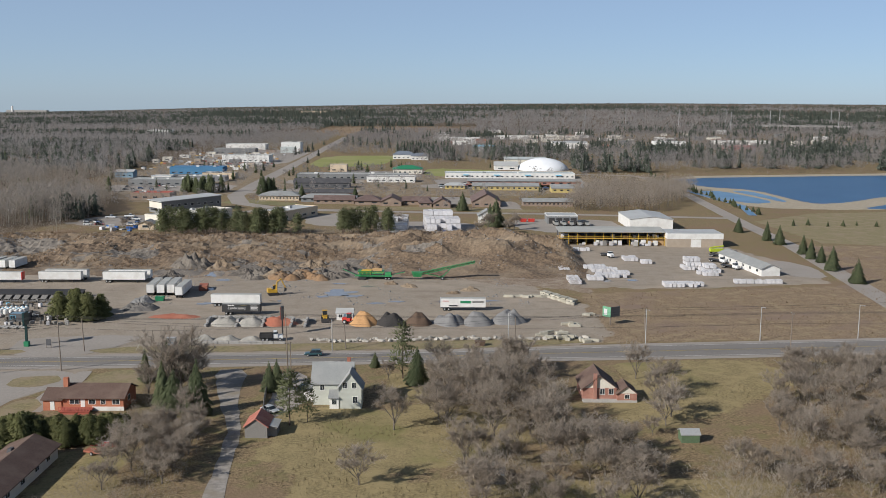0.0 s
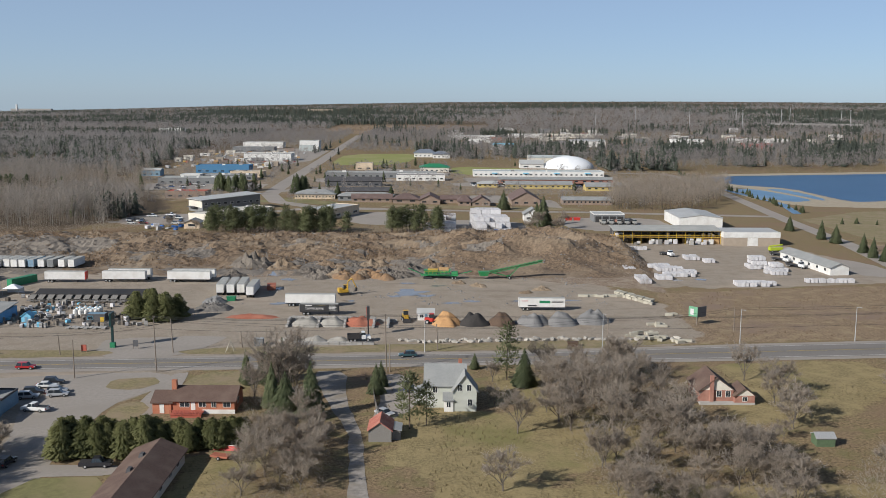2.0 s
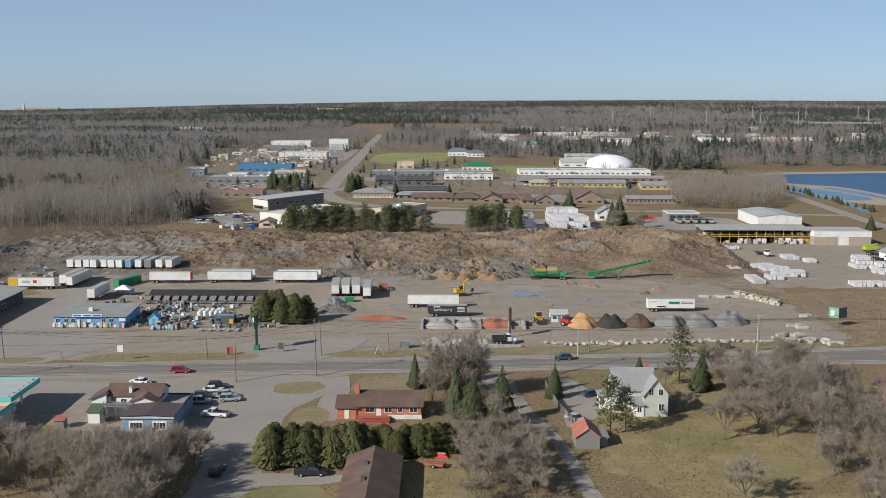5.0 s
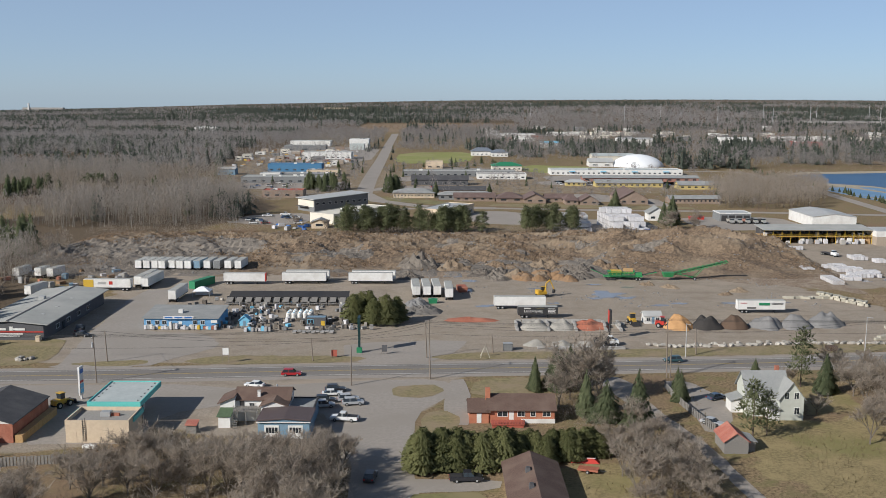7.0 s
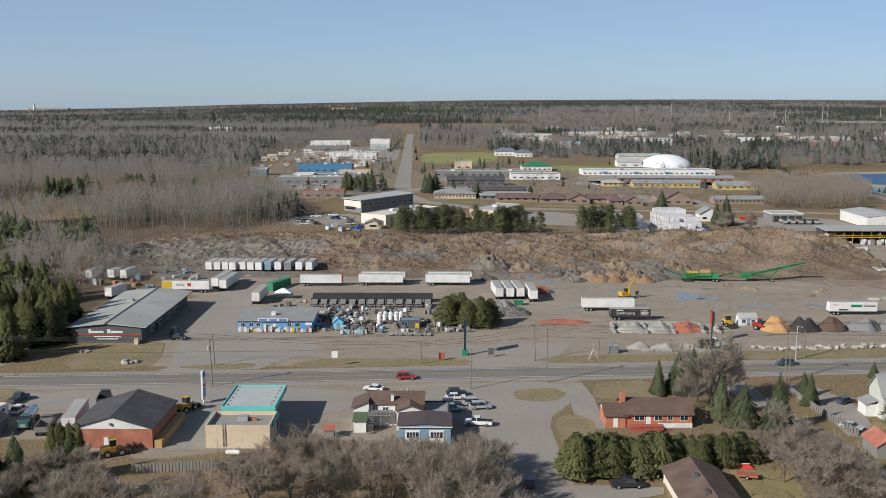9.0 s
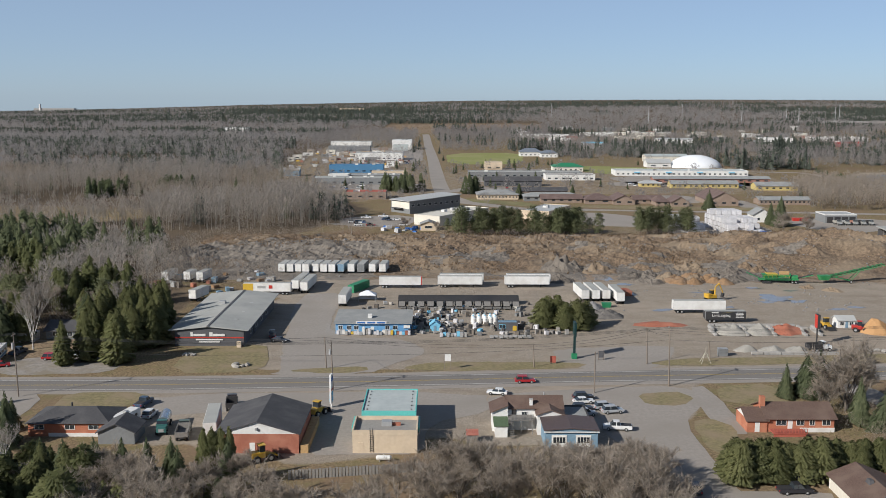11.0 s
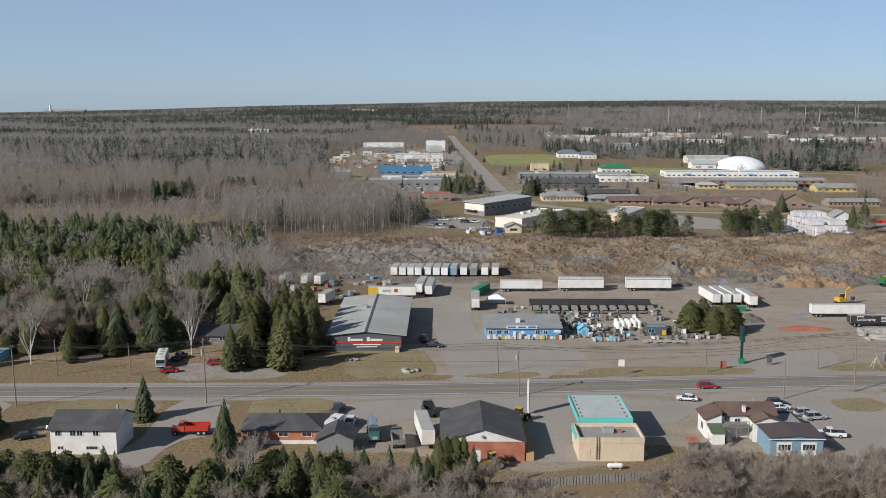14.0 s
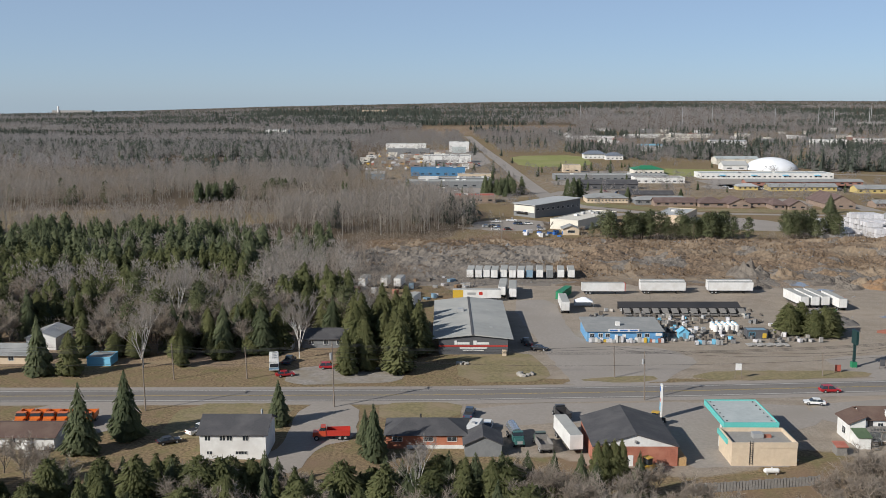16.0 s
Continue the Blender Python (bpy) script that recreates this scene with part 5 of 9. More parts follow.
part("body", frustum(bmesh.new(), (-1.2, 1.2, -0.8, 0.8, 0), (-1.5, 1.5, -1.0, 1.0, 1.4)), bin_green, h)
part("lid", B(-1.5, 1.5, -1.0, 1.0, 1.4, 1.5), bin_green, h)
h = thing("dumpster", "rusty red steel waste container", "container", -85.2, 345.0, 0, 8)
part("body", frustum(bmesh.new(), (-1.4, 1.4, -2.8, 2.8, 0), (-1.5, 1.5, -3.0, 3.0, 1.7)), mulch_r, h)
trailer(16.15, "long clean white box trailer with a pale roof", -67.6, 316.8, 0, white_m, group=grp)
b1 = trailer(12.0, "black advertising trailer with white lettering", -63.2, 304.0, 0, dark_metal, h=2.3, group=grp)
text("Landscaping", 1.15, white_m, b1, pose(-1.4, -1.34, 2.25) @ FRONT)
part("text_bar", B(-4.2, -2.2, -1.35, -1.31, 2.95, 3.25), white_m, b1)
for k in range(4):
    part("text_bar", B(3.0, 5.4 - 0.3 * (k % 2), -1.35, -1.31, 1.6 + 0.42 * k, 1.78 + 0.42 * k), white_m, b1)
part("swoosh", prism(bmesh.new(), [(-1.2, 2.85), (0.5, 3.2), (2.4, 3.0), (0.5, 3.1)], -1.35, -1.31), green_m, b1)
c1 = trailer(14.6, "white trailer with green lettering beside gravel heaps", 6.8, 312.0, 0, white_m, group=grp)
part("green_bar", B(-0.9, 2.5, -1.37, -1.33, 2.5, 3.3), bin_green, c1)
for k in range(2):
    part("text_bar", B(3.0, 6.6, -1.37, -1.33, 2.7 + 0.4 * k, 2.85 + 0.4 * k), dark_metal, c1)
part("text_bar", B(-4.6, -1.8, -1.37, -1.33, 1.5, 1.9), dark_metal, c1)
part("text_bar", B(-6.6, -4.6, -1.37, -1.33, 3.1, 3.3), red_m, c1)

# heaps and bins
HEAPS = [(-23.6, 291.2, 4.6, 4.2, 3.6, mulch_o, "orange cedar mulch heap"), (-15.4, 291.4, 4.9, 4.2, 3.5, mulch_k, "black mulch heap on the yard"),
         (-7.2, 292.0, 4.4, 4.2, 3.7, mulch_b, "dark brown mulch heap"), (2.4, 292.4, 5.0, 4.6, 3.2, gravel_g, "grey gravel heap on the yard"),
         (11.0, 292.8, 5.0, 4.6, 3.4, gravel_g, "grey gravel heap on the yard"), (20.4, 295.6, 6.0, 5.0, 3.7, gravel_g, "tall grey gravel heap"),
         (-65.4, 290.2, 4.8, 4.2, 2.6, gravel_w, "pale gravel heap in a block bin"), (-57.6, 290.4, 4.4, 4.0, 2.4, gravel_w, "pale gravel heap in a block bin"),
         (-49.6, 291.0, 5.8, 4.0, 2.3, mulch_r, "red mulch heap in a block bin"), (-60.6, 270.0, 3.6, 2.2, 1.4, gravel_w, "low pale gravel heap"),
         (-53.6, 270.2, 3.4, 2.2, 1.3, gravel_w, "low pale gravel heap"), (-67.4, 270.2, 3.2, 2.0, 1.4, gravel_w, "low pale gravel heap")]
for i, (x, y, rx, ry, hg, m_, lb) in enumerate(HEAPS):
    heap(lb, x, y, rx, ry, hg, m_, i + 1, name="mulch_mound" if "mulch" in lb else "gravel_mound")
heap("long low bed of red mulch on the yard", -83.2, 300.0, 8.6, 3.2, 0.8, mulch_r, 31, name="mulch_mound")
bm = B(-0.75, 0.75, -0.38, 0.38, 0, 0.75, 0.03)
rod(bm, (0, 0, 0.74), (0, 0, 0.83), 0.2)
block0 = tagged(part("concrete_block", bm, concrete_m, None), "grey interlocking concrete bin block", "block", "blocks of the storage bins")
block0.matrix_basis = pose(-69.6, 293.2, 0)
spots = [(-69.6 + 1.55 * k, 294.6, 0.0, 0) for k in range(16)] + [(-69.6 + 1.55 * k, 294.6, 0.85, 0) for k in range(16)]
for bx in (-70.6, -61.6, -53.8, -45.2, -41.0):
    spots += [(bx, 286.8 + 1.55 * k, 0.0, 90) for k in range(5)] + [(bx, 289.9 + 1.55 * k, 0.85, 90) for k in range(3)]
spots += [(-66.2 + 1.56 * k, 266.2, 0.0, 0) for k in range(15)] + [(-44.0 + 1.55 * k, 294.6, 0.0, 0) for k in range(4)]
for x, y, z, rz in spots:
    copy_thing(block0, pose(x + rnd.uniform(-0.06, 0.06), y + rnd.uniform(-0.08, 0.08), z, 0, 0, rz + rnd.uniform(-2, 2)))
h = thing("hut", "small white office hut with a gabled roof", "hut", -30.0, 296.2)
gable_block(h, -2.5, 2.5, 0, 4.0, 2.3, 3.3, white_m, roof_pale, "x", 0.3)
window(h, -1.3, 0, 0.9, 1.0, 0.9)
window(h, 1.4, 0, 0.9, 1.0, 0.9)
door(h, 0.1, 0, 0, 0.8, 2.0, material=blue_grey)
box_truck("white cab dump truck with a dark tipper bed", -48.2, 269.8, 8, (0.75, 0.75, 0.73))


def wheel_loader(label, x, y, rz, m_):
    c = thing("wheel_loader", label, "loader", x, y, 0, rz)
    part("rear_body", B(-2.4, 0.2, -0.85, 0.85, 0.8, 1.9, 0.08), m_, c)
    part("front_body", B(0.3, 1.5, -0.6, 0.6, 0.8, 1.5, 0.08), m_, c)
    part("cab", B(-0.9, 0.2, -0.7, 0.7, 1.9, 3.1, 0.05), glass_m, c)
    part("cab_roof", B(-1.0, 0.3, -0.78, 0.78, 3.1, 3.22), m_, c)
    part("arm", R((1.0, 0.45, 1.4), (2.6, 0.45, 0.7), 0.13), m_, c)
    part("arm", R((1.0, -0.45, 1.4), (2.6, -0.45, 0.7), 0.13), m_, c)
    part("bucket", prism(bmesh.new(), [(2.5, 0.2), (3.6, 0.15), (2.8, 0.4), (2.6, 1.2)], -1.25, 1.25), dark_metal, c)
    wheels(c, (-1.5, 1.1), 0.95, 0.68, 0.5)


wheel_loader("yellow wheel loader beside the bins", -36.0, 295.6, -80, excav_y)
wheel_loader("red compact loader at the mulch heap", -27.8, 291.6, -15, red_m)
h = thing("excavator", "yellow tracked excavator with folded boom", "excavator", -58.6, 335.2, 0, 20)
for s in (-1, 1):
    part("track", prism(bmesh.new(), [(-1.9, 0.2), (-1.5, 0), (1.5, 0), (1.9, 0.2), (1.9, 0.7), (1.5, 0.9), (-1.5, 0.9), (-1.9, 0.7)], s * 1.2 - 0.3, s * 1.2 + 0.3), dark_metal, h)
part("house", B(-2.1, 1.2, -1.35, 1.35, 1.0, 2.0, 0.08), excav_y, h)
part("engine_cover", B(-2.1, -0.6, -1.35, 1.35, 2.0, 2.5, 0.1), excav_y, h)
part("cab", B(0.0, 1.3, 0.3, 1.35, 2.0, 3.3, 0.06), glass_m, h)
part("cab_roof", B(-0.05, 1.35, 0.25, 1.4, 3.3, 3.42), excav_y, h)
part("boom", rod(R((1.0, -0.3, 1.8), (1.2, -0.3, 4.6), 0.3, 0.26), (1.2, -0.3, 4.6), (2.6, -0.3, 5.6), 0.26, 0.22), excav_y, h)
part("stick", R((2.6, -0.3, 5.6), (4.2, -0.3, 2.4), 0.22, 0.16), excav_y, h)
part("bucket", prism(bmesh.new(), [(3.9, 2.4), (4.5, 2.3), (4.4, 1.3), (3.6, 1.1)], -0.8, 0.2), dark_metal, h)

# green screening plant and stacking conveyor
h = thing("screening_plant", "green mobile screening plant with side conveyors", "machine", -26.0, 366.5, 0, -3)
part("chassis", B(-7, 7, -1.0, 1.0, 1.2, 1.8), screen_g, h)
for s in (-1, 1):
    part("track", B(-6.0, -2.6, s * 1.2 - 0.3, s * 1.2 + 0.3, 0, 0.9, 0.2), dark_metal, h)
part("hopper", frustum(bmesh.new(), (-5.0, -1.0, -1.0, 1.0, 1.8), (-5.8, -0.4, -1.7, 1.7, 3.4)), screen_g, h)
part("screen_box", prism(bmesh.new(), [(-0.6, 2.2), (3.8, 2.4), (4.2, 3.6), (-0.4, 3.0)], -1.3, 1.3), screen_g, h)
part("walkway", B(-5.6, 3.6, -1.75, -1.55, 2.0, 2.1), dark_metal, h)
for k in range(7):
    part("rail_post", R((-5.5 + 1.5 * k, -1.72, 2.1), (-5.5 + 1.5 * k, -1.72, 3.0), 0.035, 0.035, 4), yellow_m, h)
part("rail", R((-5.5, -1.72, 3.0), (3.5, -1.72, 3.0), 0.035, 0.035, 4), yellow_m, h)
part("deck_frame", B(-4.4, -0.6, -1.5, 1.5, 3.35, 3.6), yellow_m, h)
part("side_plate", B(-0.2, 3.4, -1.5, -1.4, 3.4, 4.6), wood_tan, h)
for q in (-0.2, 3.3):
    part("grid_post", B(q, q + 0.12, -1.5, -1.38, 4.6, 5.7), dark_metal, h)
part("grid_bar", B(-0.2, 3.42, -1.5, -1.38, 5.7, 5.82), dark_metal, h)
part("engine_box", B(4.4, 6.8, -1.0, 1.0, 1.8, 2.9, 0.06), screen_g, h)
for s_ in (-1, 1):
    part("tail_conveyor", R((6.5, s_ * 0.4, 1.8), (12.0, s_ * 0.4 - 1.0, 3.2), 0.14, 0.12), screen_g, h)
    part("side_conveyor", R((-6.0, s_ * 0.4 - 0.5, 1.6), (-11.6, s_ * 0.4 - 0.6, 4.0), 0.14, 0.12), screen_g, h)
part("tail_belt", prism(bmesh.new(), [(6.5, 1.9), (12.0, 3.3), (12.0, 3.38), (6.5, 1.98)], -0.9, 0.3), dark_metal, h)
part("side_belt", prism(bmesh.new(), [(-11.6, 4.1), (-6.0, 1.7), (-6.0, 1.78), (-11.6, 4.18)], -1.0, 0.0), dark_metal, h)
wheels(h, (4.8, 6.0), 1.05, 0.5, 0.4)
h = thing("stacking_conveyor", "long green inclined stacking conveyor", "machine", -9.4, 366.5, 0, 4)
bm = bmesh.new()
for s in (-1, 1):
    rod(bm, (0, s * 0.7, 1.6), (22, s * 0.7, 6.4), 0.13, 0.11)
    rod(bm, (0, s * 0.7, 2.4), (22, s * 0.7, 7.0), 0.10, 0.08)
    for k in range(22):
        a, b_ = k / 22, (k + 0.5) / 22
        rod(bm, (22 * a, s * 0.7, 1.6 + 4.8 * a), (22 * b_, s * 0.7, 2.4 + 4.6 * b_), 0.06, 0.06, 4)
part("truss", bm, screen_g, h)
part("belt", prism(bmesh.new(), [(0, 2.2), (22, 6.75), (22, 6.87), (0, 2.32)], -0.6, 0.6), dark_metal, h)
part("feed_box", frustum(bmesh.new(), (-1.6, 1.4, -0.9, 0.9, 1.2), (-2.2, 2.0, -1.4, 1.4, 2.9)), screen_g, h)
for s in (-1, 1):
    part("strut", R((9.4, s * 0.9, 0.9), (13.0, s * 0.7, 4.6), 0.12), screen_g, h)
    part("strut", R((9.4, s * 0.9, 0.9), (3.0, s * 0.7, 2.4), 0.1), screen_g, h)
part("axle", R((9.4, -1.4, 0.6), (9.4, 1.4, 0.6), 0.12), dark_metal, h)
wheels(h, (9.4,), 1.3, 0.6, 0.4)

# puddles
PUDDLES = [(-36, 339, 6.5, 7), (-31, 334, 4, 3), (-41, 333, 3, 2.5), (-88, 375, 5.0, 7.5), (-82, 363, 4.5, 2.6), (-78, 320.5, 4.5, 2.2), (-72, 324, 3, 1.6), (4, 325.5, 6, 1.4), (15, 327, 6, 1.6), (-22, 322, 3, 2), (-15, 325, 3.5, 1.6),
           (-56, 325, 3, 1.5), (-27, 352, 3.5, 2), (72, 367, 3, 2.4), (63, 365, 2.6, 2), (-38, 357, 4, 1.5), (-84, 345, 3, 3), (-60, 349, 3.5, 1.4)]
for i, (x, y, rx, ry) in enumerate(PUDDLES):
    pts = []
    for k in range(22):
        a = 2 * math.pi * k / 22
        r_ = 0.75 + 0.75 * noise.noise(Vector((math.cos(a) * 1.6 + i * 3.1, math.sin(a) * 1.6, 2.0)))
        pts.append((x + rx * r_ * math.cos(a), y + ry * r_ * math.sin(a)))
    sheet("puddle", pts, puddle_m, 0.05, "shallow muddy puddle reflecting the sky", 0.0)

# signs and small things by the road
h = thing("pylon_sign", "dark teal pylon sign on a green base", "sign", -113.6, 262.0)
part("base", B(-0.7, 0.7, -0.6, 0.6, 0, 1.4, 0.05), bin_green, h)
part("post", B(-0.3, 0.3, -0.25, 0.25, 1.5, 6.0), tealsign_m, h)
part("face", B(-0.3, 0.3, -1.5, 1.5, 6.0, 9.6, 0.05), tealsign_m, h)
h = thing("pylon_sign", "narrow black vertical sign board with one red face", "sign", -46.0, 276.8)
part("post", R((0, 0, 0), (0, 0, 5.0), 0.22, 0.2, 8), dark_metal, h)
part("face", B(-0.35, 0.35, -1.0, 1.0, 4.6, 8.4, 0.04), dark_metal, h)
part("west_face", B(-0.40, -0.354, -0.95, 0.95, 4.7, 8.3), red_m, h, "red sign face")
for x, y, w_, z_, m_, lb in ((-146.0, 251.3, 1.5, 3.9, white_m, "white and blue board sign on two posts"), (-119.6, 257.0, 1.4, 2.0, deck_red, "brown board sign on two posts"), (-107.0, 260.4, 1.3, 2.4, dark_wall, "dark board sign on posts")):
    c = thing("board_sign", lb, "sign", x, y)
    part("board", B(-w_ / 2, w_ / 2, -0.06, 0.06, z_ - 1.7, z_), m_, c)
    for s in (-1, 1):
        part("post", B(s * w_ / 2 - 0.06, s * w_ / 2 + 0.06, -0.05, 0.05, 0, z_), pole_wood, c)
h = thing("billboard", "roadside billboard with one green and one dark face in a wedge", "billboard", 51.0, 291.0)
part("post", R((0.1, 0.5, 0), (0.1, 0.5, 3.4), 0.2), pole_wood, h)
part("green_board", prism(bmesh.new(), [(-2.1, 1.9), (-0.02, -0.25), (0.12, -0.1), (-1.95, 2.05)], 2.5, 5.6, "z"), sign_green, h, "pale green poster face")
part("dark_board", prism(bmesh.new(), [(0.02, -0.25), (3.1, 1.5), (3.0, 1.68), (-0.1, -0.08)], 2.5, 5.6, "z"), dark_wall, h, "dark poster face")
part("poster_panel", prism(bmesh.new(), [(-1.7, 1.42), (-0.9, 0.6), (-0.94, 0.56), (-1.74, 1.38)], 3.1, 4.9, "z"), wrap_m, h)
h = thing("sign_frame", "pale A-shaped timber stand on the verge", "stand", -81.1, 257.9)
for a in ((-1.2, -0.9), (1.2, -0.9), (-1.2, 0.9), (1.2, 0.9)):
    part("leg", R((*a, 0), (a[0] * 0.15, 0, 2.7), 0.06), slab_m, h)
part("mast", R((0, 0, 2.0), (0, 0, 4.0), 0.07), slab_m, h)
h = thing("utility_cabinet", "grey steel utility box on the verge", "cabinet", -74.8, 265.0)
part("cabinet", B(-1.2, 1.2, -0.8, 0.8, 0, 1.9, 0.05), grey_wall, h)
part("lid", B(-1.25, 1.25, -0.85, 0.85, 1.9, 1.98), galv_m, h)
h = thing("dumpster", "dark red waste skip on the grass verge", "container", 10.6, 265.4)
part("body", frustum(bmesh.new(), (-1.1, 1.1, -0.8, 0.8, 0), (-1.5, 1.5, -0.9, 0.9, 1.3)), mulch_b, h)

# boulders on the verge, slabs, stone on the lawn
rocks = [rock_mesh(k, *s) for k, s in enumerate(((1.6, 1.2, 1.0), (2.2, 1.3, 1.1), (1.2, 1.1, 0.9), (2.8, 1.5, 1.0), (1.0, 0.8, 0.8)))]
for k in range(95):
    f = k / 94
    x = -36 + 78 * f + rnd.uniform(-0.8, 0.8)
    y = float(np.interp(x, [-36, -22, 0, 42], [268.6, 268.6, 271.6, 273.0])) + rnd.choice((0, 0, 1.3, 2.6)) * rnd.uniform(0.5, 1)
    o = new("boulder", rocks[k % 5])
    o.matrix_basis = pose(x, y, -0.1, 0, 0, rnd.uniform(0, 360))
    tagged(o, "pale limestone boulder lying on the verge", "boulder", "boulders along the verge")
SLABS = []
for sx, sy, sz in ((3.6, 1.0, 0.7), (2.4, 1.1, 0.8), (1.4, 1.1, 0.9)):
    me = bpy.data.meshes.new("stone_slab")
    bm = B(-sx / 2, sx / 2, -sy / 2, sy / 2, 0, sz, 0.08)
    bm.to_mesh(me)
    bm.free()
    me.materials.append(slab_m)
    SLABS.append(me)


def slab(x, y, z, rz, i, tip=0.0):
    c = new("stone_slab", SLABS[i % 3])
    c.matrix_basis = pose(x, y, z, tip, 0, rz)
    tagged(c, "pale cast concrete slab lying in a rough stack", "slab", "stacked concrete slabs")


for k in range(9):
    slab(22.5 + 1.6 * k, 333.4 + rnd.uniform(-0.6, 0.6), 0.0, rnd.uniform(-15, 15), 1 + k % 2)
for k in range(13):
    for j in range(3):
        slab(35.0 + 0.72 * k + rnd.uniform(-0.2, 0.2) + 0.5 * j, 339.0 - 1.55 * k * 0.85 + 2.6 * (j - 1) + rnd.uniform(-0.3, 0.3), 0.45 * (j == 1) + rnd.uniform(0, 0.25) * (j == 1), 62 + rnd.uniform(-8, 8), j == 0 and 2 or 0, 8 if j else 0)
for x, y, n_ in ((36.4, 289.6, 5), (43.6, 305, 4), (28.6, 277.6, 8), (30, 272, 8), (39.5, 269.6, 4)):
    for k in range(n_):
        slab(x + rnd.uniform(0, 1.7) * n_ * 0.5, y + rnd.uniform(-1.6, 1.6), 0.0 if k < 4 else 0.5, rnd.uniform(-20, 30), rnd.randrange(3))
for k in range(7):
    o = new("boulder", rocks[k % 5])
    o.matrix_basis = pose(-197.2 + rnd.uniform(-1.8, 1.8), 253.8 + rnd.uniform(-1.2, 1.2), -0.1, 0, 0, rnd.uniform(0, 360))
    tagged(o, "pale ornamental stone on the lawn", "boulder", "stones on the lawn")
for k in range(16):
    o = new("boulder", rocks[4])
    o.matrix_basis = pose(-212.5 + rnd.uniform(-2.5, 2.5), 264.5 + rnd.uniform(-1.0, 1.0), -0.1, 0, 0, rnd.uniform(0, 360))
    tagged(o, "dark stone in a small bed on the lawn", "boulder", "stones on the lawn")

# ---- earth bank, rubble and far lots ----
def smooth(a, b, v):
    t = min(max((v - a) / (b - a), 0), 1)
    return t * t * (3 - 2 * t)


def bank_height(x, y):
    p = Vector((x * 0.03, y * 0.045, 4.0))
    lump = 0.75 + 0.9 * noise.noise(p) + 0.5 * noise.noise(p * 3.1)
    scrape = 1 - abs(noise.noise(Vector((x * 0.11 + 0.4 * y * 0.05, y * 0.16, 9.0)))) * 2
    fine = scrape * 0.75 + noise.noise(Vector((x * 0.33, y * 0.36, 5.0))) * 0.7 + noise.noise(Vector((x * 0.8, y * 0.8, 2.0))) * 0.5
    crest = 1.15 - 2.6 * abs(noise.noise(Vector((x * 0.045 + y * 0.02, y * 0.06, 12.0))))
    west = smooth(-250, -200, x)
    ridge = smooth(376, 436, y) * (1 - smooth(452, 486, y)) * (0.9 + 2.3 * west)
    hill = 8.2 * math.exp(-((x - 18) / 24) ** 2 - ((y - 418) / 27) ** 2) + 3.5 * math.exp(-((x + 12) / 16) ** 2 - ((y - 402) / 14) ** 2)
    edge = smooth(-262, -246, x) * (1 - smooth(50, 62, x)) * smooth(364, 380, y) * (1 - smooth(476, 490, y))
    edge *= 1 - math.exp(-((x + 87) / 8) ** 4 - ((y - 373) / 11) ** 4)
    return (ridge * max(lump, 0.12) + hill * (0.85 + 0.35 * noise.noise(p * 2)) + fine * (0.4 + 0.7 * smooth(380, 420, y)) + crest * (0.5 + 1.5 * smooth(384, 408, y)) * (0.55 + 0.75 * smooth(-60, -10, x))) * edge - 0.25 * (1 - edge)


xs, ys = np.arange(-262, 63, 1.0), np.arange(364, 491, 1.0)
verts = [(x, y, bank_height(x, y)) for y in ys for x in xs]
n_ = len(xs)
faces = [(j * n_ + i, j * n_ + i + 1, (j + 1) * n_ + i + 1, (j + 1) * n_ + i) for j in range(len(ys) - 1) for i in range(n_ - 1)]
me = bpy.data.meshes.new("earth_bank")
me.from_pydata(verts, [], faces)
me.materials.append(soil_m)
me.materials.append(gravel_m)
for p in me.polygons:
    x, y = p.center.x, p.center.y
    w_ = noise.noise(Vector((x * 0.05, y * 0.05, 3.0))) + 0.5 * noise.noise(Vector((x * 0.2, y * 0.2, 8.0)))
    if (x < -172 + 22 * w_ and y < 446 + 14 * w_) or (y < 398 + 20 * w_ and -112 < x < -20) or (w_ > 0.42 and x < 0):
        p.material_index = 1
tagged(new("earth_bank", me), "uneven brown earth bank with dry weeds and scrapes", kind="structure")

# first entry: a dark heap added in place of an earth wall's shadow
RUB = [(-101, 391, 9.5, 7, 6.2, rubble_m), (-88, 388, 7, 5, 3.4, soil_m), (-76, 378, 8, 5, 2.6, rubble_m), (-64, 374, 7, 5, 2.6, soil_m), (-55, 371, 6, 4, 2.4, soil_m),
       (-47, 376, 7, 5, 3.0, rubble_m), (-38, 384, 7, 6, 3.4, rubble_m), (-30, 391, 6, 5, 3.2, soil_m), (-70, 390, 9, 5, 2.8, soil_m), (-52, 392, 9, 6, 3.2, soil_m), (-252, 416, 11, 8, 5.4, gravel_d),
       (-240, 410, 9, 6, 2.2, gravel_d), (-98, 312, 5.5, 6.5, 2.4, gravel_d), (-100, 322, 4.5, 4, 2.2, gravel_g), (-215, 392, 8, 4, 1.6, rubble_m), (-228, 398, 8, 5, 1.8, gravel_g), (-12, 352, 4, 2.4, 1.3, soil_m), (-19, 357, 3, 2, 1.2, soil_m), (10, 345, 4, 2, 1.2, soil_m), (4, 340, 3, 2, 0.8, soil_m)]
for i, (x, y, rx, ry, hg, m_) in enumerate(RUB):
    heap("heap of broken earth and rubble with a jagged top", x, y, rx, ry, hg, m_, 50 + i, name="rubble_mound", rough=0.8, rz=20 * i)

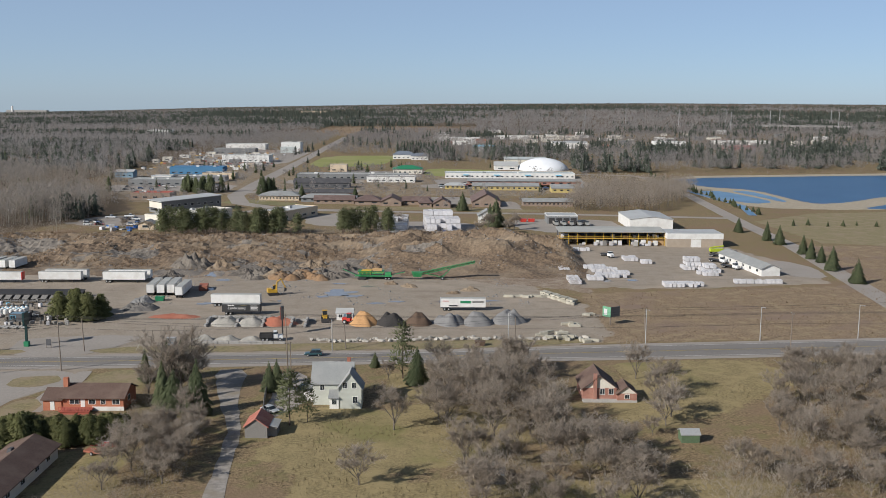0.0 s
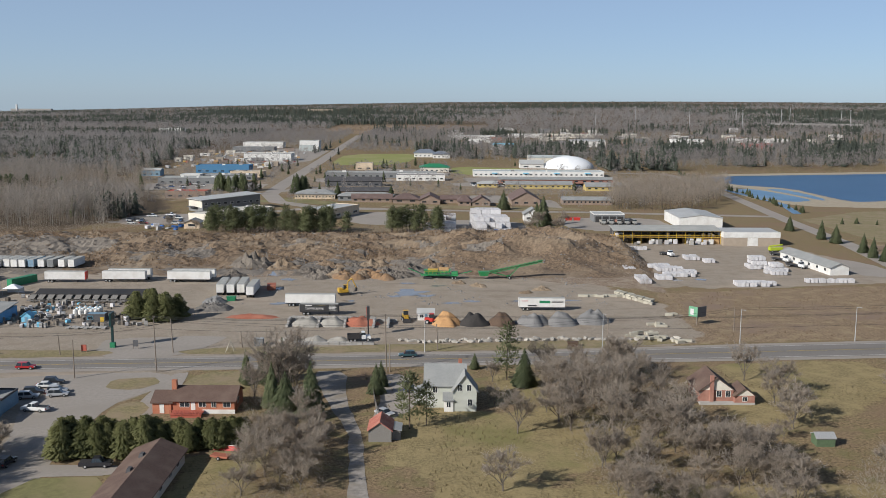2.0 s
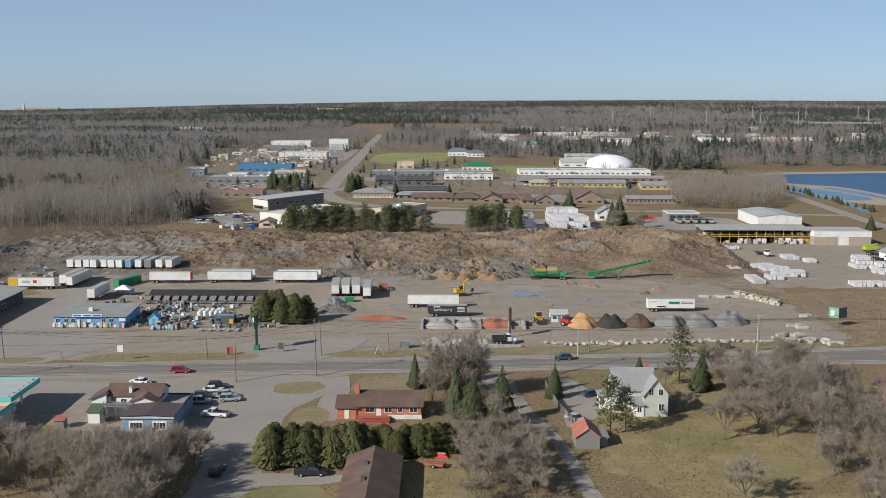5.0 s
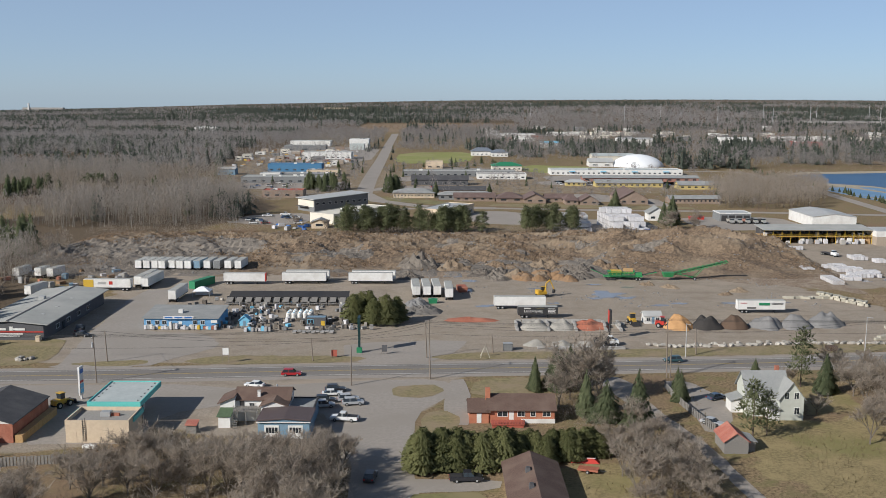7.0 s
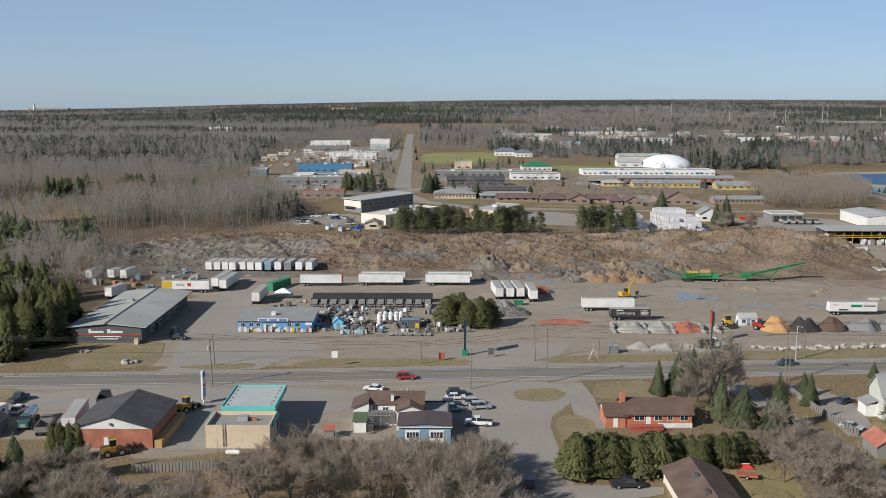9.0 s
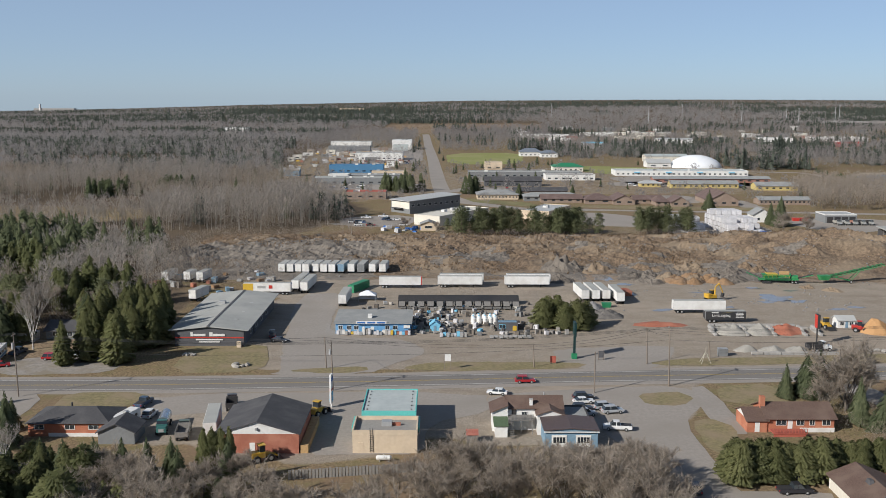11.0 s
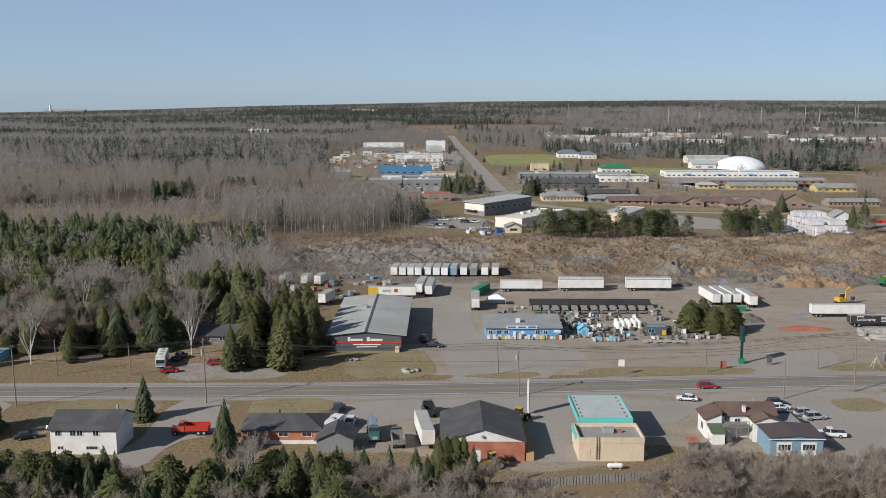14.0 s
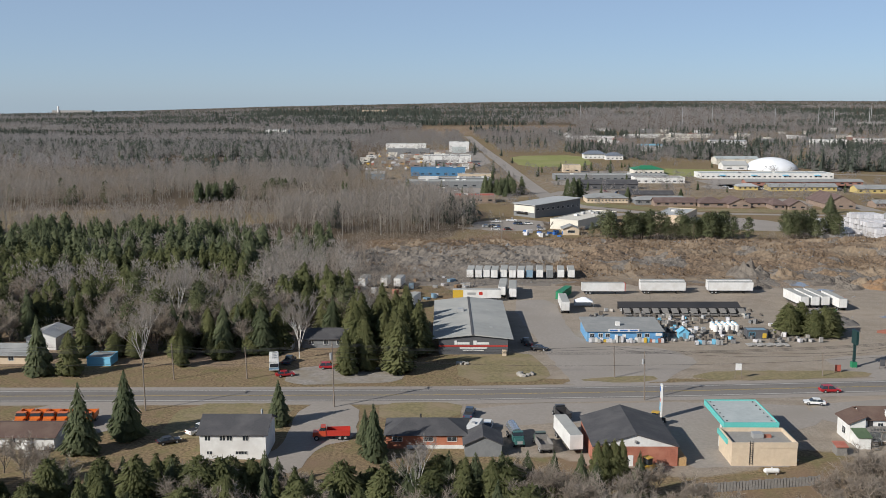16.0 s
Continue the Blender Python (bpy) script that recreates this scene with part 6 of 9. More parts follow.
rnd = random.Random(23)
for k in range(46):
    x, y = rnd.uniform(-108, -22), rnd.uniform(367, 404)
    r_ = rnd.uniform(2.0, 5.0)
    if abs(x + 87) < 9 and y < 384:
        continue
    heap("low jagged heap of broken earth and rubble", x, y, r_ * 1.3, r_, r_ * rnd.uniform(0.35, 0.55), rnd.choice((rubble_m, soil_m, rubble_m)), 120 + k, name="rubble_mound", rough=0.7, rz=rnd.uniform(0, 180))
for k in range(16):
    x, y = rnd.uniform(-250, -200), rnd.uniform(384, 430)
    r_ = rnd.uniform(2.0, 5.0)
    heap("low heap of grey rubble and stone", x, y, r_ * 1.3, r_, r_ * 0.35, rnd.choice((gravel_d, gravel_g, rubble_m)), 180 + k, name="rubble_mound", rough=0.6, rz=rnd.uniform(0, 180))

for k in range(20):
    x, y = -66 + 21 * rnd.random(), 365 + 13 * rnd.random()
    r_ = rnd.uniform(2.0, 3.4)
    heap("small tipped load of rusty brown wood chips", x, y, r_ * 1.1, r_, r_ * 0.62, brown_chips, 260 + k, name="chip_mound", rough=0.3, rz=rnd.uniform(0, 180))
for k in range(12):
    x, y = rnd.uniform(-210, -176), rnd.uniform(432, 452)
    r_ = rnd.uniform(3.0, 6.0)
    heap("low pale heap of broken stone and concrete", x, y, r_ * 1.4, r_, 2.0 + r_ * 0.5, rnd.choice((gravel_w, gravel_g, rubble_m)), 300 + k, name="rubble_mound", rough=0.6, rz=rnd.uniform(0, 180))

# loose stones over bank and yard
rnd = random.Random(11)
verts, faces = [], []
for k in range(11000):
    if k % 3:
        x, y = rnd.uniform(-250, 56), rnd.uniform(368, 470)
        if noise.noise(Vector((x * 0.05, y * 0.06, 1))) < -0.05:
            continue
        z = bank_height(x, y)
    else:
        x, y, z = rnd.uniform(-110, 30), rnd.uniform(318, 372), 0.0
        if noise.noise(Vector((x * 0.08, y * 0.08, 3))) < 0.1:
            continue
    s = 0.12 + 0.5 * rnd.random() ** 5
    b = len(verts)
    for q in ((-1, 0, 0), (1, 0, 0), (0, -1, 0), (0, 1, 0), (0, 0, 1)):
        verts.append((x + q[0] * s * rnd.uniform(0.6, 1.2), y + q[1] * s * rnd.uniform(0.6, 1.2), z + q[2] * s * rnd.uniform(0.5, 1.1) - 0.05))
    faces += [(b, b + 2, b + 4), (b + 2, b + 1, b + 4), (b + 1, b + 3, b + 4), (b + 3, b, b + 4)]
me = bpy.data.meshes.new("loose_stones")
me.from_pydata(verts, [], faces)
me.materials.append(gravel_g)
tagged(new("loose_stones", me), "loose pale stones and clods strewn over the earth", "stones", kind="stuff")

# white block stacks behind the bank
cube0 = pallet(-32.0, 494.0, 0, 2.4, 2.4, 2.36, wrap_m, "white containers behind the bank", "white steel storage container in a tall stack", name="storage_container")
for i in range(6):
    for j in range(10):
        for k in range(3):
            if (k == 0 and j == 0 and i == 0) or (0 < i < 5 and 2 < j < 9 and k == 0) or k > (0 if j < 1 else 1 if j < 5 else 2) or (j > 2 and i < 1) or rnd.random() < 0.12 * k:
                continue
            if i < 6:
                copy_thing(cube0, pose(-32.0 + 2.55 * i, 494.0 + 2.8 * j, 2.37 * k, 0, 0, rnd.uniform(-3, 3)))
for i in range(7):
    for j in range(12):
        for k in range(4):
            top = 0 if i > 4 and j < 2 else 1 if j < 3 else 2 if j < 8 else 3
            if k > top or (k + 1 < top and 0 < i < 6 and j > 3) or (i > 5 and j > 7) or (1 < i < 4 and j < 6 and i + j < 5) or rnd.random() < 0.1 * k:
                continue
            copy_thing(cube0, pose(-6.5 + 2.55 * i - 0.25 * j, 494.0 + 2.8 * j, 2.37 * k, 0, 0, rnd.uniform(-3, 3)))
for k in range(44):
    x, y = (rnd.uniform(-252, -206), rnd.uniform(346, 386)) if k < 28 else (rnd.uniform(-178, -150), rnd.uniform(498, 516))
    pallet(x, y, 0.02, rnd.uniform(1, 3), rnd.uniform(1, 2.5), rnd.uniform(0.6, 2.2), rnd.choice((mulch_r, galv_m, wrap_m, blue_grey, rubble_m, concrete_m, brown_chips) if k < 28 else (white_m, wrap_m, galv_m, blue_m)), "scrap and drums", "weathered crate of scrap and salvaged parts", rnd.uniform(0, 90), "scrap_crate")
for x in (1.4, 9.0):
    c = pallet(x, 490.8, 0, 2.3, 2.3, 2.3, blue_m, label="blue steel storage container at the stack", name="storage_container")
sheet("pavement", [(-36, 489), (20, 488), (18, 545), (-34, 548)], pave_m, 0.04, "grey hardstanding under white stacks", 0.5)

# east lot: open timber shed, stock and trucks
h = thing("storage_shed", "long open storage shed with yellow racking and grey roof", "shed")
part("back_wall", B(55.2, 105.0, 469.6, 470.0, 0, 6.2), dark_wall, h)
part("roof", prism(bmesh.new(), [(457.4, 6.3), (470.6, 7.2), (470.6, 7.5), (457.4, 6.6)], 54.6, 105.0, "x"), steel_grey, h)
for k in range(13):
    x = 55.4 + 4.12 * k
    part("post", B(x - 0.1, x + 0.1, 458.4, 458.6, 0, 6.4), yellow_m, h)
    part("post", B(x - 0.1, x + 0.1, 464.0, 464.2, 0, 6.7), wood_grey, h)
for z_ in (3.2, 4.0, 6.0):
    part("beam", B(55.2, 105.0, 458.2, 458.38, z_, z_ + 0.17), yellow_m, h)
part("loft_floor", B(55.2, 105.0, 458.4, 469.6, 3.0, 3.2), wood_tan, h)
part("timber_wall", B(95.5, 104.6, 459.2, 459.5, 0, 3.0), wood_tan, h)
part("hall_wall", B(105.0, 131.0, 453.6, 470.0, 0, 3.9), tan_wall, h)
part("hall_fascia", B(104.9, 131.1, 453.5, 470.1, 3.9, 6.4), white_m, h)
part("hall_roof", B(105.2, 130.8, 453.9, 469.7, 6.4, 6.5), roof_pale, h)
door(h, 118.4, 453.6, 0, 4.8, 3.7, panels=4)
for k in range(34):
    x = rnd.uniform(57, 103)
    pallet(x, rnd.uniform(455.5, 463), 0.04, rnd.uniform(1, 2.2), 1.3, rnd.uniform(1.0, 2.8), rnd.choice((wrap_m, wrap_m, white_m, wood_grey, wood_tan, concrete_m)), "stock at the open shed", "pallet of wrapped building stock at the shed", name="stock_pallet")
for k in range(16):
    pallet(rnd.uniform(57, 103), 461.5, 3.2, rnd.uniform(1, 2.4), 1.3, rnd.uniform(0.8, 1.8), rnd.choice((wrap_m, wood_tan, dark_wall, concrete_m)), "stock at the open shed", "stock stored on the loft of the shed", name="stock_pallet")
pal0 = pallet(56.0, 366.0, 0.04, 1.3, 1.1, 1.5, wrap_m, "wrapped pallets in the east lot")
LOTS = [(56, 366, 4, 4, 1, 1), (60, 372, 8, 4, 1, 1), (60, 384, 7, 4, 1, 1), (58, 392, 6, 3, 1, 1), (68, 378, 4, 3, 1, 1), (98, 390, 6, 6, 3, 1), (104, 384, 5, 5, 2, 1), (101, 377, 5, 4, 1, 1), (82, 353, 8, 4, 1, 1), (94, 355, 2, 2, 1, 1), (78, 412, 4, 5, 1, 1), (84, 405, 3, 3, 1, 1),
        (47, 384, 3, 8, 1, 1), (60, 440, 5, 2, 1, 1), (110, 361, 12, 2, 1, 1), (48, 358, 3, 8, 1, 1)]
for x0, y0, nx, ny, nz, _ in LOTS:
    for i in range(nx):
        for j in range(ny):
            for k in range(nz):
                if rnd.random() < 0.1 or (k and (i in (0, nx - 1) or j < k)):
                    continue
                copy_thing(pal0, pose(x0 + 1.5 * i + rnd.uniform(-0.1, 0.1), y0 + 1.6 * j + rnd.uniform(-0.15, 0.15), 0.04 + 1.5 * k, 0, 0, rnd.uniform(-4, 4)))
h = thing("workshop", "long low white building with pale grey gabled roof", "building", 128.2, 377.5, 0, 7)
gable_block(h, -3.8, 3.8, 0, 42, 3.0, 4.6, white_m, shingle_g, "y", 0.5)
for k in range(6):
    window(h, -3.8, 4 + 6.4 * k, 1.2, 1.6, 1.1, "w")
door(h, 0.6, 0, 0, 2.6, 2.4)
sheet("pavement", [(134, 378), (149, 372), (153, 396), (146, 416), (136, 412)], pave_m, 0.05, "pale concrete car park", 0.3)
for x, y, rz in ((116.5, 410, -60), (117.5, 395, -60), (120.5, 424, -55), (72, 424, -70)):
    box_truck("white cab flatbed delivery truck", x, y, rz, (0.74, 0.74, 0.72), 8.5, "flat", "flatbed_truck")
h = thing("forklift_boom", "lime green crane truck with folded boom", "crane", 123.0, 436, 0, 10)
part("body", B(-3, 3, -1.2, 1.2, 0.8, 2.2, 0.1), paint("lime", (0.42, 0.50, 0.03)), h)
part("boom", R((-3, 0, 2.6), (3.4, 0, 3.2), 0.35), paint("lime", (0.42, 0.50, 0.03)), h)
wheels(h, (-2, 2), 1.0, 0.5, 0.4)
car("pickup", (0.7, 0.7, 0.68), "white pickup parked beside the open shed", 49.5, 452, 160)
car("pickup", (0.03, 0.035, 0.05), "dark pickup parked by the crane truck", 129.5, 436, 170)
h = thing("barn", "white metal storage building with pale blue roof", "building")
gable_block(h, 99.5, 122.3, 517.0, 552.0, 5.4, 6.8, white_m, roof_pale, "y", 0.3)
h = thing("garage", "low grey machine garage with white roof", "building")
flat_block(h, 58.0, 75.0, 540.0, 554.0, 4.4, grey_wall, roof_pale, 0.3, white_m)
for k in range(4):
    part("bay", B(59.0 + 4 * k, 62.2 + 4 * k, 539.9, 540.0, 0, 3.3), dark_metal, h)
for k in range(5):
    box_truck("grey work truck parked at the machine garage", 62 + 4.2 * k, 533, -88, (0.30, 0.30, 0.28), 7.0, "dump", "dump_truck", (gravel_w, galv_m, brick_d, dark_metal, dark_metal)[k])
for k in range(2):
    c = thing("dumpster", "bright red waste skip", "container", 45.5 + 4.5 * k, 549)
    part("body", frustum(bmesh.new(), (-1.6, 1.6, -1.1, 1.1, 0), (-1.9, 1.9, -1.3, 1.3, 1.7)), red_m, c)

# ---- roads, water and fields beyond ----
def strip(name, pts, w, material, z, label):
    bm = bmesh.new()
    prev = None
    for i, (x, y) in enumerate(pts):
        a, b = pts[max(i - 1, 0)], pts[min(i + 1, len(pts) - 1)]
        d = Vector((b[0] - a[0], b[1] - a[1])).normalized()
        zz = z + float(far_rise(np.array(x), np.array(y)))
        row = [bm.verts.new((x + d.y * w / 2, y - d.x * w / 2, zz)), bm.verts.new((x - d.y * w / 2, y + d.x * w / 2, zz))]
        if prev:
            bm.faces.new((prev[0], row[0], row[1], prev[1]))
        prev = row
    bmesh.ops.recalc_face_normals(bm, faces=bm.faces[:])
    if bm.faces[0].normal.z < 0:
        bmesh.ops.reverse_faces(bm, faces=bm.faces[:])
    return structure(name, bm, material, label)


strip("road", [(147, 268), (149, 300), (156, 367), (165, 455), (168, 540), (178, 700), (181, 794), (180, 880), (172, 900), (120, 912), (30, 925)], 8.5, pave_m, 0.06, "grey side road leading north past the reservoir")
strip("road", [(-60, 600), (-100, 606), (-132, 640), (-146, 690), (-150, 800), (-157, 1097), (-166, 1400), (-174, 1750), (-176, 1790)], 12, pave_m, 0.06, "straight grey road running away through the estate")
strip("road", [(-60, 600), (0, 592), (60, 588), (168, 570)], 8, pave_m, 0.055, "grey estate road behind the white stacks")
strip("road", [(-205, 530), (-150, 560), (-110, 600)], 9, pave_m, 0.055, "grey access road to the office building")
sheet("pavement", [(-198, 520), (-165, 522), (-160, 560), (-176, 574), (-205, 556)], pave_m, 0.05, "pale office car park", 0.5)
sheet("pavement", [(-74, 528), (-38, 520), (-30, 560), (-60, 590), (-80, 570)], pave_m, 0.045, "grey hardstanding beside the warehouse", 0.5)
sheet("field", [(-141, 1000), (-66, 1010), (-48, 1215), (-142, 1200)], field_m, 0.05, "bright green playing field", 1.0)
sheet("field", [(-18, 880), (60, 884), (62, 960), (-16, 990)], field_m, 0.05, "green sports pitch beside the dome", 1.0)
sheet("lawn", [(-150, 640), (-110, 632), (-86, 612), (-90, 640), (-136, 668)], green_m, 0.05, "green lawn by the estate road", 1.0)
sheet("lawn", [(-64, 610), (60, 596), (60, 612), (-60, 628)], lawn_m, 0.05, "lawn before the brown-roofed homes", 0.8)
sheet("field", [(176, 585), (420, 640), (560, 470), (185, 440)], lawn_m, 0.045, "wide dry grass field below the reservoir", 1.0)
sheet("river_bank", [(186, 890), (420, 945), (660, 1000), (660, 640), (330, 640), (262, 616), (200, 628), (186, 690)], sand_m, 0.05, "pale sandy reservoir bank", 1.0)
sheet("pond", [(194, 870), (415, 919), (640, 965), (640, 820), (322, 711), (274, 663), (250, 654), (245, 678), (242, 756), (206, 786)], pond_m, 0.09, "deep blue reservoir with a fine ripple", 0.5)
sheet("pond", [(194, 745), (212, 750), (222, 700), (226, 665), (208, 652), (193, 690)], shallow_m, 0.09, "pale blue shallow settling pool", 0.5)
sheet("pond", [(219, 752), (234, 748), (238, 700), (236, 668), (231, 665), (228, 700)], shallow_m, 0.09, "pale blue shallow settling pool", 0.5)
sheet("pond", [(268, 626), (300, 655), (440, 730), (440, 640), (290, 622)], pond_m, 0.09, "far corner of the blue reservoir", 0.5)
for pts in ([(0, 766), (118, 764), (120, 858), (-10, 858)], [(-130, 792), (-66, 796), (-66, 838), (-130, 838)], [(-58, 936), (64, 936), (60, 946), (-58, 948)], [(-160, 690), (-128, 720), (-64, 712), (-60, 750), (-128, 752)], [(36, 600), (50, 600), (50, 660), (36, 660)],  [(-14, 758), (104, 758), (106, 816), (-20, 798)], [(-110, 858), (-20, 860), (-18, 905), (-82, 960), (-112, 900)], [(-20, 640), (24, 640), (22, 690), (-18, 688)], [(-262, 720), (-160, 725), (-162, 786), (-258, 784)], [(-255, 1000), (-166, 1005), (-172, 1330), (-300, 1330)], [(58, 500), (98, 520), (96, 560), (40, 560), (38, 520)]):
    sheet("pavement", pts, pave_m, 0.04, "grey asphalt estate car park and yard", 0.8)
strip("ditch", [(186, 585), (196, 640), (188, 730), (186, 800)], 5, shallow_m, 0.08, "narrow pale blue channel beside the road")


FOOT = []                               # ground taken by buildings, kept free of trees


def hall(x0, x1, y0, y1, hgt, wall_m, roof_m, label, roof="flat", wins=0, name="industrial_building", ridge=1.5, rz=0.0, win_h=1.2, sill=1.2):
    """A far building: walls, roof and a row of windows on its south side."""
    c = thing(name, label, "building", x0, y0, 0.0, rz)
    z = float(far_rise(np.array(x0), np.array(y0)))
    c.location.z = z
    w, d = x1 - x0, y1 - y0
    reach = 4.0 if not rz else d
    FOOT.append((x0 - reach, x1 + 4.0, y0 - 5.0, y1 + (4.0 if not rz else w * 0.9)))
    if roof == "flat":
        flat_block(c, 0, w, 0, d, hgt, wall_m, roof_m, 0.4)
    elif roof == "hip":
        part("wall", B(0, w, 0, d, 0, hgt), wall_m, c)
        hip_roof(c, 0, w, 0, d, hgt, hgt + ridge, roof_m, 0.8, min(w, d) * 0.45)
    else:
        gable_block(c, 0, w, 0, d, hgt, hgt + ridge, wall_m, roof_m, roof, 0.6)
    for k in range(wins if y0 < 1250 else 0):
        a = w * (k + 0.5) / wins
        if y0 < 600:
            window(c, a, 0, sill, w / wins * 0.45, win_h, bars=0)
        else:
            part("window", B(a - w / wins * 0.2, a + w / wins * 0.2, -0.06, 0.0, sill, sill + win_h * 0.85), glass_m, c)
    if roof == "flat" and w > 20:       # roof vents and air units
        r_ = random.Random(int(x0 * 7 + y0))
        for k in range(r_.randint(2, 5)):
            a, b = r_.uniform(0.1, 0.85) * w, r_.uniform(0.15, 0.75) * d
            part("roof_unit", B(a, a + r_.uniform(1.2, 3.0), b, b + r_.uniform(1.0, 2.0), hgt, hgt + r_.uniform(0.9, 1.5)), r_.choice((galv_m, grey_wall, white_m)), c)
    return c


o_ = hall(-165.5, -126.5, 577.0, 594.0, 6.6, grey_wall, roof_pale, "modern two-storey grey office with pale front and sloping roof", "flat", 9, "office_building", rz=42, sill=4.2)
part("roof_slope", prism(bmesh.new(), [(-1.2, 7.2), (40.0, 8.8), (40.0, 9.1), (-1.2, 7.5)], -0.8, 17.6), roof_pale, o_)
part("upper_wall", prism(bmesh.new(), [(0, 6.6), (39, 6.6), (39, 8.7), (0, 7.2)], 0.0, 17.0), grey_wall, o_)
part("front_panel", B(-0.12, 0.0, 0.6, 16.4, 2.8, 6.5), cream_m, o_)
part("entrance_canopy", B(-2.6, 0, 6, 15, 2.7, 3.0), dark_wall, o_)
for k in range(3):
    window(o_, 0, 4 + 5 * k, 4.2, 2.0, 1.4, "w")
hall(-148.5, -98.5, 522, 538, 5.0, cream_m, cream_m, "cream warehouse with a broad white roof", "flat", 0, "warehouse", rz=57)
hall(-89.8, -53.0, 543, 559, 5.2, beige_m, roof_pale, "beige warehouse with a pale membrane roof", "flat", 4, "warehouse", rz=64)
hall(-158, -150, 506, 514, 3.2, beige_m, shingle_g, "small beige storage hut beside the pines", "y", 1, "hut")
hall(-247, -184, 770, 792, 4.6, grey_wall, steel_grey, "long grey works hall with pale blue roof edge", "flat", 9)
hall(-238, -222, 802, 814, 5.0, white_m, roof_pale, "small white works office with flat roof", "flat", 3)
hall(-211, -184, 661, 677, 4.4, brown_tan, deck_red, "low brown brick shop with a red roof edge", "flat", 4)
hall(-247, -199, 889, 907, 6.5, steel_blue, steel_blue, "bright blue metal works hall", "flat", 7)
hall(-284, -268, 850, 862, 5.0, blue_grey, roof_pale, "small pale blue works hall", "x", 3)
hall(-206, -178, 842, 856, 4.6, beige_m, roof_flat, "tan flat-roofed works hall", "flat", 6)
hall(-222, -180, 812, 826, 4.0, grey_wall, roof_pale, "low works hall with pale roof", "flat", 5)
hall(-240, -189, 1070, 1096, 7.0, white_m, steel_grey, "white works hall with grey roof", "flat", 9)
hall(-211, -186, 1288, 1312, 12, white_m, roof_pale, "tall white works hall beside the straight road", "flat", 4)
hall(-208, -190, 1262, 1276, 7, pale_teal, roof_pale, "pale green works annex", "flat", 3)
hall(-296, -242, 1345, 1370, 7, white_m, roof_pale, "white works hall among trees", "flat", 5)
hall(-288, -236, 1240, 1260, 6, grey_wall, steel_grey, "grey works hall by the estate yard", "flat", 3)
hall(-124, -97, 660, 678, 3.2, beige_m, shingle_g, "low stone-faced clinic with grey hipped roof", "hip", 12, "clinic", 2.6)
hall(-94, -58, 650, 664, 3.0, grey_wall, shingle_g, "dark low clinic wing with grey hipped roof", "hip", 7, "clinic", 2.2)
hall(-98, -62, 684, 696, 3.4, brown_tan, shingle_k, "long dark-roofed brick wing behind the clinic", "x", 9, "clinic", 2.0)
for x, y, w_, d_, kind_ in ((-57, 634, 17, 18, "hip"), (-40, 629, 13.5, 22, "y"), (-15, 622, 8, 16, "hip"), (-6, 619, 11, 16, "y")):
    hall(x, x + w_, y, y + d_, 2.7, brown_tan, maroon_roof, "brown-roofed tan brick care home wing", kind_, 2, "care_home", 3.2)
hall(-26, -8, 636, 648, 2.7, brown_tan, maroon_roof, "low link wing of the care home", "x", 4, "care_home", 2.2)
hall(-84, -58, 640, 650, 2.7, brown_tan, maroon_roof, "low brown-roofed care home wing", "x", 5, "care_home", 2.4)
hall(19, 37, 625, 660, 3.4, brown_tan, maroon_roof, "tall maroon-roofed brick hall", "y", 3, "care_home", 5.0)
hall(52, 84, 631, 643, 3.0, brown_tan, shingle_g, "long low brick building with grey roof", "x", 12, "school_building", 1.6)
hall(2, 17, 753, 763, 2.8, yellow_b, roof_pale, "small yellow cottage with a pale hipped roof", "hip", 4, "cottage", 2.0)
hall(23, 73, 745, 758, 3.2, yellow_b, shingle_g, "long yellow storage row with grey roof", "x", 12, "storage_building", 2.0)
hall(81, 111, 728, 742, 3.2, yellow_b, shingle_g, "yellow storage row with grey roof", "x", 6, "storage_building", 2.4)
hall(20, 112, 792, 804, 3.2, brick_d, shingle_g, "long storage row with grey roof and red end wall", "x", 14, "storage_building", 1.6)
hall(2, 116, 861, 884, 4.2, white_m, pale_teal, "very long white school with pale grey roof", "flat", 26, "school_building")
for k_ in range(4):
    part("awning", B(18 + 27 * k_, 23 + 27 * k_, 859.6, 861.0, 2.6, 3.3), sky_tarp, thing("entrance_awning", "light blue entrance awning on the white school", "awning", group="school awnings"))
hall(-125, -30, 840, 862, 4.2, grey_wall, steel_grey, "long grey school wing", "flat", 16, "school_building")
hall(-63, -23, 813, 832, 4.2, white_m, roof_flat, "white flat school block", "flat", 7, "school_building")
hall(-115, -72, 757, 772, 4.2, dark_wall, shingle_k, "dark gabled hall with white doors", "x", 6, "school_building", 2.6)
hall(-107, -91, 932, 945, 6.5, beige_m, roof_flat, "square tan building by the green field", "flat", 2)
hall(-46, -19, 909, 930, 4.4, cream_m, bin_green, "cream hall with a green metal roof", "hip", 6, "hall", 3.0)
hall(-58, -33, 1144, 1160, 5.0, white_m, slate_m, "house group with slate blue roofs", "hip", 5, "house", 4.0)
hall(-36, -17, 1124, 1138, 4.6, white_m, slate_m, "small house with slate blue roof", "hip", 4, "house", 3.4)
hall(66, 110, 1045, 1066, 6.0, cream_m, pale_teal, "large pale hall with blue-green roof behind the dome", "x", 0, "hall", 2.0)
hall(51, 74, 966, 984, 4.4, white_m, roof_pale, "white gabled sports hall beside the dome", "x", 2, "hall", 3.4)
hall(20, 30, 542, 552, 4.2, white_m, shingle_g, "white gabled house beside the white stacks", "y", 2, "house", 3.0)
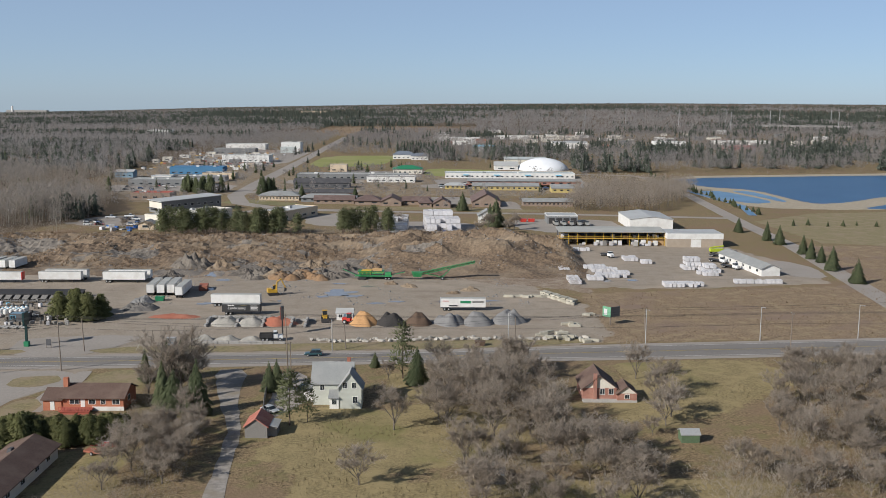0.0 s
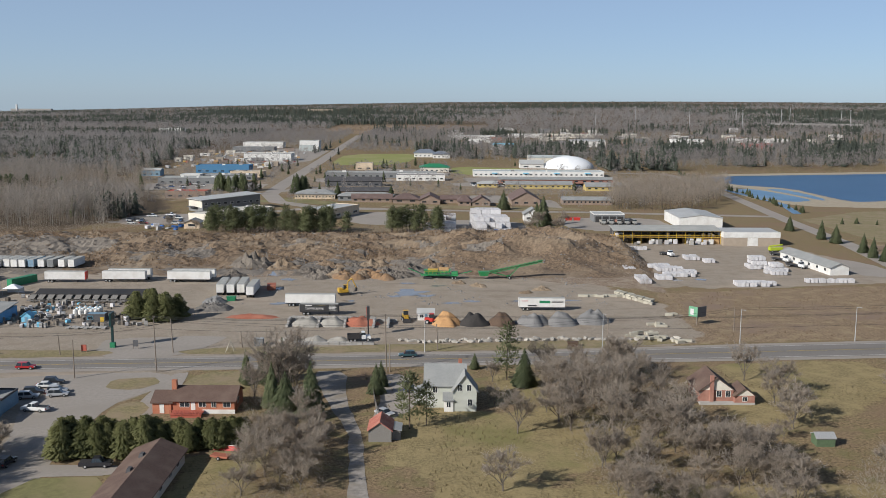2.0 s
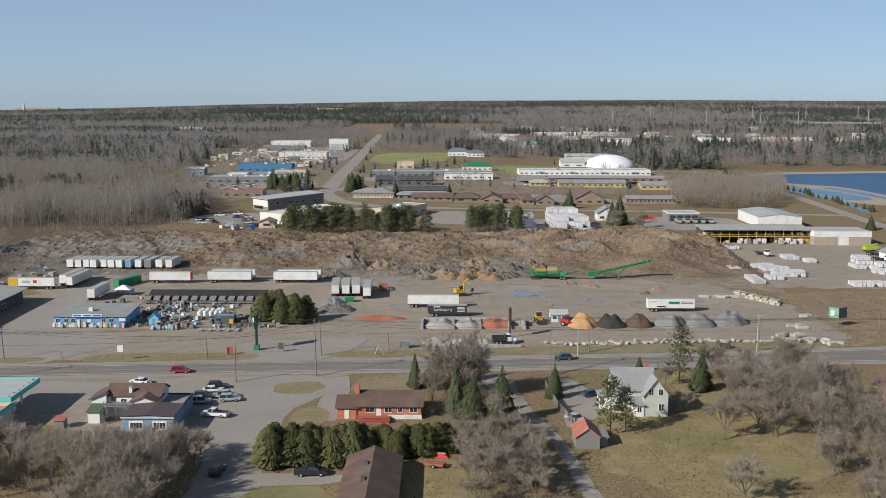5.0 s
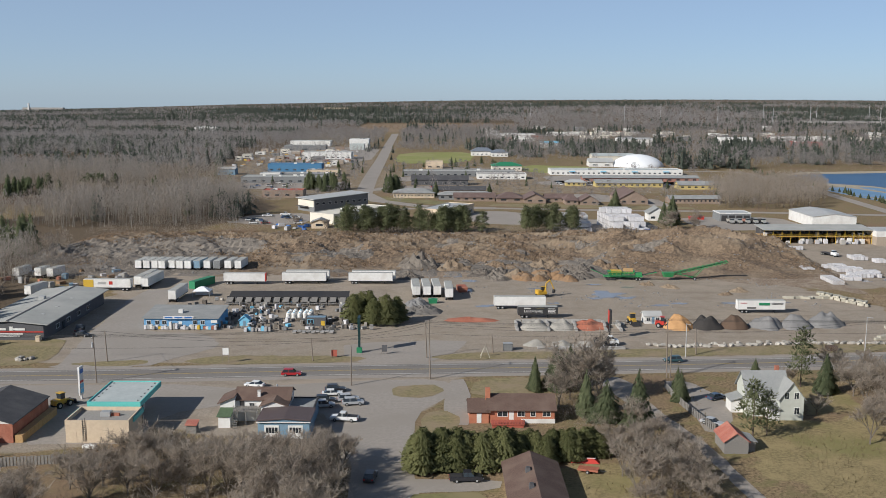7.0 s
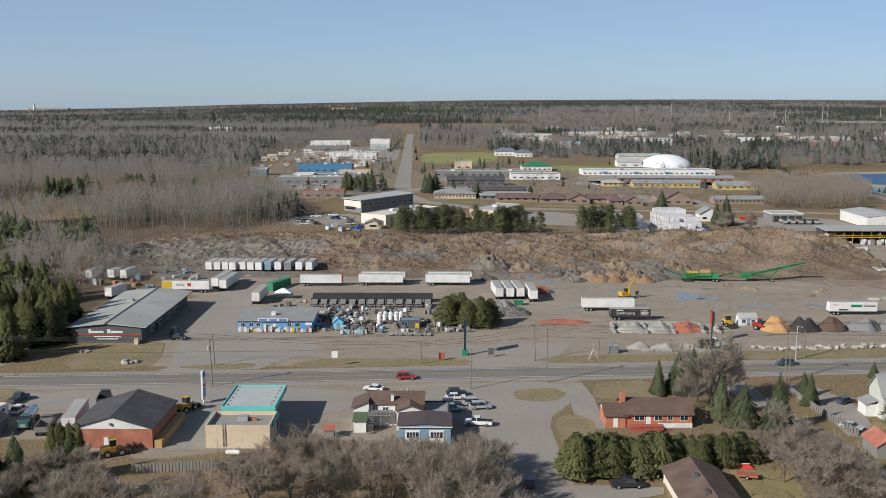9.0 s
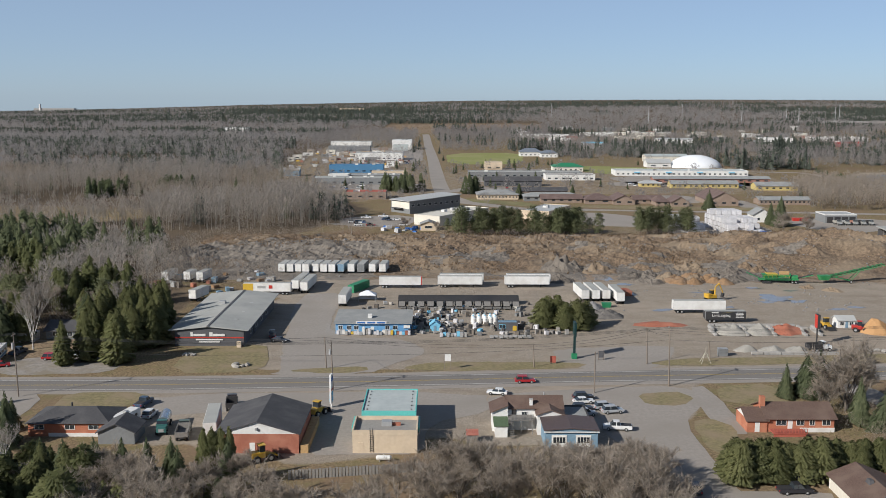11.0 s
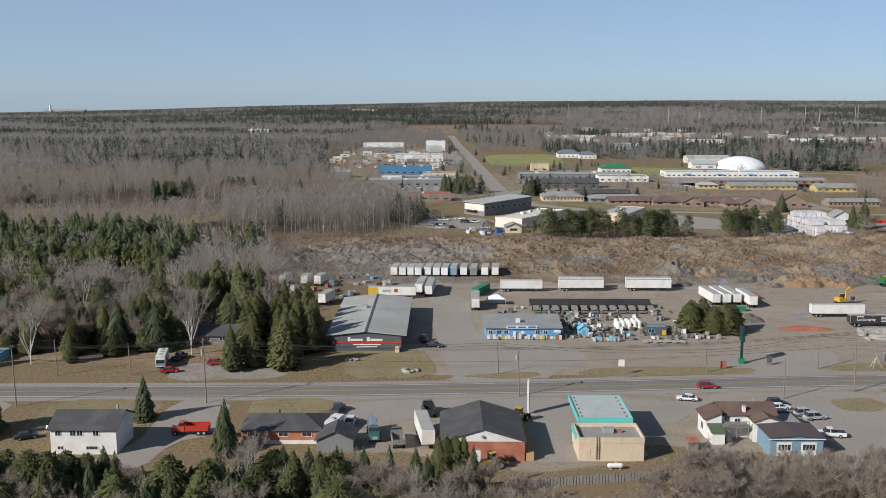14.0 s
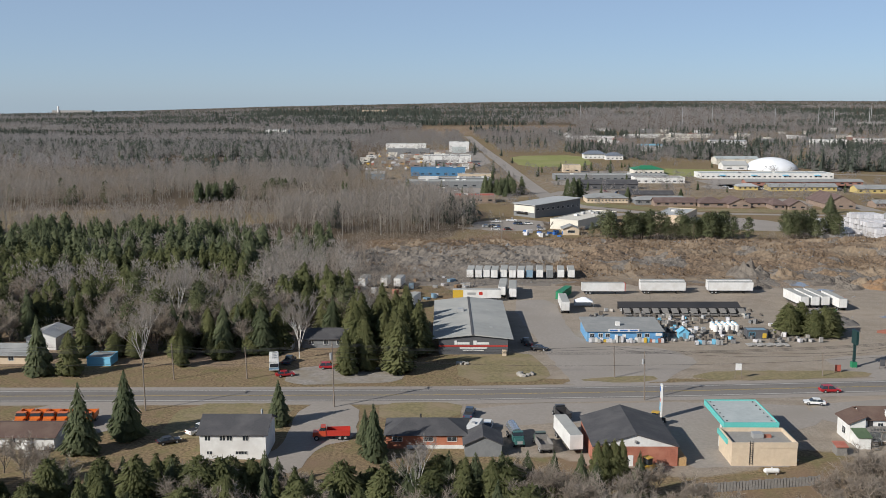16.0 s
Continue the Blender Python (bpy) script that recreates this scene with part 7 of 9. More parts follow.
hall(40, 70, 1320, 1340, 7.0, white_m, sky_tarp, "white hall with a blue roof", "x", 3)
hall(80, 130, 1330, 1350, 6.0, grey_wall, steel_grey, "grey works hall among estate trees", "flat", 3)
hall(156, 205, 1400, 1425, 9.0, white_m, roof_pale, "white works hall with rounded roof", "x", 3)
hall(-16, 62, 1640, 1670, 6.0, white_m, roof_pale, "long white depot among trees", "flat", 4)
hall(90, 150, 1720, 1745, 6.0, white_m, roof_pale, "white depot with loading doors", "flat", 5)
hall(168, 240, 1725, 1750, 6.0, cream_m, roof_pale, "cream depot with pale roof", "flat", 4)
hall(300, 345, 1400, 1420, 11.0, white_m, roof_pale, "white depot beyond the reservoir trees", "flat", 3)
hall(400, 440, 1390, 1410, 6.0, red_m, roof_pale, "red-fronted low depot by trees", "flat", 3)
hall(430, 520, 1560, 1585, 6.0, white_m, steel_grey, "long white depot by the interchange", "flat", 6)
hall(-540, -498, 1803, 1830, 11.0, white_m, roof_pale, "lone white hall in the forest", "flat", 3)
hall(-515, -425, 3600, 3640, 10.0, beige_m, roof_pale, "distant tan hall in the forest", "flat", 3)
for k in range(44):
    x, y = rnd.uniform(-20, 700), rnd.uniform(1420, 2050)
    w_ = rnd.uniform(8, 26)
    hall(x, x + w_, y, y + 14, rnd.uniform(3.5, 6.5), rnd.choice((white_m, white_m, cream_m, grey_wall, brick_d)), rnd.choice((roof_pale, steel_grey, shingle_g)), "small pale far building among trees", "flat", 2, "far_building")
for k in range(20):
    x, y = rnd.uniform(-310, -196), rnd.uniform(930, 1330)
    w_ = rnd.uniform(6, 14)
    hall(x, x + w_, y, y + 7, rnd.uniform(2.8, 4.5), rnd.choice((white_m, cream_m, grey_wall, tan_wall, brown_tan)), rnd.choice((roof_pale, steel_grey, shingle_b)), "small shed in the cluttered works yards", "flat", 1, "far_building")
for k in range(130):                    # stacked machinery, crates and rusty stock in the works yards
    x, y = rnd.uniform(-300, -186), rnd.choice((rnd.uniform(925, 1060), rnd.uniform(1105, 1235)))
    pallet(x, y, 0.05, rnd.uniform(2, 6), rnd.uniform(1.5, 3), rnd.uniform(1.0, 2.6), rnd.choice((white_m, wrap_m, brown_chips, mulch_r, galv_m, rubble_m, yellow_m, wood_tan)), "stock in the works yards", "weathered crates and rusty stock in a works yard", rnd.choice((0, 0, 90, 12)), "stock_crate")
# air-supported dome
h = thing("sports_dome", "large white air-supported sports dome", "dome", 99, 974, 0)
bm = bmesh.new()
bmesh.ops.create_uvsphere(bm, u_segments=48, v_segments=24, radius=1)
bmesh.ops.delete(bm, geom=[v for v in bm.verts if v.co.z < -0.01], context="VERTS")
for v in bm.verts:
    r_ = math.hypot(v.co.x, v.co.y)
    v.co = Vector((v.co.x * 26, v.co.y * 21, 11.8 * max(0.0, 1 - r_ ** 2.0) ** 0.62))
d_ = part("membrane", bm, fabric_m, h)
for p in d_.data.polygons:
    p.use_smooth = True
# interchange bridge and far masts
h = thing("highway_bridge", "pale concrete highway bridge far in the east", "bridge", 765, 2270, 0, -8)
part("deck", B(-40, 165, 0, 14, 5.0, 9.0), concrete_m, h)
for k in range(4):
    part("pier", B(-10 + 50 * k, -6 + 50 * k, 2, 12, 0, 5.0), concrete_m, h)
hz = float(far_rise(np.array(765.0), np.array(2270.0)))
h.location.z = hz
mast0 = thing("light_mast", "slender high-mast highway light", "mast", 330, 2300, 8, 0, "far highway masts")
part("shaft", R((0, 0, 0), (0, 0, 40), 0.9, 0.5, 6), pole_grey, mast0)
part("lamp_ring", R((0, 0, 39), (0, 0, 40), 1.8, 1.8, 8), pole_grey, mast0)
for x, y in ((560, 2350), (700, 2450), (760, 2300), (850, 2500), (900, 2250), (960, 2450), (1040, 2300), (480, 2600), (150, 2700), (640, 2200)):
    copy_thing(mast0, pose(x, y, float(far_rise(np.array(float(x)), np.array(float(y))))))
h = thing("smokestack", "distant grey smokestack and works on the horizon", "chimney", -2040, 4700, 0)
h.location.z = float(far_rise(np.array(-2040.0), np.array(4700.0)))
part("stack", R((0, 0, 0), (0, 0, 34), 5, 4, 10), white_m, h)
part("works", B(-30, 160, 0, 30, 0, 14), concrete_m, h)


def far_car(x, y, rz, colour):
    """A car far off, one small mesh with body, glass and tyres."""
    bm = prism(bmesh.new(), [(-2.2, 0.35), (2.2, 0.35), (2.2, 0.8), (1.1, 0.95), (-2.1, 0.95)], -0.9, 0.9)
    n0 = set(bm.faces)
    frustum(bm, (-1.8, 1.0, -0.85, 0.85, 0.95), (-1.4, 0.4, -0.7, 0.7, 1.55))
    n1 = set(bm.faces)
    for wx in (-1.35, 1.35):
        for s_ in (-0.8, 0.8):
            rod(bm, (wx, s_ - 0.12, 0.33), (wx, s_ + 0.12, 0.33), 0.33, 0.33, 8)
    for f in bm.faces:
        f.material_index = 0 if f in n0 else 1 if f in n1 else 2
    o = part("car", bm, paint("car_paint_" + "_".join(str(int(v * 100)) for v in colour), colour), None)
    o.data.materials.append(glass_m)
    o.data.materials.append(rubber_m)
    o.matrix_basis = pose(x, y, 0.06, 0, 0, rz)
    return tagged(o, "small parked car in an estate car park", "car", "cars in estate car parks")


rnd = random.Random(41)
LOTS_ = ((-196, -166, 524, 562), (-100, -66, 715, 760), (-10, 100, 762, 812), (-100, -30, 862, 900), (-250, -170, 730, 780), (-250, -180, 1010, 1060))
for k in range(96):
    x0_, x1_, y0_, y1_ = LOTS_[k % 6]
    far_car(rnd.uniform(x0_, x1_), y0_ + 12 * rnd.randrange(max(1, int((y1_ - y0_) / 12))), 90 * rnd.randrange(2), rnd.choice(((0.7, 0.7, 0.68), (0.03, 0.03, 0.035), (0.4, 0.41, 0.42), (0.35, 0.03, 0.03), (0.06, 0.1, 0.2), (0.7, 0.7, 0.68))))

# ---- poles, lines, vehicles ----
SOUTH_POLES = [(-282.2, 226.0, 13.8, True, False), (-241.5, 228.8, 14.6, True, True), (-172.2, 234.0, 11.4, True, True), (-94.9, 237.8, 14.2, True, False), (-38.7, 239.6, 14.4, True, False)]
NORTH_POLES = [(-282.6, 250.2, 9.0), (-265.0, 250.6, 8.0), (-175.8, 252.2, 8.0), (-124.6, 253.6, 6.0), (-96.0, 256.8, 9.2), (-78.8, 262.2, 4.6), (-26.2, 261.0, 7.0)]
for x, y, hg, a, d in SOUTH_POLES:
    utility_pole(x, y, hg, -0.3, a, d)
for x, y, hg in NORTH_POLES:
    utility_pole(x, y, hg, -0.35, False, label="short grey wooden service pole on the verge")
utility_pole(-113.0, 232.4, 9.5, 0.0, False)
utility_pole(-37.9, 239.4, 7.3, 0.0, False)
utility_pole(92.5, 254.0, 12.5, 0.2, True)
utility_pole(20.5, 268.0, 7.5, 0.0, False, label="short grey wooden service pole on the verge")
utility_pole(60.0, 284.0, 7.0, 0.0, False, label="short grey wooden service pole on the verge")
for k, (dy, dz) in enumerate(((-0.9, -0.3), (0.0, -0.3), (0.9, -0.3), (0.0, -3.2))):
    pts = [(-420, 222 + dy, 14 + dz)] + [(x - 0.3, y + dy, hg + dz) for x, y, hg, *_ in SOUTH_POLES] + [(92.5, 254.0 + dy, 12.5 + dz), (240, 270 + dy, 13 + dz)]
    wires(pts, 0.9, "black overhead power cable sagging between poles", 0.03)
pts = [(x - 0.35, y, hg - 0.2) for x, y, hg in ((-420, 246, 8.5), *[q for q in NORTH_POLES if q[2] > 5.5])] + [(20.5, 268, 7.3), (60, 284, 6.9), (180, 300, 8)]
wires(pts, 0.8, "black service cable along the north verge", 0.035)
wires([(x, y, z - 0.6) for x, y, z in pts], 0.9, "black service cable along the north verge", 0.03)
wires([(-172.5, 234, 11.0), (-176, 252.2, 7.8)], 0.4, "black service cable across the highway", 0.03)
wires([(-95.2, 237.8, 12.0), (-96.4, 256.8, 9.0)], 0.4, "black service cable across the highway", 0.03)
for x, y in ((18.2, 262.4), (57.1, 268.4), (90.5, 272.4), (119.8, 275.8), (-29.6, 258.3)):
    light_pole(x, y, 9.8 if x > -20 else 8.8)

WHITE, SILVER, DARK, NAVY, RED, TEAL = (0.72, 0.72, 0.70), (0.40, 0.41, 0.42), (0.03, 0.032, 0.036), (0.05, 0.08, 0.13), (0.38, 0.02, 0.025), (0.035, 0.085, 0.10)
for kind, col, lb, x, y, rz in (
        ("suv", DARK, "black SUV parked in the shop car park", -116.2, 227.6, 8), ("sedan", WHITE, "white car parked in the shop car park", -116.6, 224.6, 8),
        ("suv", DARK, "dark SUV parked in the shop car park", -117.6, 219.6, 8), ("suv", SILVER, "silver SUV parked in the shop car park", -112.6, 220.6, 10),
        ("suv", SILVER, "grey SUV parked in the shop car park", -111.4, 218.0, 10), ("suv", SILVER, "silver car parked beside the shop", -117.4, 216.2, 10),
        ("pickup", WHITE, "white pickup parked beside the shop", -112.2, 207.4, 172), ("suv", DARK, "black SUV standing on the side street", -104.6, 176.0, 84),
        ("pickup", DARK, "black pickup parked in the driveway", -88.0, 175.4, 4), ("pickup", DARK, "dark green pickup parked beside the house", -83.6, 180.6, 8),
        ("sedan", WHITE, "white car parked before the shop", -135.0, 231.0, 168), ("suv", TEAL, "teal SUV on the highway", -34.0, 253.4, 184), ("suv", RED, "red SUV on the highway", -128.0, 240.4, 2),
        ("sedan", NAVY, "dark blue car beside the pale house", -31.6, 222.6, 30), ("sedan", SILVER, "silver car under the tree by the shed", -37.2, 205.6, -40),
        ("pickup", NAVY, "dark blue pickup parked on gravel", -211.9, 222.8, 80), ("suv", WHITE, "white SUV parked on gravel", -208.3, 215.0, 82),
        ("sedan", RED, "small red car beside the motorhome", -256.2, 253.0, 20), ("pickup", NAVY, "blue pickup behind the motorhome", -257.2, 265.6, 78),
        ("suv", RED, "red SUV parked before the wood", -246.4, 260.0, 6), ("sedan", SILVER, "silver car parked before the wood", -240.8, 262.8, -20),
        ("pickup", DARK, "dark pickup parked beside the sales hall", -194.6, 284.8, 100), ("sedan", DARK, "black car parked beside the sales hall", -191.6, 278.6, -20),
        ("sedan", DARK, "dark car in the shaded yard", -271.5, 205.6, 30), ("pickup", WHITE, "white pickup beside the white house", -267.0, 212.0, 50),
        ("pickup", WHITE, "white pickup in the office car park", -189.0, 556.0, 0), ("pickup", WHITE, "white pickup in the office car park", -180.0, 562.0, 0), ("sedan", DARK, "dark car on the office access road", -158.0, 552.0, 20)):
    car(kind, col, lb, x, y, rz)
c = thing("motorhome", "white and blue motorhome parked before the wood", "motorhome", -260.2, 260.6, 0.05, 100)
part("body", B(-4.6, 4.4, -1.2, 1.2, 0.5, 3.1, 0.1), white_m, c)
part("stripe", B(-4.62, 4.42, -1.22, 1.22, 0.8, 1.3), blue_grey, c)
part("windscreen", B(-4.66, -4.58, -1.0, 1.0, 1.4, 2.3), glass_m, c)
for k in range(3):
    part("roof_unit", B(-2.6 + 2.4 * k, -1.7 + 2.4 * k, -0.4, 0.4, 3.1, 3.4, 0.04), galv_m, c)
    part("side_window", B(-2.8 + 2.4 * k, -1.6 + 2.4 * k, -1.24, 1.24, 1.6, 2.2), glass_m, c)
wheels(c, (-2.8, 2.6), 1.05, 0.42, 0.3)
c = thing("travel_trailer", "white travel trailer parked beside the bungalow", "trailer", -211.4, 209.2, 0.05, 75)
part("body", B(-3.6, 3.6, -1.2, 1.2, 0.5, 2.9, 0.12), white_m, c)
part("roof_unit", B(-0.5, 0.5, -0.4, 0.4, 2.9, 3.2, 0.04), galv_m, c)
for k in range(3):
    part("side_window", B(-2.6 + 2.0 * k, -1.7 + 2.0 * k, -1.23, 1.23, 1.6, 2.2), glass_m, c)
wheels(c, (-0.6, 0.5), 1.05, 0.36, 0.25)
box_truck("polished tank truck standing on gravel", -203.2, 207.4, -82, (0.05, 0.14, 0.13), 8.0, "tank", "tank_truck")
trailer(12.5, "white box trailer with a tan stripe beside the workshop", -193.0, 205.6, -82, white_m)
box_truck("grey-green dump trailer with open bed", -198.2, 203.2, 98, (0.10, 0.13, 0.10), 7.0, "dump", bed_m=wood_grey)
box_truck("dark dump truck behind the workshop", -192.4, 221.0, 100, (0.06, 0.06, 0.06), 6.0, "dump")
box_truck("orange-red service truck with white tanks", -239.6, 208.4, 184, (0.50, 0.07, 0.03), 7.0, "dump", "service_truck", red_m)
for k, x in enumerate((-305.2, -302.2, -299.4, -296.6, -291.6)):
    box_truck("orange plough truck parked in a row", x, 218.0, -86, (0.66, 0.17, 0.03), 6.0, "dump", bed_m=orange_m)
wheel_loader("yellow backhoe loader behind the workshop", -180.2, 190.2, 30, excav_y)
wheel_loader("yellow wheel loader beside the workshop", -173.4, 216.4, 60, excav_y)
c = thing("utility_trailer", "small red utility trailer on the back lawn", "trailer", -66.2, 179.6, 0.05, -18)
part("bed", B(-1.8, 1.8, -0.9, 0.9, 0.45, 0.8), mulch_r, c)
part("tow_bar", R((1.8, 0, 0.5), (3.2, 0, 0.5), 0.06), dark_metal, c)
wheels(c, (0,), 0.95, 0.34)
c = thing("rowing_boat", "upturned red and white boat on the lawn", "boat", -66.0, 184.6, 0.05, -8)
part("hull", frustum(bmesh.new(), (-2.6, 2.6, -0.8, 0.8, 0.0), (-2.0, 1.6, -0.4, 0.4, 0.7)), red_m, c)
part("keel", B(-2.2, 1.8, -0.06, 0.06, 0.7, 0.8), white_m, c)
c = thing("snow_fence", "orange plastic mesh fence behind the hedge", "fence", 0, 0)
part("mesh", prism(bmesh.new(), [(-74.5, 188.0), (-64.0, 187.0), (-64.0, 187.06), (-74.5, 188.06)], 0.1, 1.0, "z"), orange_m, c)
for k in range(6):
    part("stake", R((-74.5 + 2.1 * k, 188.0 - 0.2 * k, 0), (-74.5 + 2.1 * k, 188.0 - 0.2 * k, 1.2), 0.04), wood_grey, c)
h = thing("board_fence", "dark weathered board fence along the yard", "fence")
for k in range(36):
    f = k / 35
    part("board", B(-41.0 + 3.2 * f * f, -40.94 + 3.2 * f * f, 231 - 30 * f, 231.8 - 30 * f, 0, 1.6), wood_grey, h)
# houses in and before the western wood
h = thing("house", "dark low house half hidden in the wood", "house")
gable_block(h, -256, -244, 281.0, 290.0, 2.6, 4.4, grey_wall, shingle_k, "x", 0.6)
for wx in (-253.5, -249.5, -246):
    window(h, wx, 281.0, 1.0, 1.3, 1.1)
h = thing("shed", "small white boxy shed by the birch", "shed")
flat_block(h, -262.4, -258.2, 278.4, 282.0, 2.2, white_m, roof_pale, 0.1)
h = thing("garage", "white metal garage with a big door", "garage")
gable_block(h, -330.0, -322.0, 278.0, 290.0, 3.4, 4.8, white_m, roof_pale, "y", 0.3)
door(h, -326.4, 278.0, 0, 3.2, 2.8, panels=4)
h = thing("house", "grey-roofed bungalow at the wood's edge", "house")
gable_block(h, -340, -324.0, 264.0, 272.0, 2.5, 4.4, beige_m, shingle_g, "x", 0.6)
for wx in (-336, -332, -328):
    window(h, wx, 264.0, 0.9, 1.3, 1.1)
h = thing("shed", "small white garden shed in the wood", "shed")
gable_block(h, -319.6, -316.6, 289.8, 293.0, 2.1, 3.1, white_m, roof_pale, "y", 0.2)
h = thing("garage", "light blue low garage beside the drive", "garage")
flat_block(h, -308.0, -302.0, 262.2, 268.0, 2.2, sky_tarp, shingle_g, 0.1)

# ---- plants ----
def tri_mesh(name, tris, material):
    """A mesh of loose triangles from an array (n, 3, 3)."""
    tris = np.asarray(tris, np.float32)
    n = len(tris)
    me = bpy.data.meshes.new(name)
    me.vertices.add(3 * n)
    me.vertices.foreach_set("co", tris.reshape(-1))
    me.loops.add(3 * n)
    me.loops.foreach_set("vertex_index", np.arange(3 * n, dtype=np.int32))
    me.polygons.add(n)
    me.polygons.foreach_set("loop_start", np.arange(0, 3 * n, 3, dtype=np.int32))
    me.update(calc_edges=True)
    me.materials.append(material)
    return me


def soften(tris, lift=0.3, mid=0.4):
    """Winding and normals of a crown's sprays, both turned outwards from its stem."""
    tris = np.asarray(tris, np.float64)
    c = tris.mean(1)
    ax = c * np.array([0.0, 0.0, 1.0])
    ax[:, 2] = ax[:, 2] * (1 - mid) + mid * 0.4 * tris[..., 2].max()
    n = c - ax
    n /= np.linalg.norm(n, axis=1, keepdims=True) + 1e-9
    n[:, 2] += lift
    n /= np.linalg.norm(n, axis=1, keepdims=True)
    g = np.cross(tris[:, 1] - tris[:, 0], tris[:, 2] - tris[:, 0])
    g /= np.linalg.norm(g, axis=1, keepdims=True) + 1e-9
    flip = (g * n).sum(1) < 0
    tris[flip] = tris[flip][:, ::-1]
    g[flip] *= -1
    n = n * 0.7 + g * 0.3
    return tris, n / np.linalg.norm(n, axis=1, keepdims=True)


def crown_mesh(tris, material, lift=0.3):
    tris, n = soften(tris, lift)
    me = tri_mesh("crown", tris, material)
    me.normals_split_custom_set(np.repeat(n, 3, axis=0).tolist())
    return me


def spike(p, d, ln, w, rng):
    """A thin triangle from p along d."""
    d = d / (np.linalg.norm(d) + 1e-9)
    s = np.cross(d, rng.normal(size=3))
    s = s / (np.linalg.norm(s) + 1e-9) * w / 2
    return (p - s, p + s, p + d * ln)


def bare_near(seed, hgt, spread, trunk_f=0.20, twig=0.057):
    """Trunk and limbs as rods, fine twigs as slender triangles; the crown is broad and rounded."""
    rng = np.random.default_rng(seed)
    bm = bmesh.new()
    tw = []
    def grow(p, d, ln, r, depth):
        q = p + d * ln
        if depth < 3:
            rod(bm, p, q, r, r * 0.62, 5 if depth < 2 else 3)
        else:
            tw.append(spike(p, d, ln * 1.2, r * 2.2, rng))
            for k in range(20):
                f = rng.uniform(0.1, 1.0)
                e = d * 0.6 + rng.normal(size=3) * 0.75 + np.array([0, 0, 0.3])
                tw.append(spike(p + d * ln * f, e, rng.uniform(0.5, 1.35) * hgt / 10, twig * rng.uniform(0.8, 1.7), rng))
            return
        n = (6, 4, 4)[depth]
        for k in range(n):
            a = 2 * math.pi * (k + rng.uniform(-0.3, 0.3)) / n
            side = np.array([math.cos(a), math.sin(a), 0.0])
            t = rng.uniform(0.45, 0.95) if depth else rng.uniform(0.25, 0.75)
            out = (0.95, 0.8, 0.85)[depth] * spread
            e = d * (1.0 if depth else 1.05) + side * out * rng.uniform(0.35, 1.0) + np.array([0, 0, 0.3])
            if depth:
                e = e + rng.normal(size=3) * 0.25
            e = e / np.linalg.norm(e)
            st = p + d * ln * (rng.uniform(0.55, 1.0) if depth else 0.35 + 0.65 * (k / n))
            grow(st, e, ln * ((1.45, 0.72, 0.62)[depth]) * rng.uniform(0.75, 1.15), r * 0.5, depth + 1)
    grow(np.array([0.0, 0, -0.2]), np.array([0.02, 0.01, 1.0]), hgt * trunk_f * 1.25, hgt * 0.014, 0)
    me = bpy.data.meshes.new("trunk")
    bm.to_mesh(me)
    bm.free()
    return me, np.array(tw)


def cedar_tris(seed, hgt, rad, n, size, top=0.9, low=0.02):
    """Dense upright sprays over an ovoid crown."""
    rng = np.random.default_rng(seed)
    out = []
    for k in range(n):
        f = rng.random() ** 0.9
        prof = min(1.0, 0.35 + 4 * f) * (1 - f) ** (0.45 if top < 0.95 else 0.7)
        a = rng.uniform(0, 2 * math.pi)
        lump = 1 + 0.22 * math.sin(3 * a + seed + 5 * f) + 0.15 * math.sin(7 * a + 11 * f)
        r = rad * prof * lump * math.sqrt(rng.uniform(0.45, 1.0))
        p = np.array([math.cos(a) * r, math.sin(a) * r, hgt * (low + (1 - low) * f)])
        if k % 4 == 0:                  # sprays lying against the crown's inner body
            p = p * np.array([0.8, 0.8, 0.98])
            e = np.array([-math.sin(a), math.cos(a), 0.0]) * rng.choice((-1, 1)) + np.array([0, 0, rng.uniform(-0.4, 1.0)])
            e /= np.linalg.norm(e)
            s = np.cross(e, np.array([math.cos(a), math.sin(a), 0.35])) * size * 0.8
            out.append((p - s, p + s, p + e * size * 2.0))
            continue
        e = np.array([math.cos(a), math.sin(a), 0.9]) + rng.normal(size=3) * 0.5
        out.append(spike(p, e, size * rng.uniform(0.8, 1.6), size * rng.uniform(0.6, 1.1), rng))
    return np.array(out)


def pine_tris(seed, hgt, rad):
    """Loose tufted pads at the ends of uneven boughs, open between."""
    rng = np.random.default_rng(seed)
    out = []
    for k in range(24):
        f = 0.22 + 0.78 * (k + rng.random()) / 24
        a = k * 2.4 + rng.uniform(-0.6, 0.6)
        r = rad * (1 - max(0.0, f - 0.45) / 0.6) ** 0.8 * rng.uniform(0.35, 1.05)
        c = np.array([math.cos(a) * r, math.sin(a) * r, hgt * f])
        size = rad * rng.uniform(0.26, 0.42)
        out.append(spike(np.array([0, 0, hgt * f - 0.6]), c - [0, 0, hgt * f - 0.6], r, 0.12, rng))
        for j in range(40):
            o = rng.normal(size=3) * size * np.array([0.62, 0.62, 0.34])
            out.append(spike(c + o, o + np.array([0, 0, 0.7]), rng.uniform(0.5, 1.1), rng.uniform(0.25, 0.5), rng))
    return np.array(out)


def trunk_mesh(hgt, r, bark):
    bm = R((0, 0, -0.3), (0, 0, hgt), r, r * 0.25, 6)
    me = bpy.data.meshes.new("trunk")
    bm.to_mesh(me)
    bm.free()
    me.materials.append(bark)
    return me


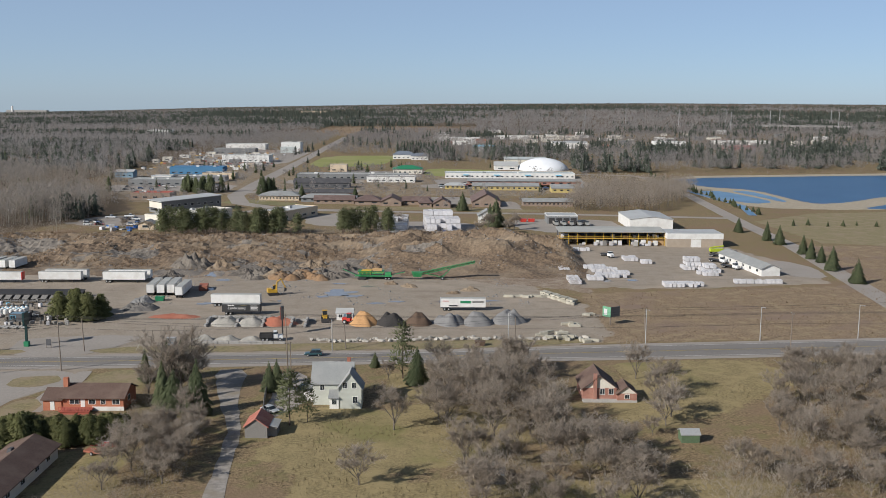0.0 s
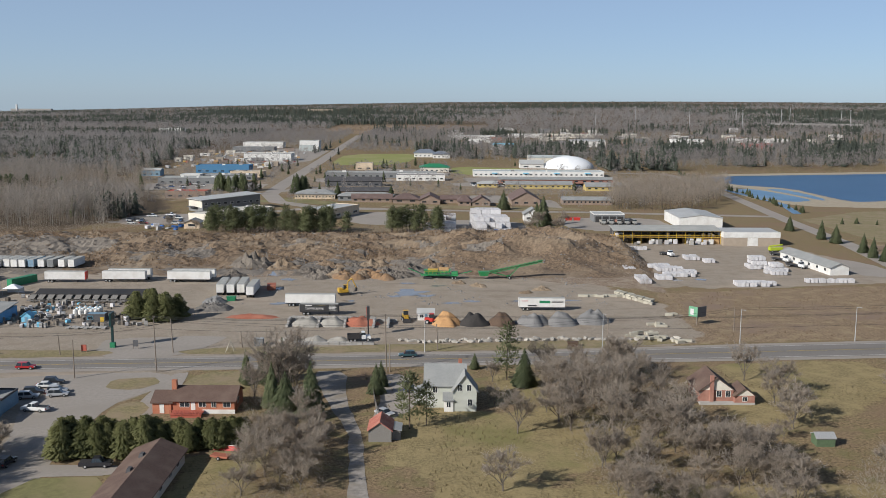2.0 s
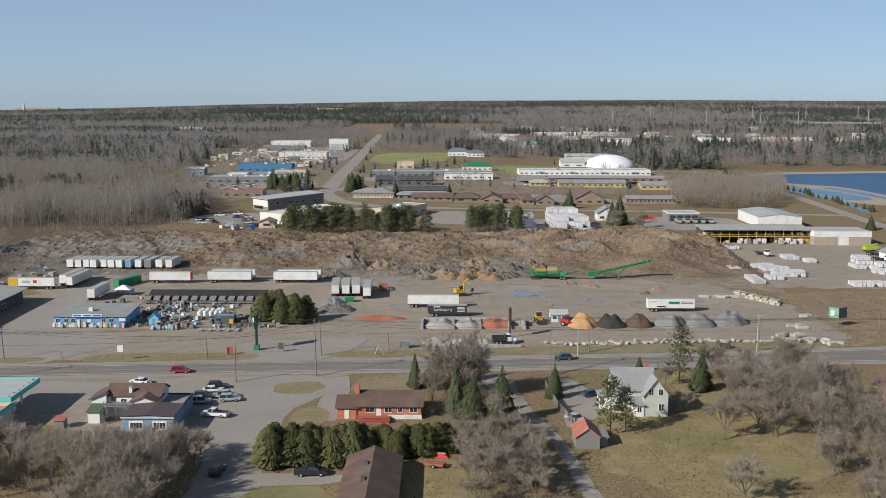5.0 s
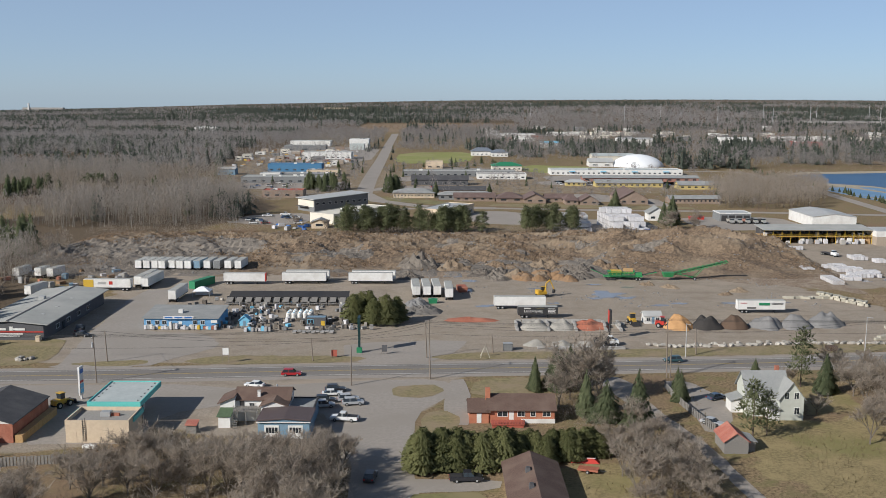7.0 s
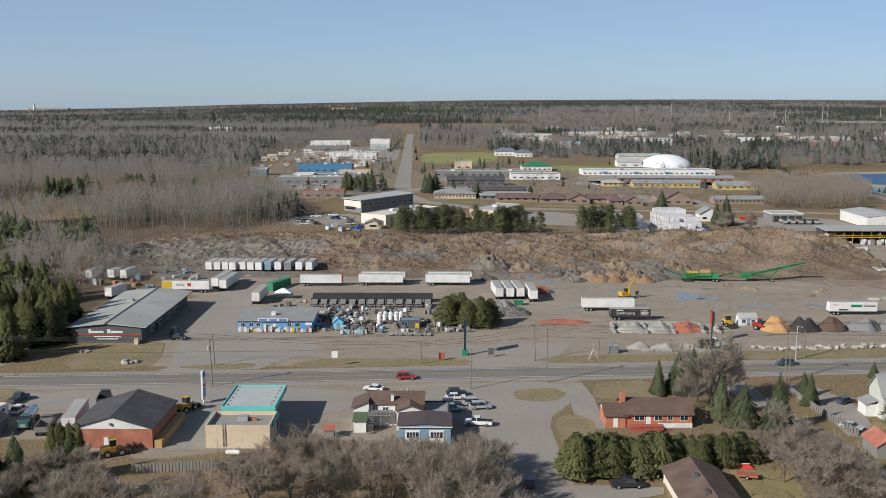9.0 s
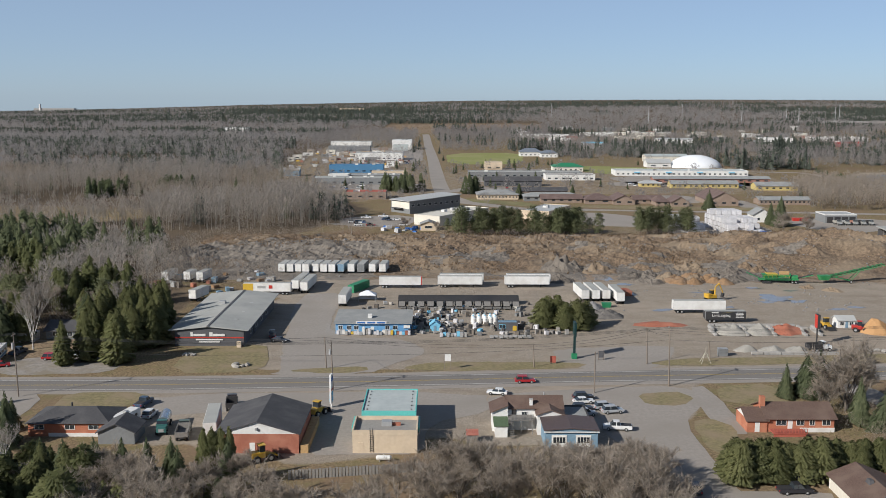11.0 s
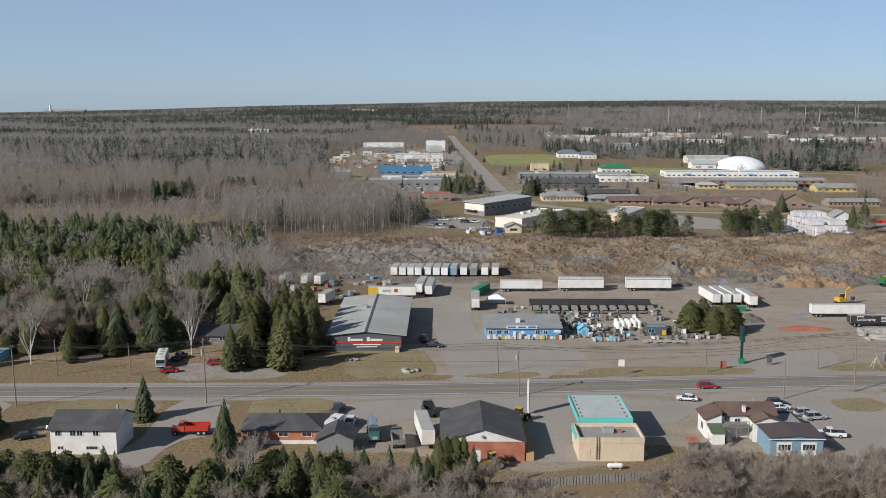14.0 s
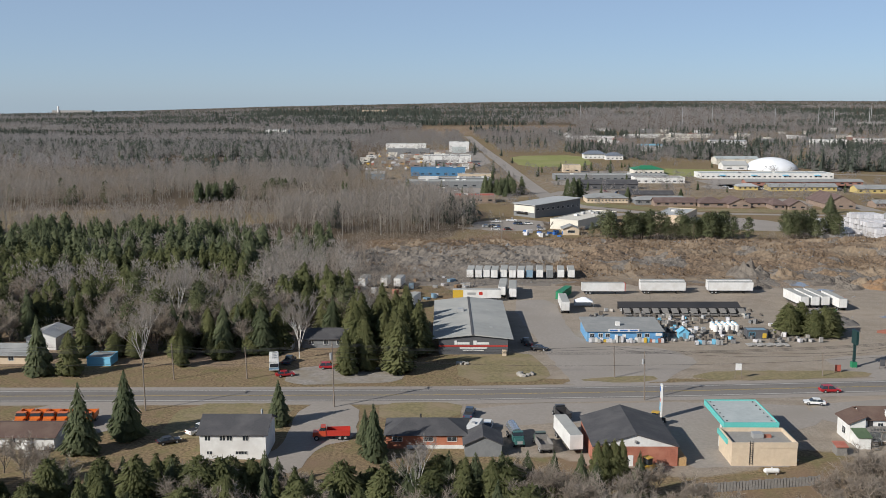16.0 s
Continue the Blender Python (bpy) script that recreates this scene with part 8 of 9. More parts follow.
def fir_tris(seed, n, rad, droop=0.5, tip=0.9, low=0.04, size=0.1, spire=True, sides=5):
    """A conifer of unit height: a dim inner body and many sprays over it, ragged at the edge; a low tip power rounds its top."""
    r = np.random.default_rng(seed)
    core, rings = [], [(low, 0.5), (0.35, 0.62 * 0.65 ** tip), (0.7, 0.6 * 0.3 ** tip), (0.92, 0.0)] if sides > 4 else [(low, 0.6), (0.92, 0.0)]
    for (z0_, f0_), (z1_, f1_) in zip(rings, rings[1:]):
        for k in range(sides):
            a, b = 2 * math.pi * k / sides, 2 * math.pi * (k + 1) / sides
            q = [(math.cos(t) * rad * f, math.sin(t) * rad * f, z) for t, f, z in ((a, f0_, z0_), (b, f0_, z0_), (b, f1_, z1_), (a, f1_, z1_))]
            core.append((q[0], q[1], q[2]))
            if f1_:
                core.append((q[0], q[2], q[3]))
    f = 1 - np.sqrt(r.uniform(0.0, 1, n)) if spire else r.uniform(0.0, 1.0, n)
    a = r.uniform(0, 2 * math.pi, n)
    prof = rad * (1 - f) ** tip * np.minimum(1, 0.55 + 5 * f) * (1 + 0.2 * np.sin(2 * a + seed) + 0.13 * np.sin(23 * f + 3 * a))
    out_ = np.stack([np.cos(a), np.sin(a), np.zeros(n)], 1)
    side = np.stack([-np.sin(a), np.cos(a), r.normal(size=n) * 0.4], 1)
    z = low + (1 - low) * f * (1.0 if spire else 0.93)
    root = out_ * (prof * r.uniform(0.35, 0.6, n))[:, None] + np.stack([0 * z, 0 * z, z + 0.05], 1)
    t_ = out_ * (prof * r.uniform(0.85, 1.15, n))[:, None] + np.stack([0 * z, 0 * z, z - droop * prof * 0.35], 1)
    wd = (size * r.uniform(0.6, 1.3, n) * (0.45 + 0.55 * (1 - f)))[:, None] * side
    tris = [np.array(core), np.stack([root, t_ + wd, t_ - wd], 1)]
    if spire:
        tris.append(np.array([[(-0.014, 0, 0.86), (0.014, 0, 0.86), (0, 0, 1.0)], [(0, -0.014, 0.86), (0, 0.014, 0.86), (0, 0, 1.0)]]))
    return np.concatenate(tris)


KINDS = {}
for i, (hg, sp) in enumerate(((10, 0.95), (11, 0.8), (9, 1.1), (12, 0.9))):
    tr, tw = bare_near(20 + i, hg, sp)
    tr.materials.append(bark_m)
    KINDS.setdefault("bare", []).append((tr, tri_mesh("crown", tw, twig_m), hg, "leafless grey-brown tree with a wide twiggy crown", "bare_tree"))
tr, tw = bare_near(31, 12, 0.6, 0.3)
tr.materials.append(birch_m)
KINDS["birch"] = [(tr, tri_mesh("crown", tw, twig_p), 12, "leafless white-barked birch with fine twigs", "birch_tree")]
for i, (hg, rd) in enumerate(((10, 3.2), (12, 3.5), (8, 2.9))):
    KINDS.setdefault("spruce", []).append((trunk_mesh(hg * 0.95, 0.2, pinebark_m), crown_mesh(fir_tris(50 + i, 980, rd / hg * 0.9, 0.9, 0.88, 0.05, 0.027) * hg, spruce_m), hg, "dark green spruce with drooping layered branches", "spruce_tree"))
for i, (hg, rd) in enumerate(((7, 2.4), (8, 2.6), (6.5, 2.7))):
    KINDS.setdefault("cedar", []).append((trunk_mesh(hg * 0.8, 0.16, pinebark_m), crown_mesh(np.concatenate([fir_tris(60 + i, 1250, rd / hg * 1.2, 0.0, 0.38, 0.02, 0.03, False) * hg, cedar_tris(60 + i, hg, rd * 1.1, 330, 0.36)]), cedar_m), hg, "dense olive-green cedar with an uneven rounded crown", "cedar_tree"))
for i, (hg, rd) in enumerate(((13, 2.8), (14, 2.5))):
    KINDS.setdefault("tallcedar", []).append((trunk_mesh(hg * 0.85, 0.2, pinebark_m), crown_mesh(np.concatenate([fir_tris(70 + i, 1150, rd / hg * 1.2, 0.1, 0.5, 0.02, 0.026, False) * hg, cedar_tris(75 + i, hg, rd, 240, 0.45, 1.0)]), cedar_m), hg, "tall olive-green cedar tapering to a point", "cedar_tree"))
for i, (hg, rd) in enumerate(((14, 3.4), (12.5, 3.1), (15, 3.6), (13, 3.0))):
    KINDS.setdefault("pine", []).append((trunk_mesh(hg * 0.93, 0.2, pinebark_m), crown_mesh(pine_tris(80 + i, hg, rd), pine_m), hg, "dark green pine with a ragged crown above bare stem", "pine_tree"))
for kind in ("cedar", "tallcedar"):     # the same forms, with shade put into their foliage colour
    for tr, me, hg, lb, nm in KINDS[kind]:
        me = me.copy()
        me.materials[0] = shaded_cedar
        KINDS.setdefault("dark" + kind, []).append((tr, me, hg, lb.replace("olive-green", "dark olive"), nm))


def plant(kind, x, y, hgt, i=None, z=0.0, group=""):
    rng = random.Random(int(x * 131 + y * 17))
    v = KINDS[kind][rng.randrange(len(KINDS[kind])) if i is None else i % len(KINDS[kind])]
    tree = thing(v[4], v[3], "tree", x, y, z, rng.uniform(0, 360), group)
    s = hgt / v[2]
    wide = rng.uniform(1.05, 1.4) if kind == "bare" else rng.uniform(0.92, 1.18)
    tree.scale = (s * wide, s * wide * rng.uniform(0.9, 1.1), s)
    link_mesh("trunk", v[0], tree)
    link_mesh("crown", v[1], tree)
    return tree


SPRUCES = [(-71.1, 228.6, 8.2), (-66.1, 229.8, 10.2), (-62.9, 230.7, 10.6), (-52.6, 204, 12.2), (-39.2, 226.6, 6.3), (-5.8, 227, 9.4), (-16.9, 242, 4.2), (-40, 220.6, 7.4),
           (-251.8, 217.6, 9.4), (-230.6, 198.2, 10.6), (-281.1, 209.5, 13.8), (-286.7, 199.9, 13.9), (-232.9, 206, 7), (-62.1, 211.2, 10), (-58.5, 207, 9), (-317.2, 255.1, 14.5),
           (155.9, 362.7, 9.5), (157.8, 391.5, 10), (160.4, 410.5, 8), (160.1, 421.3, 9), (161.3, 434, 9), (160.5, 463, 9.5), (159.5, 478.2, 9.5), (154.4, 507.9, 8),
           (-127.9, 697, 14.5), (-131, 705, 13), (12.3, 602, 12), (28.8, 525, 16), (26, 532, 12), (-173.6, 704, 12), (-178, 712, 10), (-96, 668, 11), (-60, 672, 9)]
for x, y, hg in SPRUCES:
    plant("spruce", x, y, hg)
for k, (x, y, hg) in enumerate(((-31.6, 197, 11.5), (-28.2, 199, 9.0))):
    plant("pine", x, y, hg, 2 * k)
plant("pine", -9.5, 232.4, 13.5, 2)
rnd = random.Random(77)
for k in range(46):                     # cedar hedge behind the bungalow
    f = (k % 23) / 22
    y = 180.6 + 6.0 * f + 3.6 * (k // 23) + rnd.uniform(-1.2, 1.2)
    plant("cedar", -96.5 + 33 * f + rnd.uniform(-0.8, 0.8), y, (65.2 - (y - 4.6) * 0.325) * rnd.uniform(0.78, 1.0), group="cedar hedge")
plant("cedar", -95.6, 179.6, 7.8)
for x, y, hg in ((-118.0, 297, 8.4), (-113.6, 300, 8.8), (-108.6, 294.6, 8.6), (-105.4, 297.5, 7.6), (-112, 293.6, 8.0), (-116.0, 303, 8.0)):
    plant("cedar", x, y, hg, group="round cedars on the yard")
for k in range(34):                     # tall cedars west of the sales hall
    plant("tallcedar", rnd.uniform(-243, -224), rnd.uniform(255, 300), rnd.uniform(11, 15))
for x, y, hg in ((-293.1, 260.3, 13), (-255.2, 270.1, 13), (-240, 292, 11), (-300, 296, 12), (-222, 176, 9)):
    plant("birch", x, y, hg)
plant("bare", -61.5, 219.5, 17)
plant("bare", -60.6, 221.0, 15)
for k in range(17):                     # leafless thicket between bungalow and track
    x, y = rnd.uniform(-63, -50), rnd.uniform(160, 190)
    plant("bare", x + (y - 200) * -0.1, y, rnd.uniform(7, 10) if y > 190 else rnd.uniform(6, 9))
BARES = [(49.5, 204, 10), (47, 198, 9), (43, 192, 5), (28, 184, 8), (33, 176, 8.5), (25, 177, 9), (-56.5, 171, 10.5), (-54, 200, 8), (-51, 194, 7), (-48.5, 188, 6.5), (-55, 189, 8), (-58, 220, 11), (-64, 222, 10), (-67, 217, 10), (-9.8, 194.4, 11), (-14.5, 165, 9.5), (50, 248, 4), (48.9, 215.3, 9.5), (47.5, 233, 10), (52, 222, 9),
         (-22, 220, 6), (-13.5, 212, 5), (-2.5, 208, 7), (-13, 231, 6), (3, 231, 7)]
for x, y, hg in BARES:
    plant("bare", x, y, hg)
for k in range(38):                     # leafless thicket between the houses
    plant("bare", rnd.uniform(-1, 24), 186 + 54 * rnd.random(), rnd.uniform(8, 12.5))
for k in range(34):
    x, y = rnd.uniform(4, 40), rnd.uniform(152, 188)
    plant("bare", x, y, min(rnd.uniform(6.5, 9.5), 66 - (y - 4) * 0.33 if x > 19 else 20))
for k in range(210):                    # thicket in the east
    x = rnd.uniform(54, 124)
    y = rnd.uniform(160, 246)
    if (y < 172 or x > 66 + abs(y - 192) * 0.45) and x < 14 + 0.46 * y:
        if not (84 < x < 96 and y < 184):
            plant("bare", x, y, rnd.uniform(5, 8.5))
for x, y, hg in ((-146, 181, 10.5), (-141, 184, 9), (-150, 176, 10), (-136, 176, 11), (-131, 171, 12), (-126, 183, 10), (-121, 180, 10), (-116, 172, 11), (-112.5, 182, 10), (-109.8, 188, 8), (-128, 190, 8), (-122, 190, 7), (-139, 168, 11), (-110, 166, 9), (-118, 162, 10),
                  (-182, 180, 8), (-187, 176, 9), (-200, 179, 9), (-206, 182, 8.5), (-196, 172, 9), (-177, 172, 9), (-292, 190, 10), (-297, 193, 9), (-288, 186, 9), (-268, 180, 7), (-260, 178, 7)):
    plant("bare", x, y - 3, min(hg, 68.2 - (y - 23) * (0.375 if -137 < x < -106 else 0.358)))
for x, y, hg in ((-222, 186, 9), (-216.5, 186.5, 9.5), (-212, 185, 8.5), (-207.5, 187, 9.5), (-203, 188, 8), (-198.5, 187.5, 9.5), (-194, 186.5, 9), (-184.2, 186, 9.5), (-248.5, 190.5, 11), (-227, 184, 8.5), (-213, 181, 8), (-192, 183, 8), (-262, 181, 9), (-255, 182, 8)):
    plant("spruce", x, y - 7, min(hg, 66 - (y - 27) * 0.362))
for k in range(4):
    plant("tallcedar", -190.2 + 1.5 * k, 186.4 + 0.3 * k, 7.5)
for k in range(20):                     # leafless trees along the side street
    y = rnd.uniform(150, 184)
    plant("bare", rnd.uniform(-126, -111), y, min(rnd.uniform(8, 12), 69.5 - (y - 20) * 0.38))
for k in range(30):                     # leafless trees south of the fence
    plant("bare", rnd.uniform(-205, -148), rnd.uniform(150, 172), rnd.uniform(7.5, 11.5))
for k in range(16):                     # leafless row behind the filling station and shop
    y = rnd.uniform(162, 186)
    plant("bare", rnd.uniform(-149, -108), y, min(rnd.uniform(7.5, 11.5), 68.2 - (y - 20) * 0.375))
for k in range(112):                    # mixed belt along the south-west
    y = rnd.uniform(153, 182)
    plant(("darkcedar", "darktallcedar", "spruce", "bare", "darkcedar")[k % 5], rnd.uniform(-312, -205), y, min(rnd.uniform(6.5, 12.5), 67.4 - (y - 20) * 0.374) * rnd.uniform(0.85, 1.0))
for k in range(26):
    x, y = -140 + 68 * rnd.random(), 481 + 18 * rnd.random()
    plant("pine", x, y, rnd.uniform(11, 14.5), group="pine clump behind the bank")
for k in range(30):
    x, y = -146 + 78 * rnd.random(), 482 + 24 * rnd.random()
    plant("pine", x, y, rnd.uniform(7, 12.5), group="pine clump behind the bank")
for k in range(22):
    plant("pine", rnd.uniform(-51, -26), rnd.uniform(486, 506), rnd.uniform(9, 13.5), group="pine clump beside the stacks")
for x, y, hg in ((20, 498, 9), (24, 506, 12), (34, 500, 9), (38, 512, 11), (-22, 512, 12), (-150, 498, 7), (44, 470, 5), (-166, 508, 8)):
    plant("bare", x, y, hg)
for k in range(150):                    # trees at the front of the western wood
    x = rnd.uniform(-350, -244)
    y = 274 + 56 * rnd.random() ** 1.3
    if -260 < x < -240 and y < 294 or -334 < x < -312 and y < 297:
        continue
    plant(rnd.choice(("darktallcedar", "tallcedar", "bare", "bare", "spruce", "pine", "birch" if k % 3 == 0 else "bare")), x, y, rnd.uniform(9, 14.5))
for x, y, hg in ((-309.1, 253.8, 11), (-286, 270, 10), (-280, 276, 12), (-274, 282, 12), (-298, 272, 12), (-268, 288, 12), (-312, 272, 12), (-284, 262, 8), (-330, 254, 12)):
    plant("tallcedar", x, y, hg)
for k in range(22):                     # low cedars at the wood's edge
    x = rnd.uniform(-345, -264)
    if not -334 < x < -312:
        plant("cedar", x, rnd.uniform(267, 280), rnd.uniform(4.5, 8))
for k in range(40):                     # young conifers along the reservoir road
    f = k / 39
    plant("spruce", 191 + 2 * math.sin(k), 590 + 320 * f, rnd.uniform(3, 5), group="young conifers along the reservoir")
for k in range(12):
    plant("spruce", 193 + 9 * k, 536 + 3 * math.sin(k * 2.0), rnd.uniform(2.5, 4), group="young conifers along the field")


def forest(name, label, templates, pts, hts, material, rng, leafy=False):
    """Many far trees joined into one object of loose triangles."""
    chunks, norms = [], []
    for t in range(len(templates)):
        idx = np.arange(t, len(pts), len(templates))
        if not len(idx):
            continue
        a = rng.uniform(0, 2 * math.pi, len(idx))
        c, s = np.cos(a), np.sin(a)
        k = hts[idx] * np.clip((5250 - pts[idx, 1]) / 1300, 0.35, 1)
        v = templates[t]
        if leafy:
            v, nv = soften(v)
        kw = k * rng.uniform(0.85, 1.2, len(idx))
        x = (v[None, ..., 0] * c[:, None, None] - v[None, ..., 1] * s[:, None, None]) * kw[:, None, None] + pts[idx, 0][:, None, None]
        y = (v[None, ..., 0] * s[:, None, None] + v[None, ..., 1] * c[:, None, None]) * kw[:, None, None] + pts[idx, 1][:, None, None]
        zz = v[None, ..., 2] * k[:, None, None] + far_rise(pts[idx, 0], pts[idx, 1])[:, None, None]
        chunks.append(np.stack([x, y, zz], -1).reshape(-1, 3, 3))
        if leafy:
            turned = np.stack([nv[None, :, 0] * c[:, None] - nv[None, :, 1] * s[:, None], nv[None, :, 0] * s[:, None] + nv[None, :, 1] * c[:, None], np.repeat(nv[None, :, 2], len(idx), 0)], -1)
            norms.append(turned.reshape(-1, 3))
    me = tri_mesh(name, np.concatenate(chunks), material)
    if leafy:
        me.normals_split_custom_set(np.repeat(np.concatenate(norms), 3, axis=0).tolist())
    ob = new(name, me)
    return tagged(ob, label, "trees", kind="stuff")


def scatter(poly, n, rng, holes=()):
    xs_, ys_ = [p[0] for p in poly], [p[1] for p in poly]
    p = np.stack([rng.uniform(min(xs_), max(xs_), n), rng.uniform(min(ys_), max(ys_), n)], 1)
    keep = inside(p[:, 0], p[:, 1], poly)
    for hole in holes:
        keep &= ~inside(p[:, 0], p[:, 1], hole)
    return p[keep]


def patchy(p, level):
    """Keeps the points inside irregular patches."""
    v = np.array([noise.noise(Vector((a * 0.011, b * 0.007, 4.0))) + 0.6 * noise.noise(Vector((a * 0.04, b * 0.02, 8.0))) for a, b in p])
    return p[v > level]


rng = np.random.default_rng(9)


def haze_crown(seed, n, wide, low, ln, w, lean=0.45):
    """A leafless tree of unit height: an oval cloud of short up-swept twigs round a slender stem."""
    r = np.random.default_rng(seed)
    f = r.uniform(0.0, 1.0, n) ** 0.85
    a = r.uniform(0, 2 * math.pi, n)
    lump = 1 + 0.28 * np.sin(3 * a + seed) * np.sin(5 * f + seed)
    rad = wide * np.sin(np.pi * (0.12 + 0.82 * f)) ** 0.75 * lump * np.sqrt(r.uniform(0.05, 1, n))
    p = np.stack([np.cos(a) * rad, np.sin(a) * rad, low + (1 - low) * f * 0.93], 1)
    d = np.stack([np.cos(a) * lean, np.sin(a) * lean, np.ones(n)], 1) + r.normal(size=(n, 3)) * 0.35
    d /= np.linalg.norm(d, axis=1, keepdims=True)
    s_ = np.cross(d, r.normal(size=(n, 3)))
    s_ /= np.linalg.norm(s_, axis=1, keepdims=True)
    s_ *= (w / 2 * r.uniform(0.6, 1.4, n))[:, None]
    return np.stack([p - s_, p + s_, p + d * (ln * r.uniform(0.6, 1.4, n))[:, None]], 1)


def stem_tris(seed, w, top=0.86):
    """A bare stem with three forks, of unit height."""
    r = np.random.default_rng(seed)
    out = [((-w, 0, -0.02), (w, 0, -0.02), (0, 0, top)), ((0, -w, -0.02), (0, w, -0.02), (0, 0, top))]
    for k in range(3):
        a, z = r.uniform(0, 2 * math.pi), r.uniform(0.35, 0.6)
        e = np.array([math.cos(a) * 0.09, math.sin(a) * 0.09, r.uniform(0.22, 0.32)])
        q = np.array([0, 0, z])
        out.append((q - [w * 0.5, 0, 0], q + [w * 0.5, 0, 0], q + e))
    return np.array([np.array(t, float) for t in out])


def open_ground(p):
    """Keeps points off buildings, roads, fields and yards."""
    keep = np.ones(len(p), bool)
    for x0_, x1_, y0_, y1_ in FOOT:
        keep &= ~((p[:, 0] > x0_) & (p[:, 0] < x1_) & (p[:, 1] > y0_) & (p[:, 1] < y1_))
    mid_ = np.interp(p[:, 1], (600, 640, 690, 800, 1097, 1400, 1750, 1800), (-60, -132, -146, -150, -157, -166, -174, -176))
    keep &= ~((np.abs(p[:, 0] - mid_) < 9.5) & (p[:, 1] < 1795) & (p[:, 1] > 600))
    for poly in FREE:
        keep &= ~inside(p[:, 0], p[:, 1], poly)
    return p[keep]


FREE = ([(-145, 980), (-60, 980), (-46, 1220), (-146, 1210)], [(-22, 876), (66, 880), (66, 990), (-20, 992)], [(0, 764), (120, 762), (122, 860), (-12, 860)], [(176, 585), (195, 585), (195, 920), (172, 920)],
        [(-60, 934), (64, 934), (60, 950), (-60, 950)], [(66, 944), (126, 944), (130, 1010), (66, 1010)])
A_MID = [haze_crown(200 + k, 92, 0.15 + 0.025 * (k % 3), 0.28, 0.09, 0.0135) for k in range(6)]
A_FAR = [haze_crown(210 + k, 34, 0.17 + 0.03 * (k % 2), 0.26, 0.13, 0.024) for k in range(5)]
R_MID = [haze_crown(220 + k, 110, 0.30 + 0.05 * (k % 2), 0.16, 0.11, 0.014, 0.8) for k in range(4)]
R_FAR = [haze_crown(230 + k, 20, 0.30 + 0.05 * (k % 2), 0.1, 0.2, 0.06, 0.8) for k in range(4)]
H_FAR = [haze_crown(240 + k, 9, 0.36, 0.1, 0.3, 0.13, 0.9) for k in range(4)]
STEMS = [stem_tris(250 + k, 0.0075) for k in range(4)]
C_MID = [fir_tris(300 + k, 150, 0.19 + 0.03 * (k % 3), 0.5, 0.75, 0.04, 0.05, k > 1) for k in range(5)]
C_RND = [fir_tris(310 + k, 170, 0.25 + 0.04 * (k % 3), 0.05, 0.42 + 0.05 * k, 0.03, 0.055, False) for k in range(5)]
C_LOW = [fir_tris(320 + k, 40, 0.22 + 0.05 * (k % 3), 0.3, 0.45 + 0.13 * k, 0.04, 0.095, k > 2, 3) for k in range(4)]
C_HOR = [fir_tris(330 + k, 9, 0.28, 0.3, 0.6, 0.04, 0.2, False, 3) for k in range(3)]
C_FAR = [fir_tris(340 + k, 18, 0.26, 0.3, 0.5 + 0.2 * k, 0.04, 0.14, False, 3) for k in range(3)]
R_SM = [haze_crown(260 + k, 64, 0.42, 0.06, 0.17, 0.013, 0.9) for k in range(4)]
R_EST = [haze_crown(270 + k, 64, 0.32 + 0.05 * (k % 2), 0.14, 0.14, 0.046, 0.8) for k in range(4)]

# the western mixed wood: dark conifers behind, olive cedars in front, leafless stands between
W_NEAR = [(-520, 290), (-300, 300), (-246, 318), (-248, 380), (-262, 430), (-300, 452), (-360, 460), (-520, 462)]
p = scatter(W_NEAR, 1750, rng)
v = np.array([noise.noise(Vector((a * 0.022, b * 0.022, 4.0))) + 0.5 * noise.noise(Vector((a * 0.06, b * 0.06, 8.0))) for a, b in p]) - np.clip((p[:, 0] + 320) / 160, -0.5, 0.42)
dark_, front_ = v > -0.1, p[:, 1] < 372 + 30 * v
k_ = p[dark_ & front_]
forest("cedar_wood", "dense olive green cedar wood", C_RND, k_, rng.uniform(9, 15.5, len(k_)), shaded_cedar, rng, True)
k_ = p[dark_ & ~front_]
forest("spruce_wood", "dark spruces and firs standing in the mixed wood", C_RND[:3] + C_MID[:3], k_, rng.uniform(11, 18, len(k_)), spruce_m, rng, True)
k_ = p[~dark_]
hk = rng.uniform(9, 15, len(k_))
forest("bare_wood", "grey leafless trees among the cedars", R_MID[:2] + A_MID, k_, hk, twig_p, rng)
forest("tree_stems", "pale bare stems among the cedars", STEMS, k_, hk, stem_m, rng)
k_ = scatter(W_NEAR, 330, rng)
forest("bare_wood", "brown-grey rounded leafless crowns in the mixed wood", R_MID, k_, rng.uniform(8, 12, len(k_)), twig_m, rng)
k_ = scatter([(-250, 316), (-232, 318), (-236, 380), (-250, 436), (-270, 440), (-262, 380)], 170, rng)
forest("bare_wood", "leafless trees at the wood's eastern edge", R_MID[:2] + A_MID, k_, rng.uniform(6, 12, len(k_)), twig_m, rng)

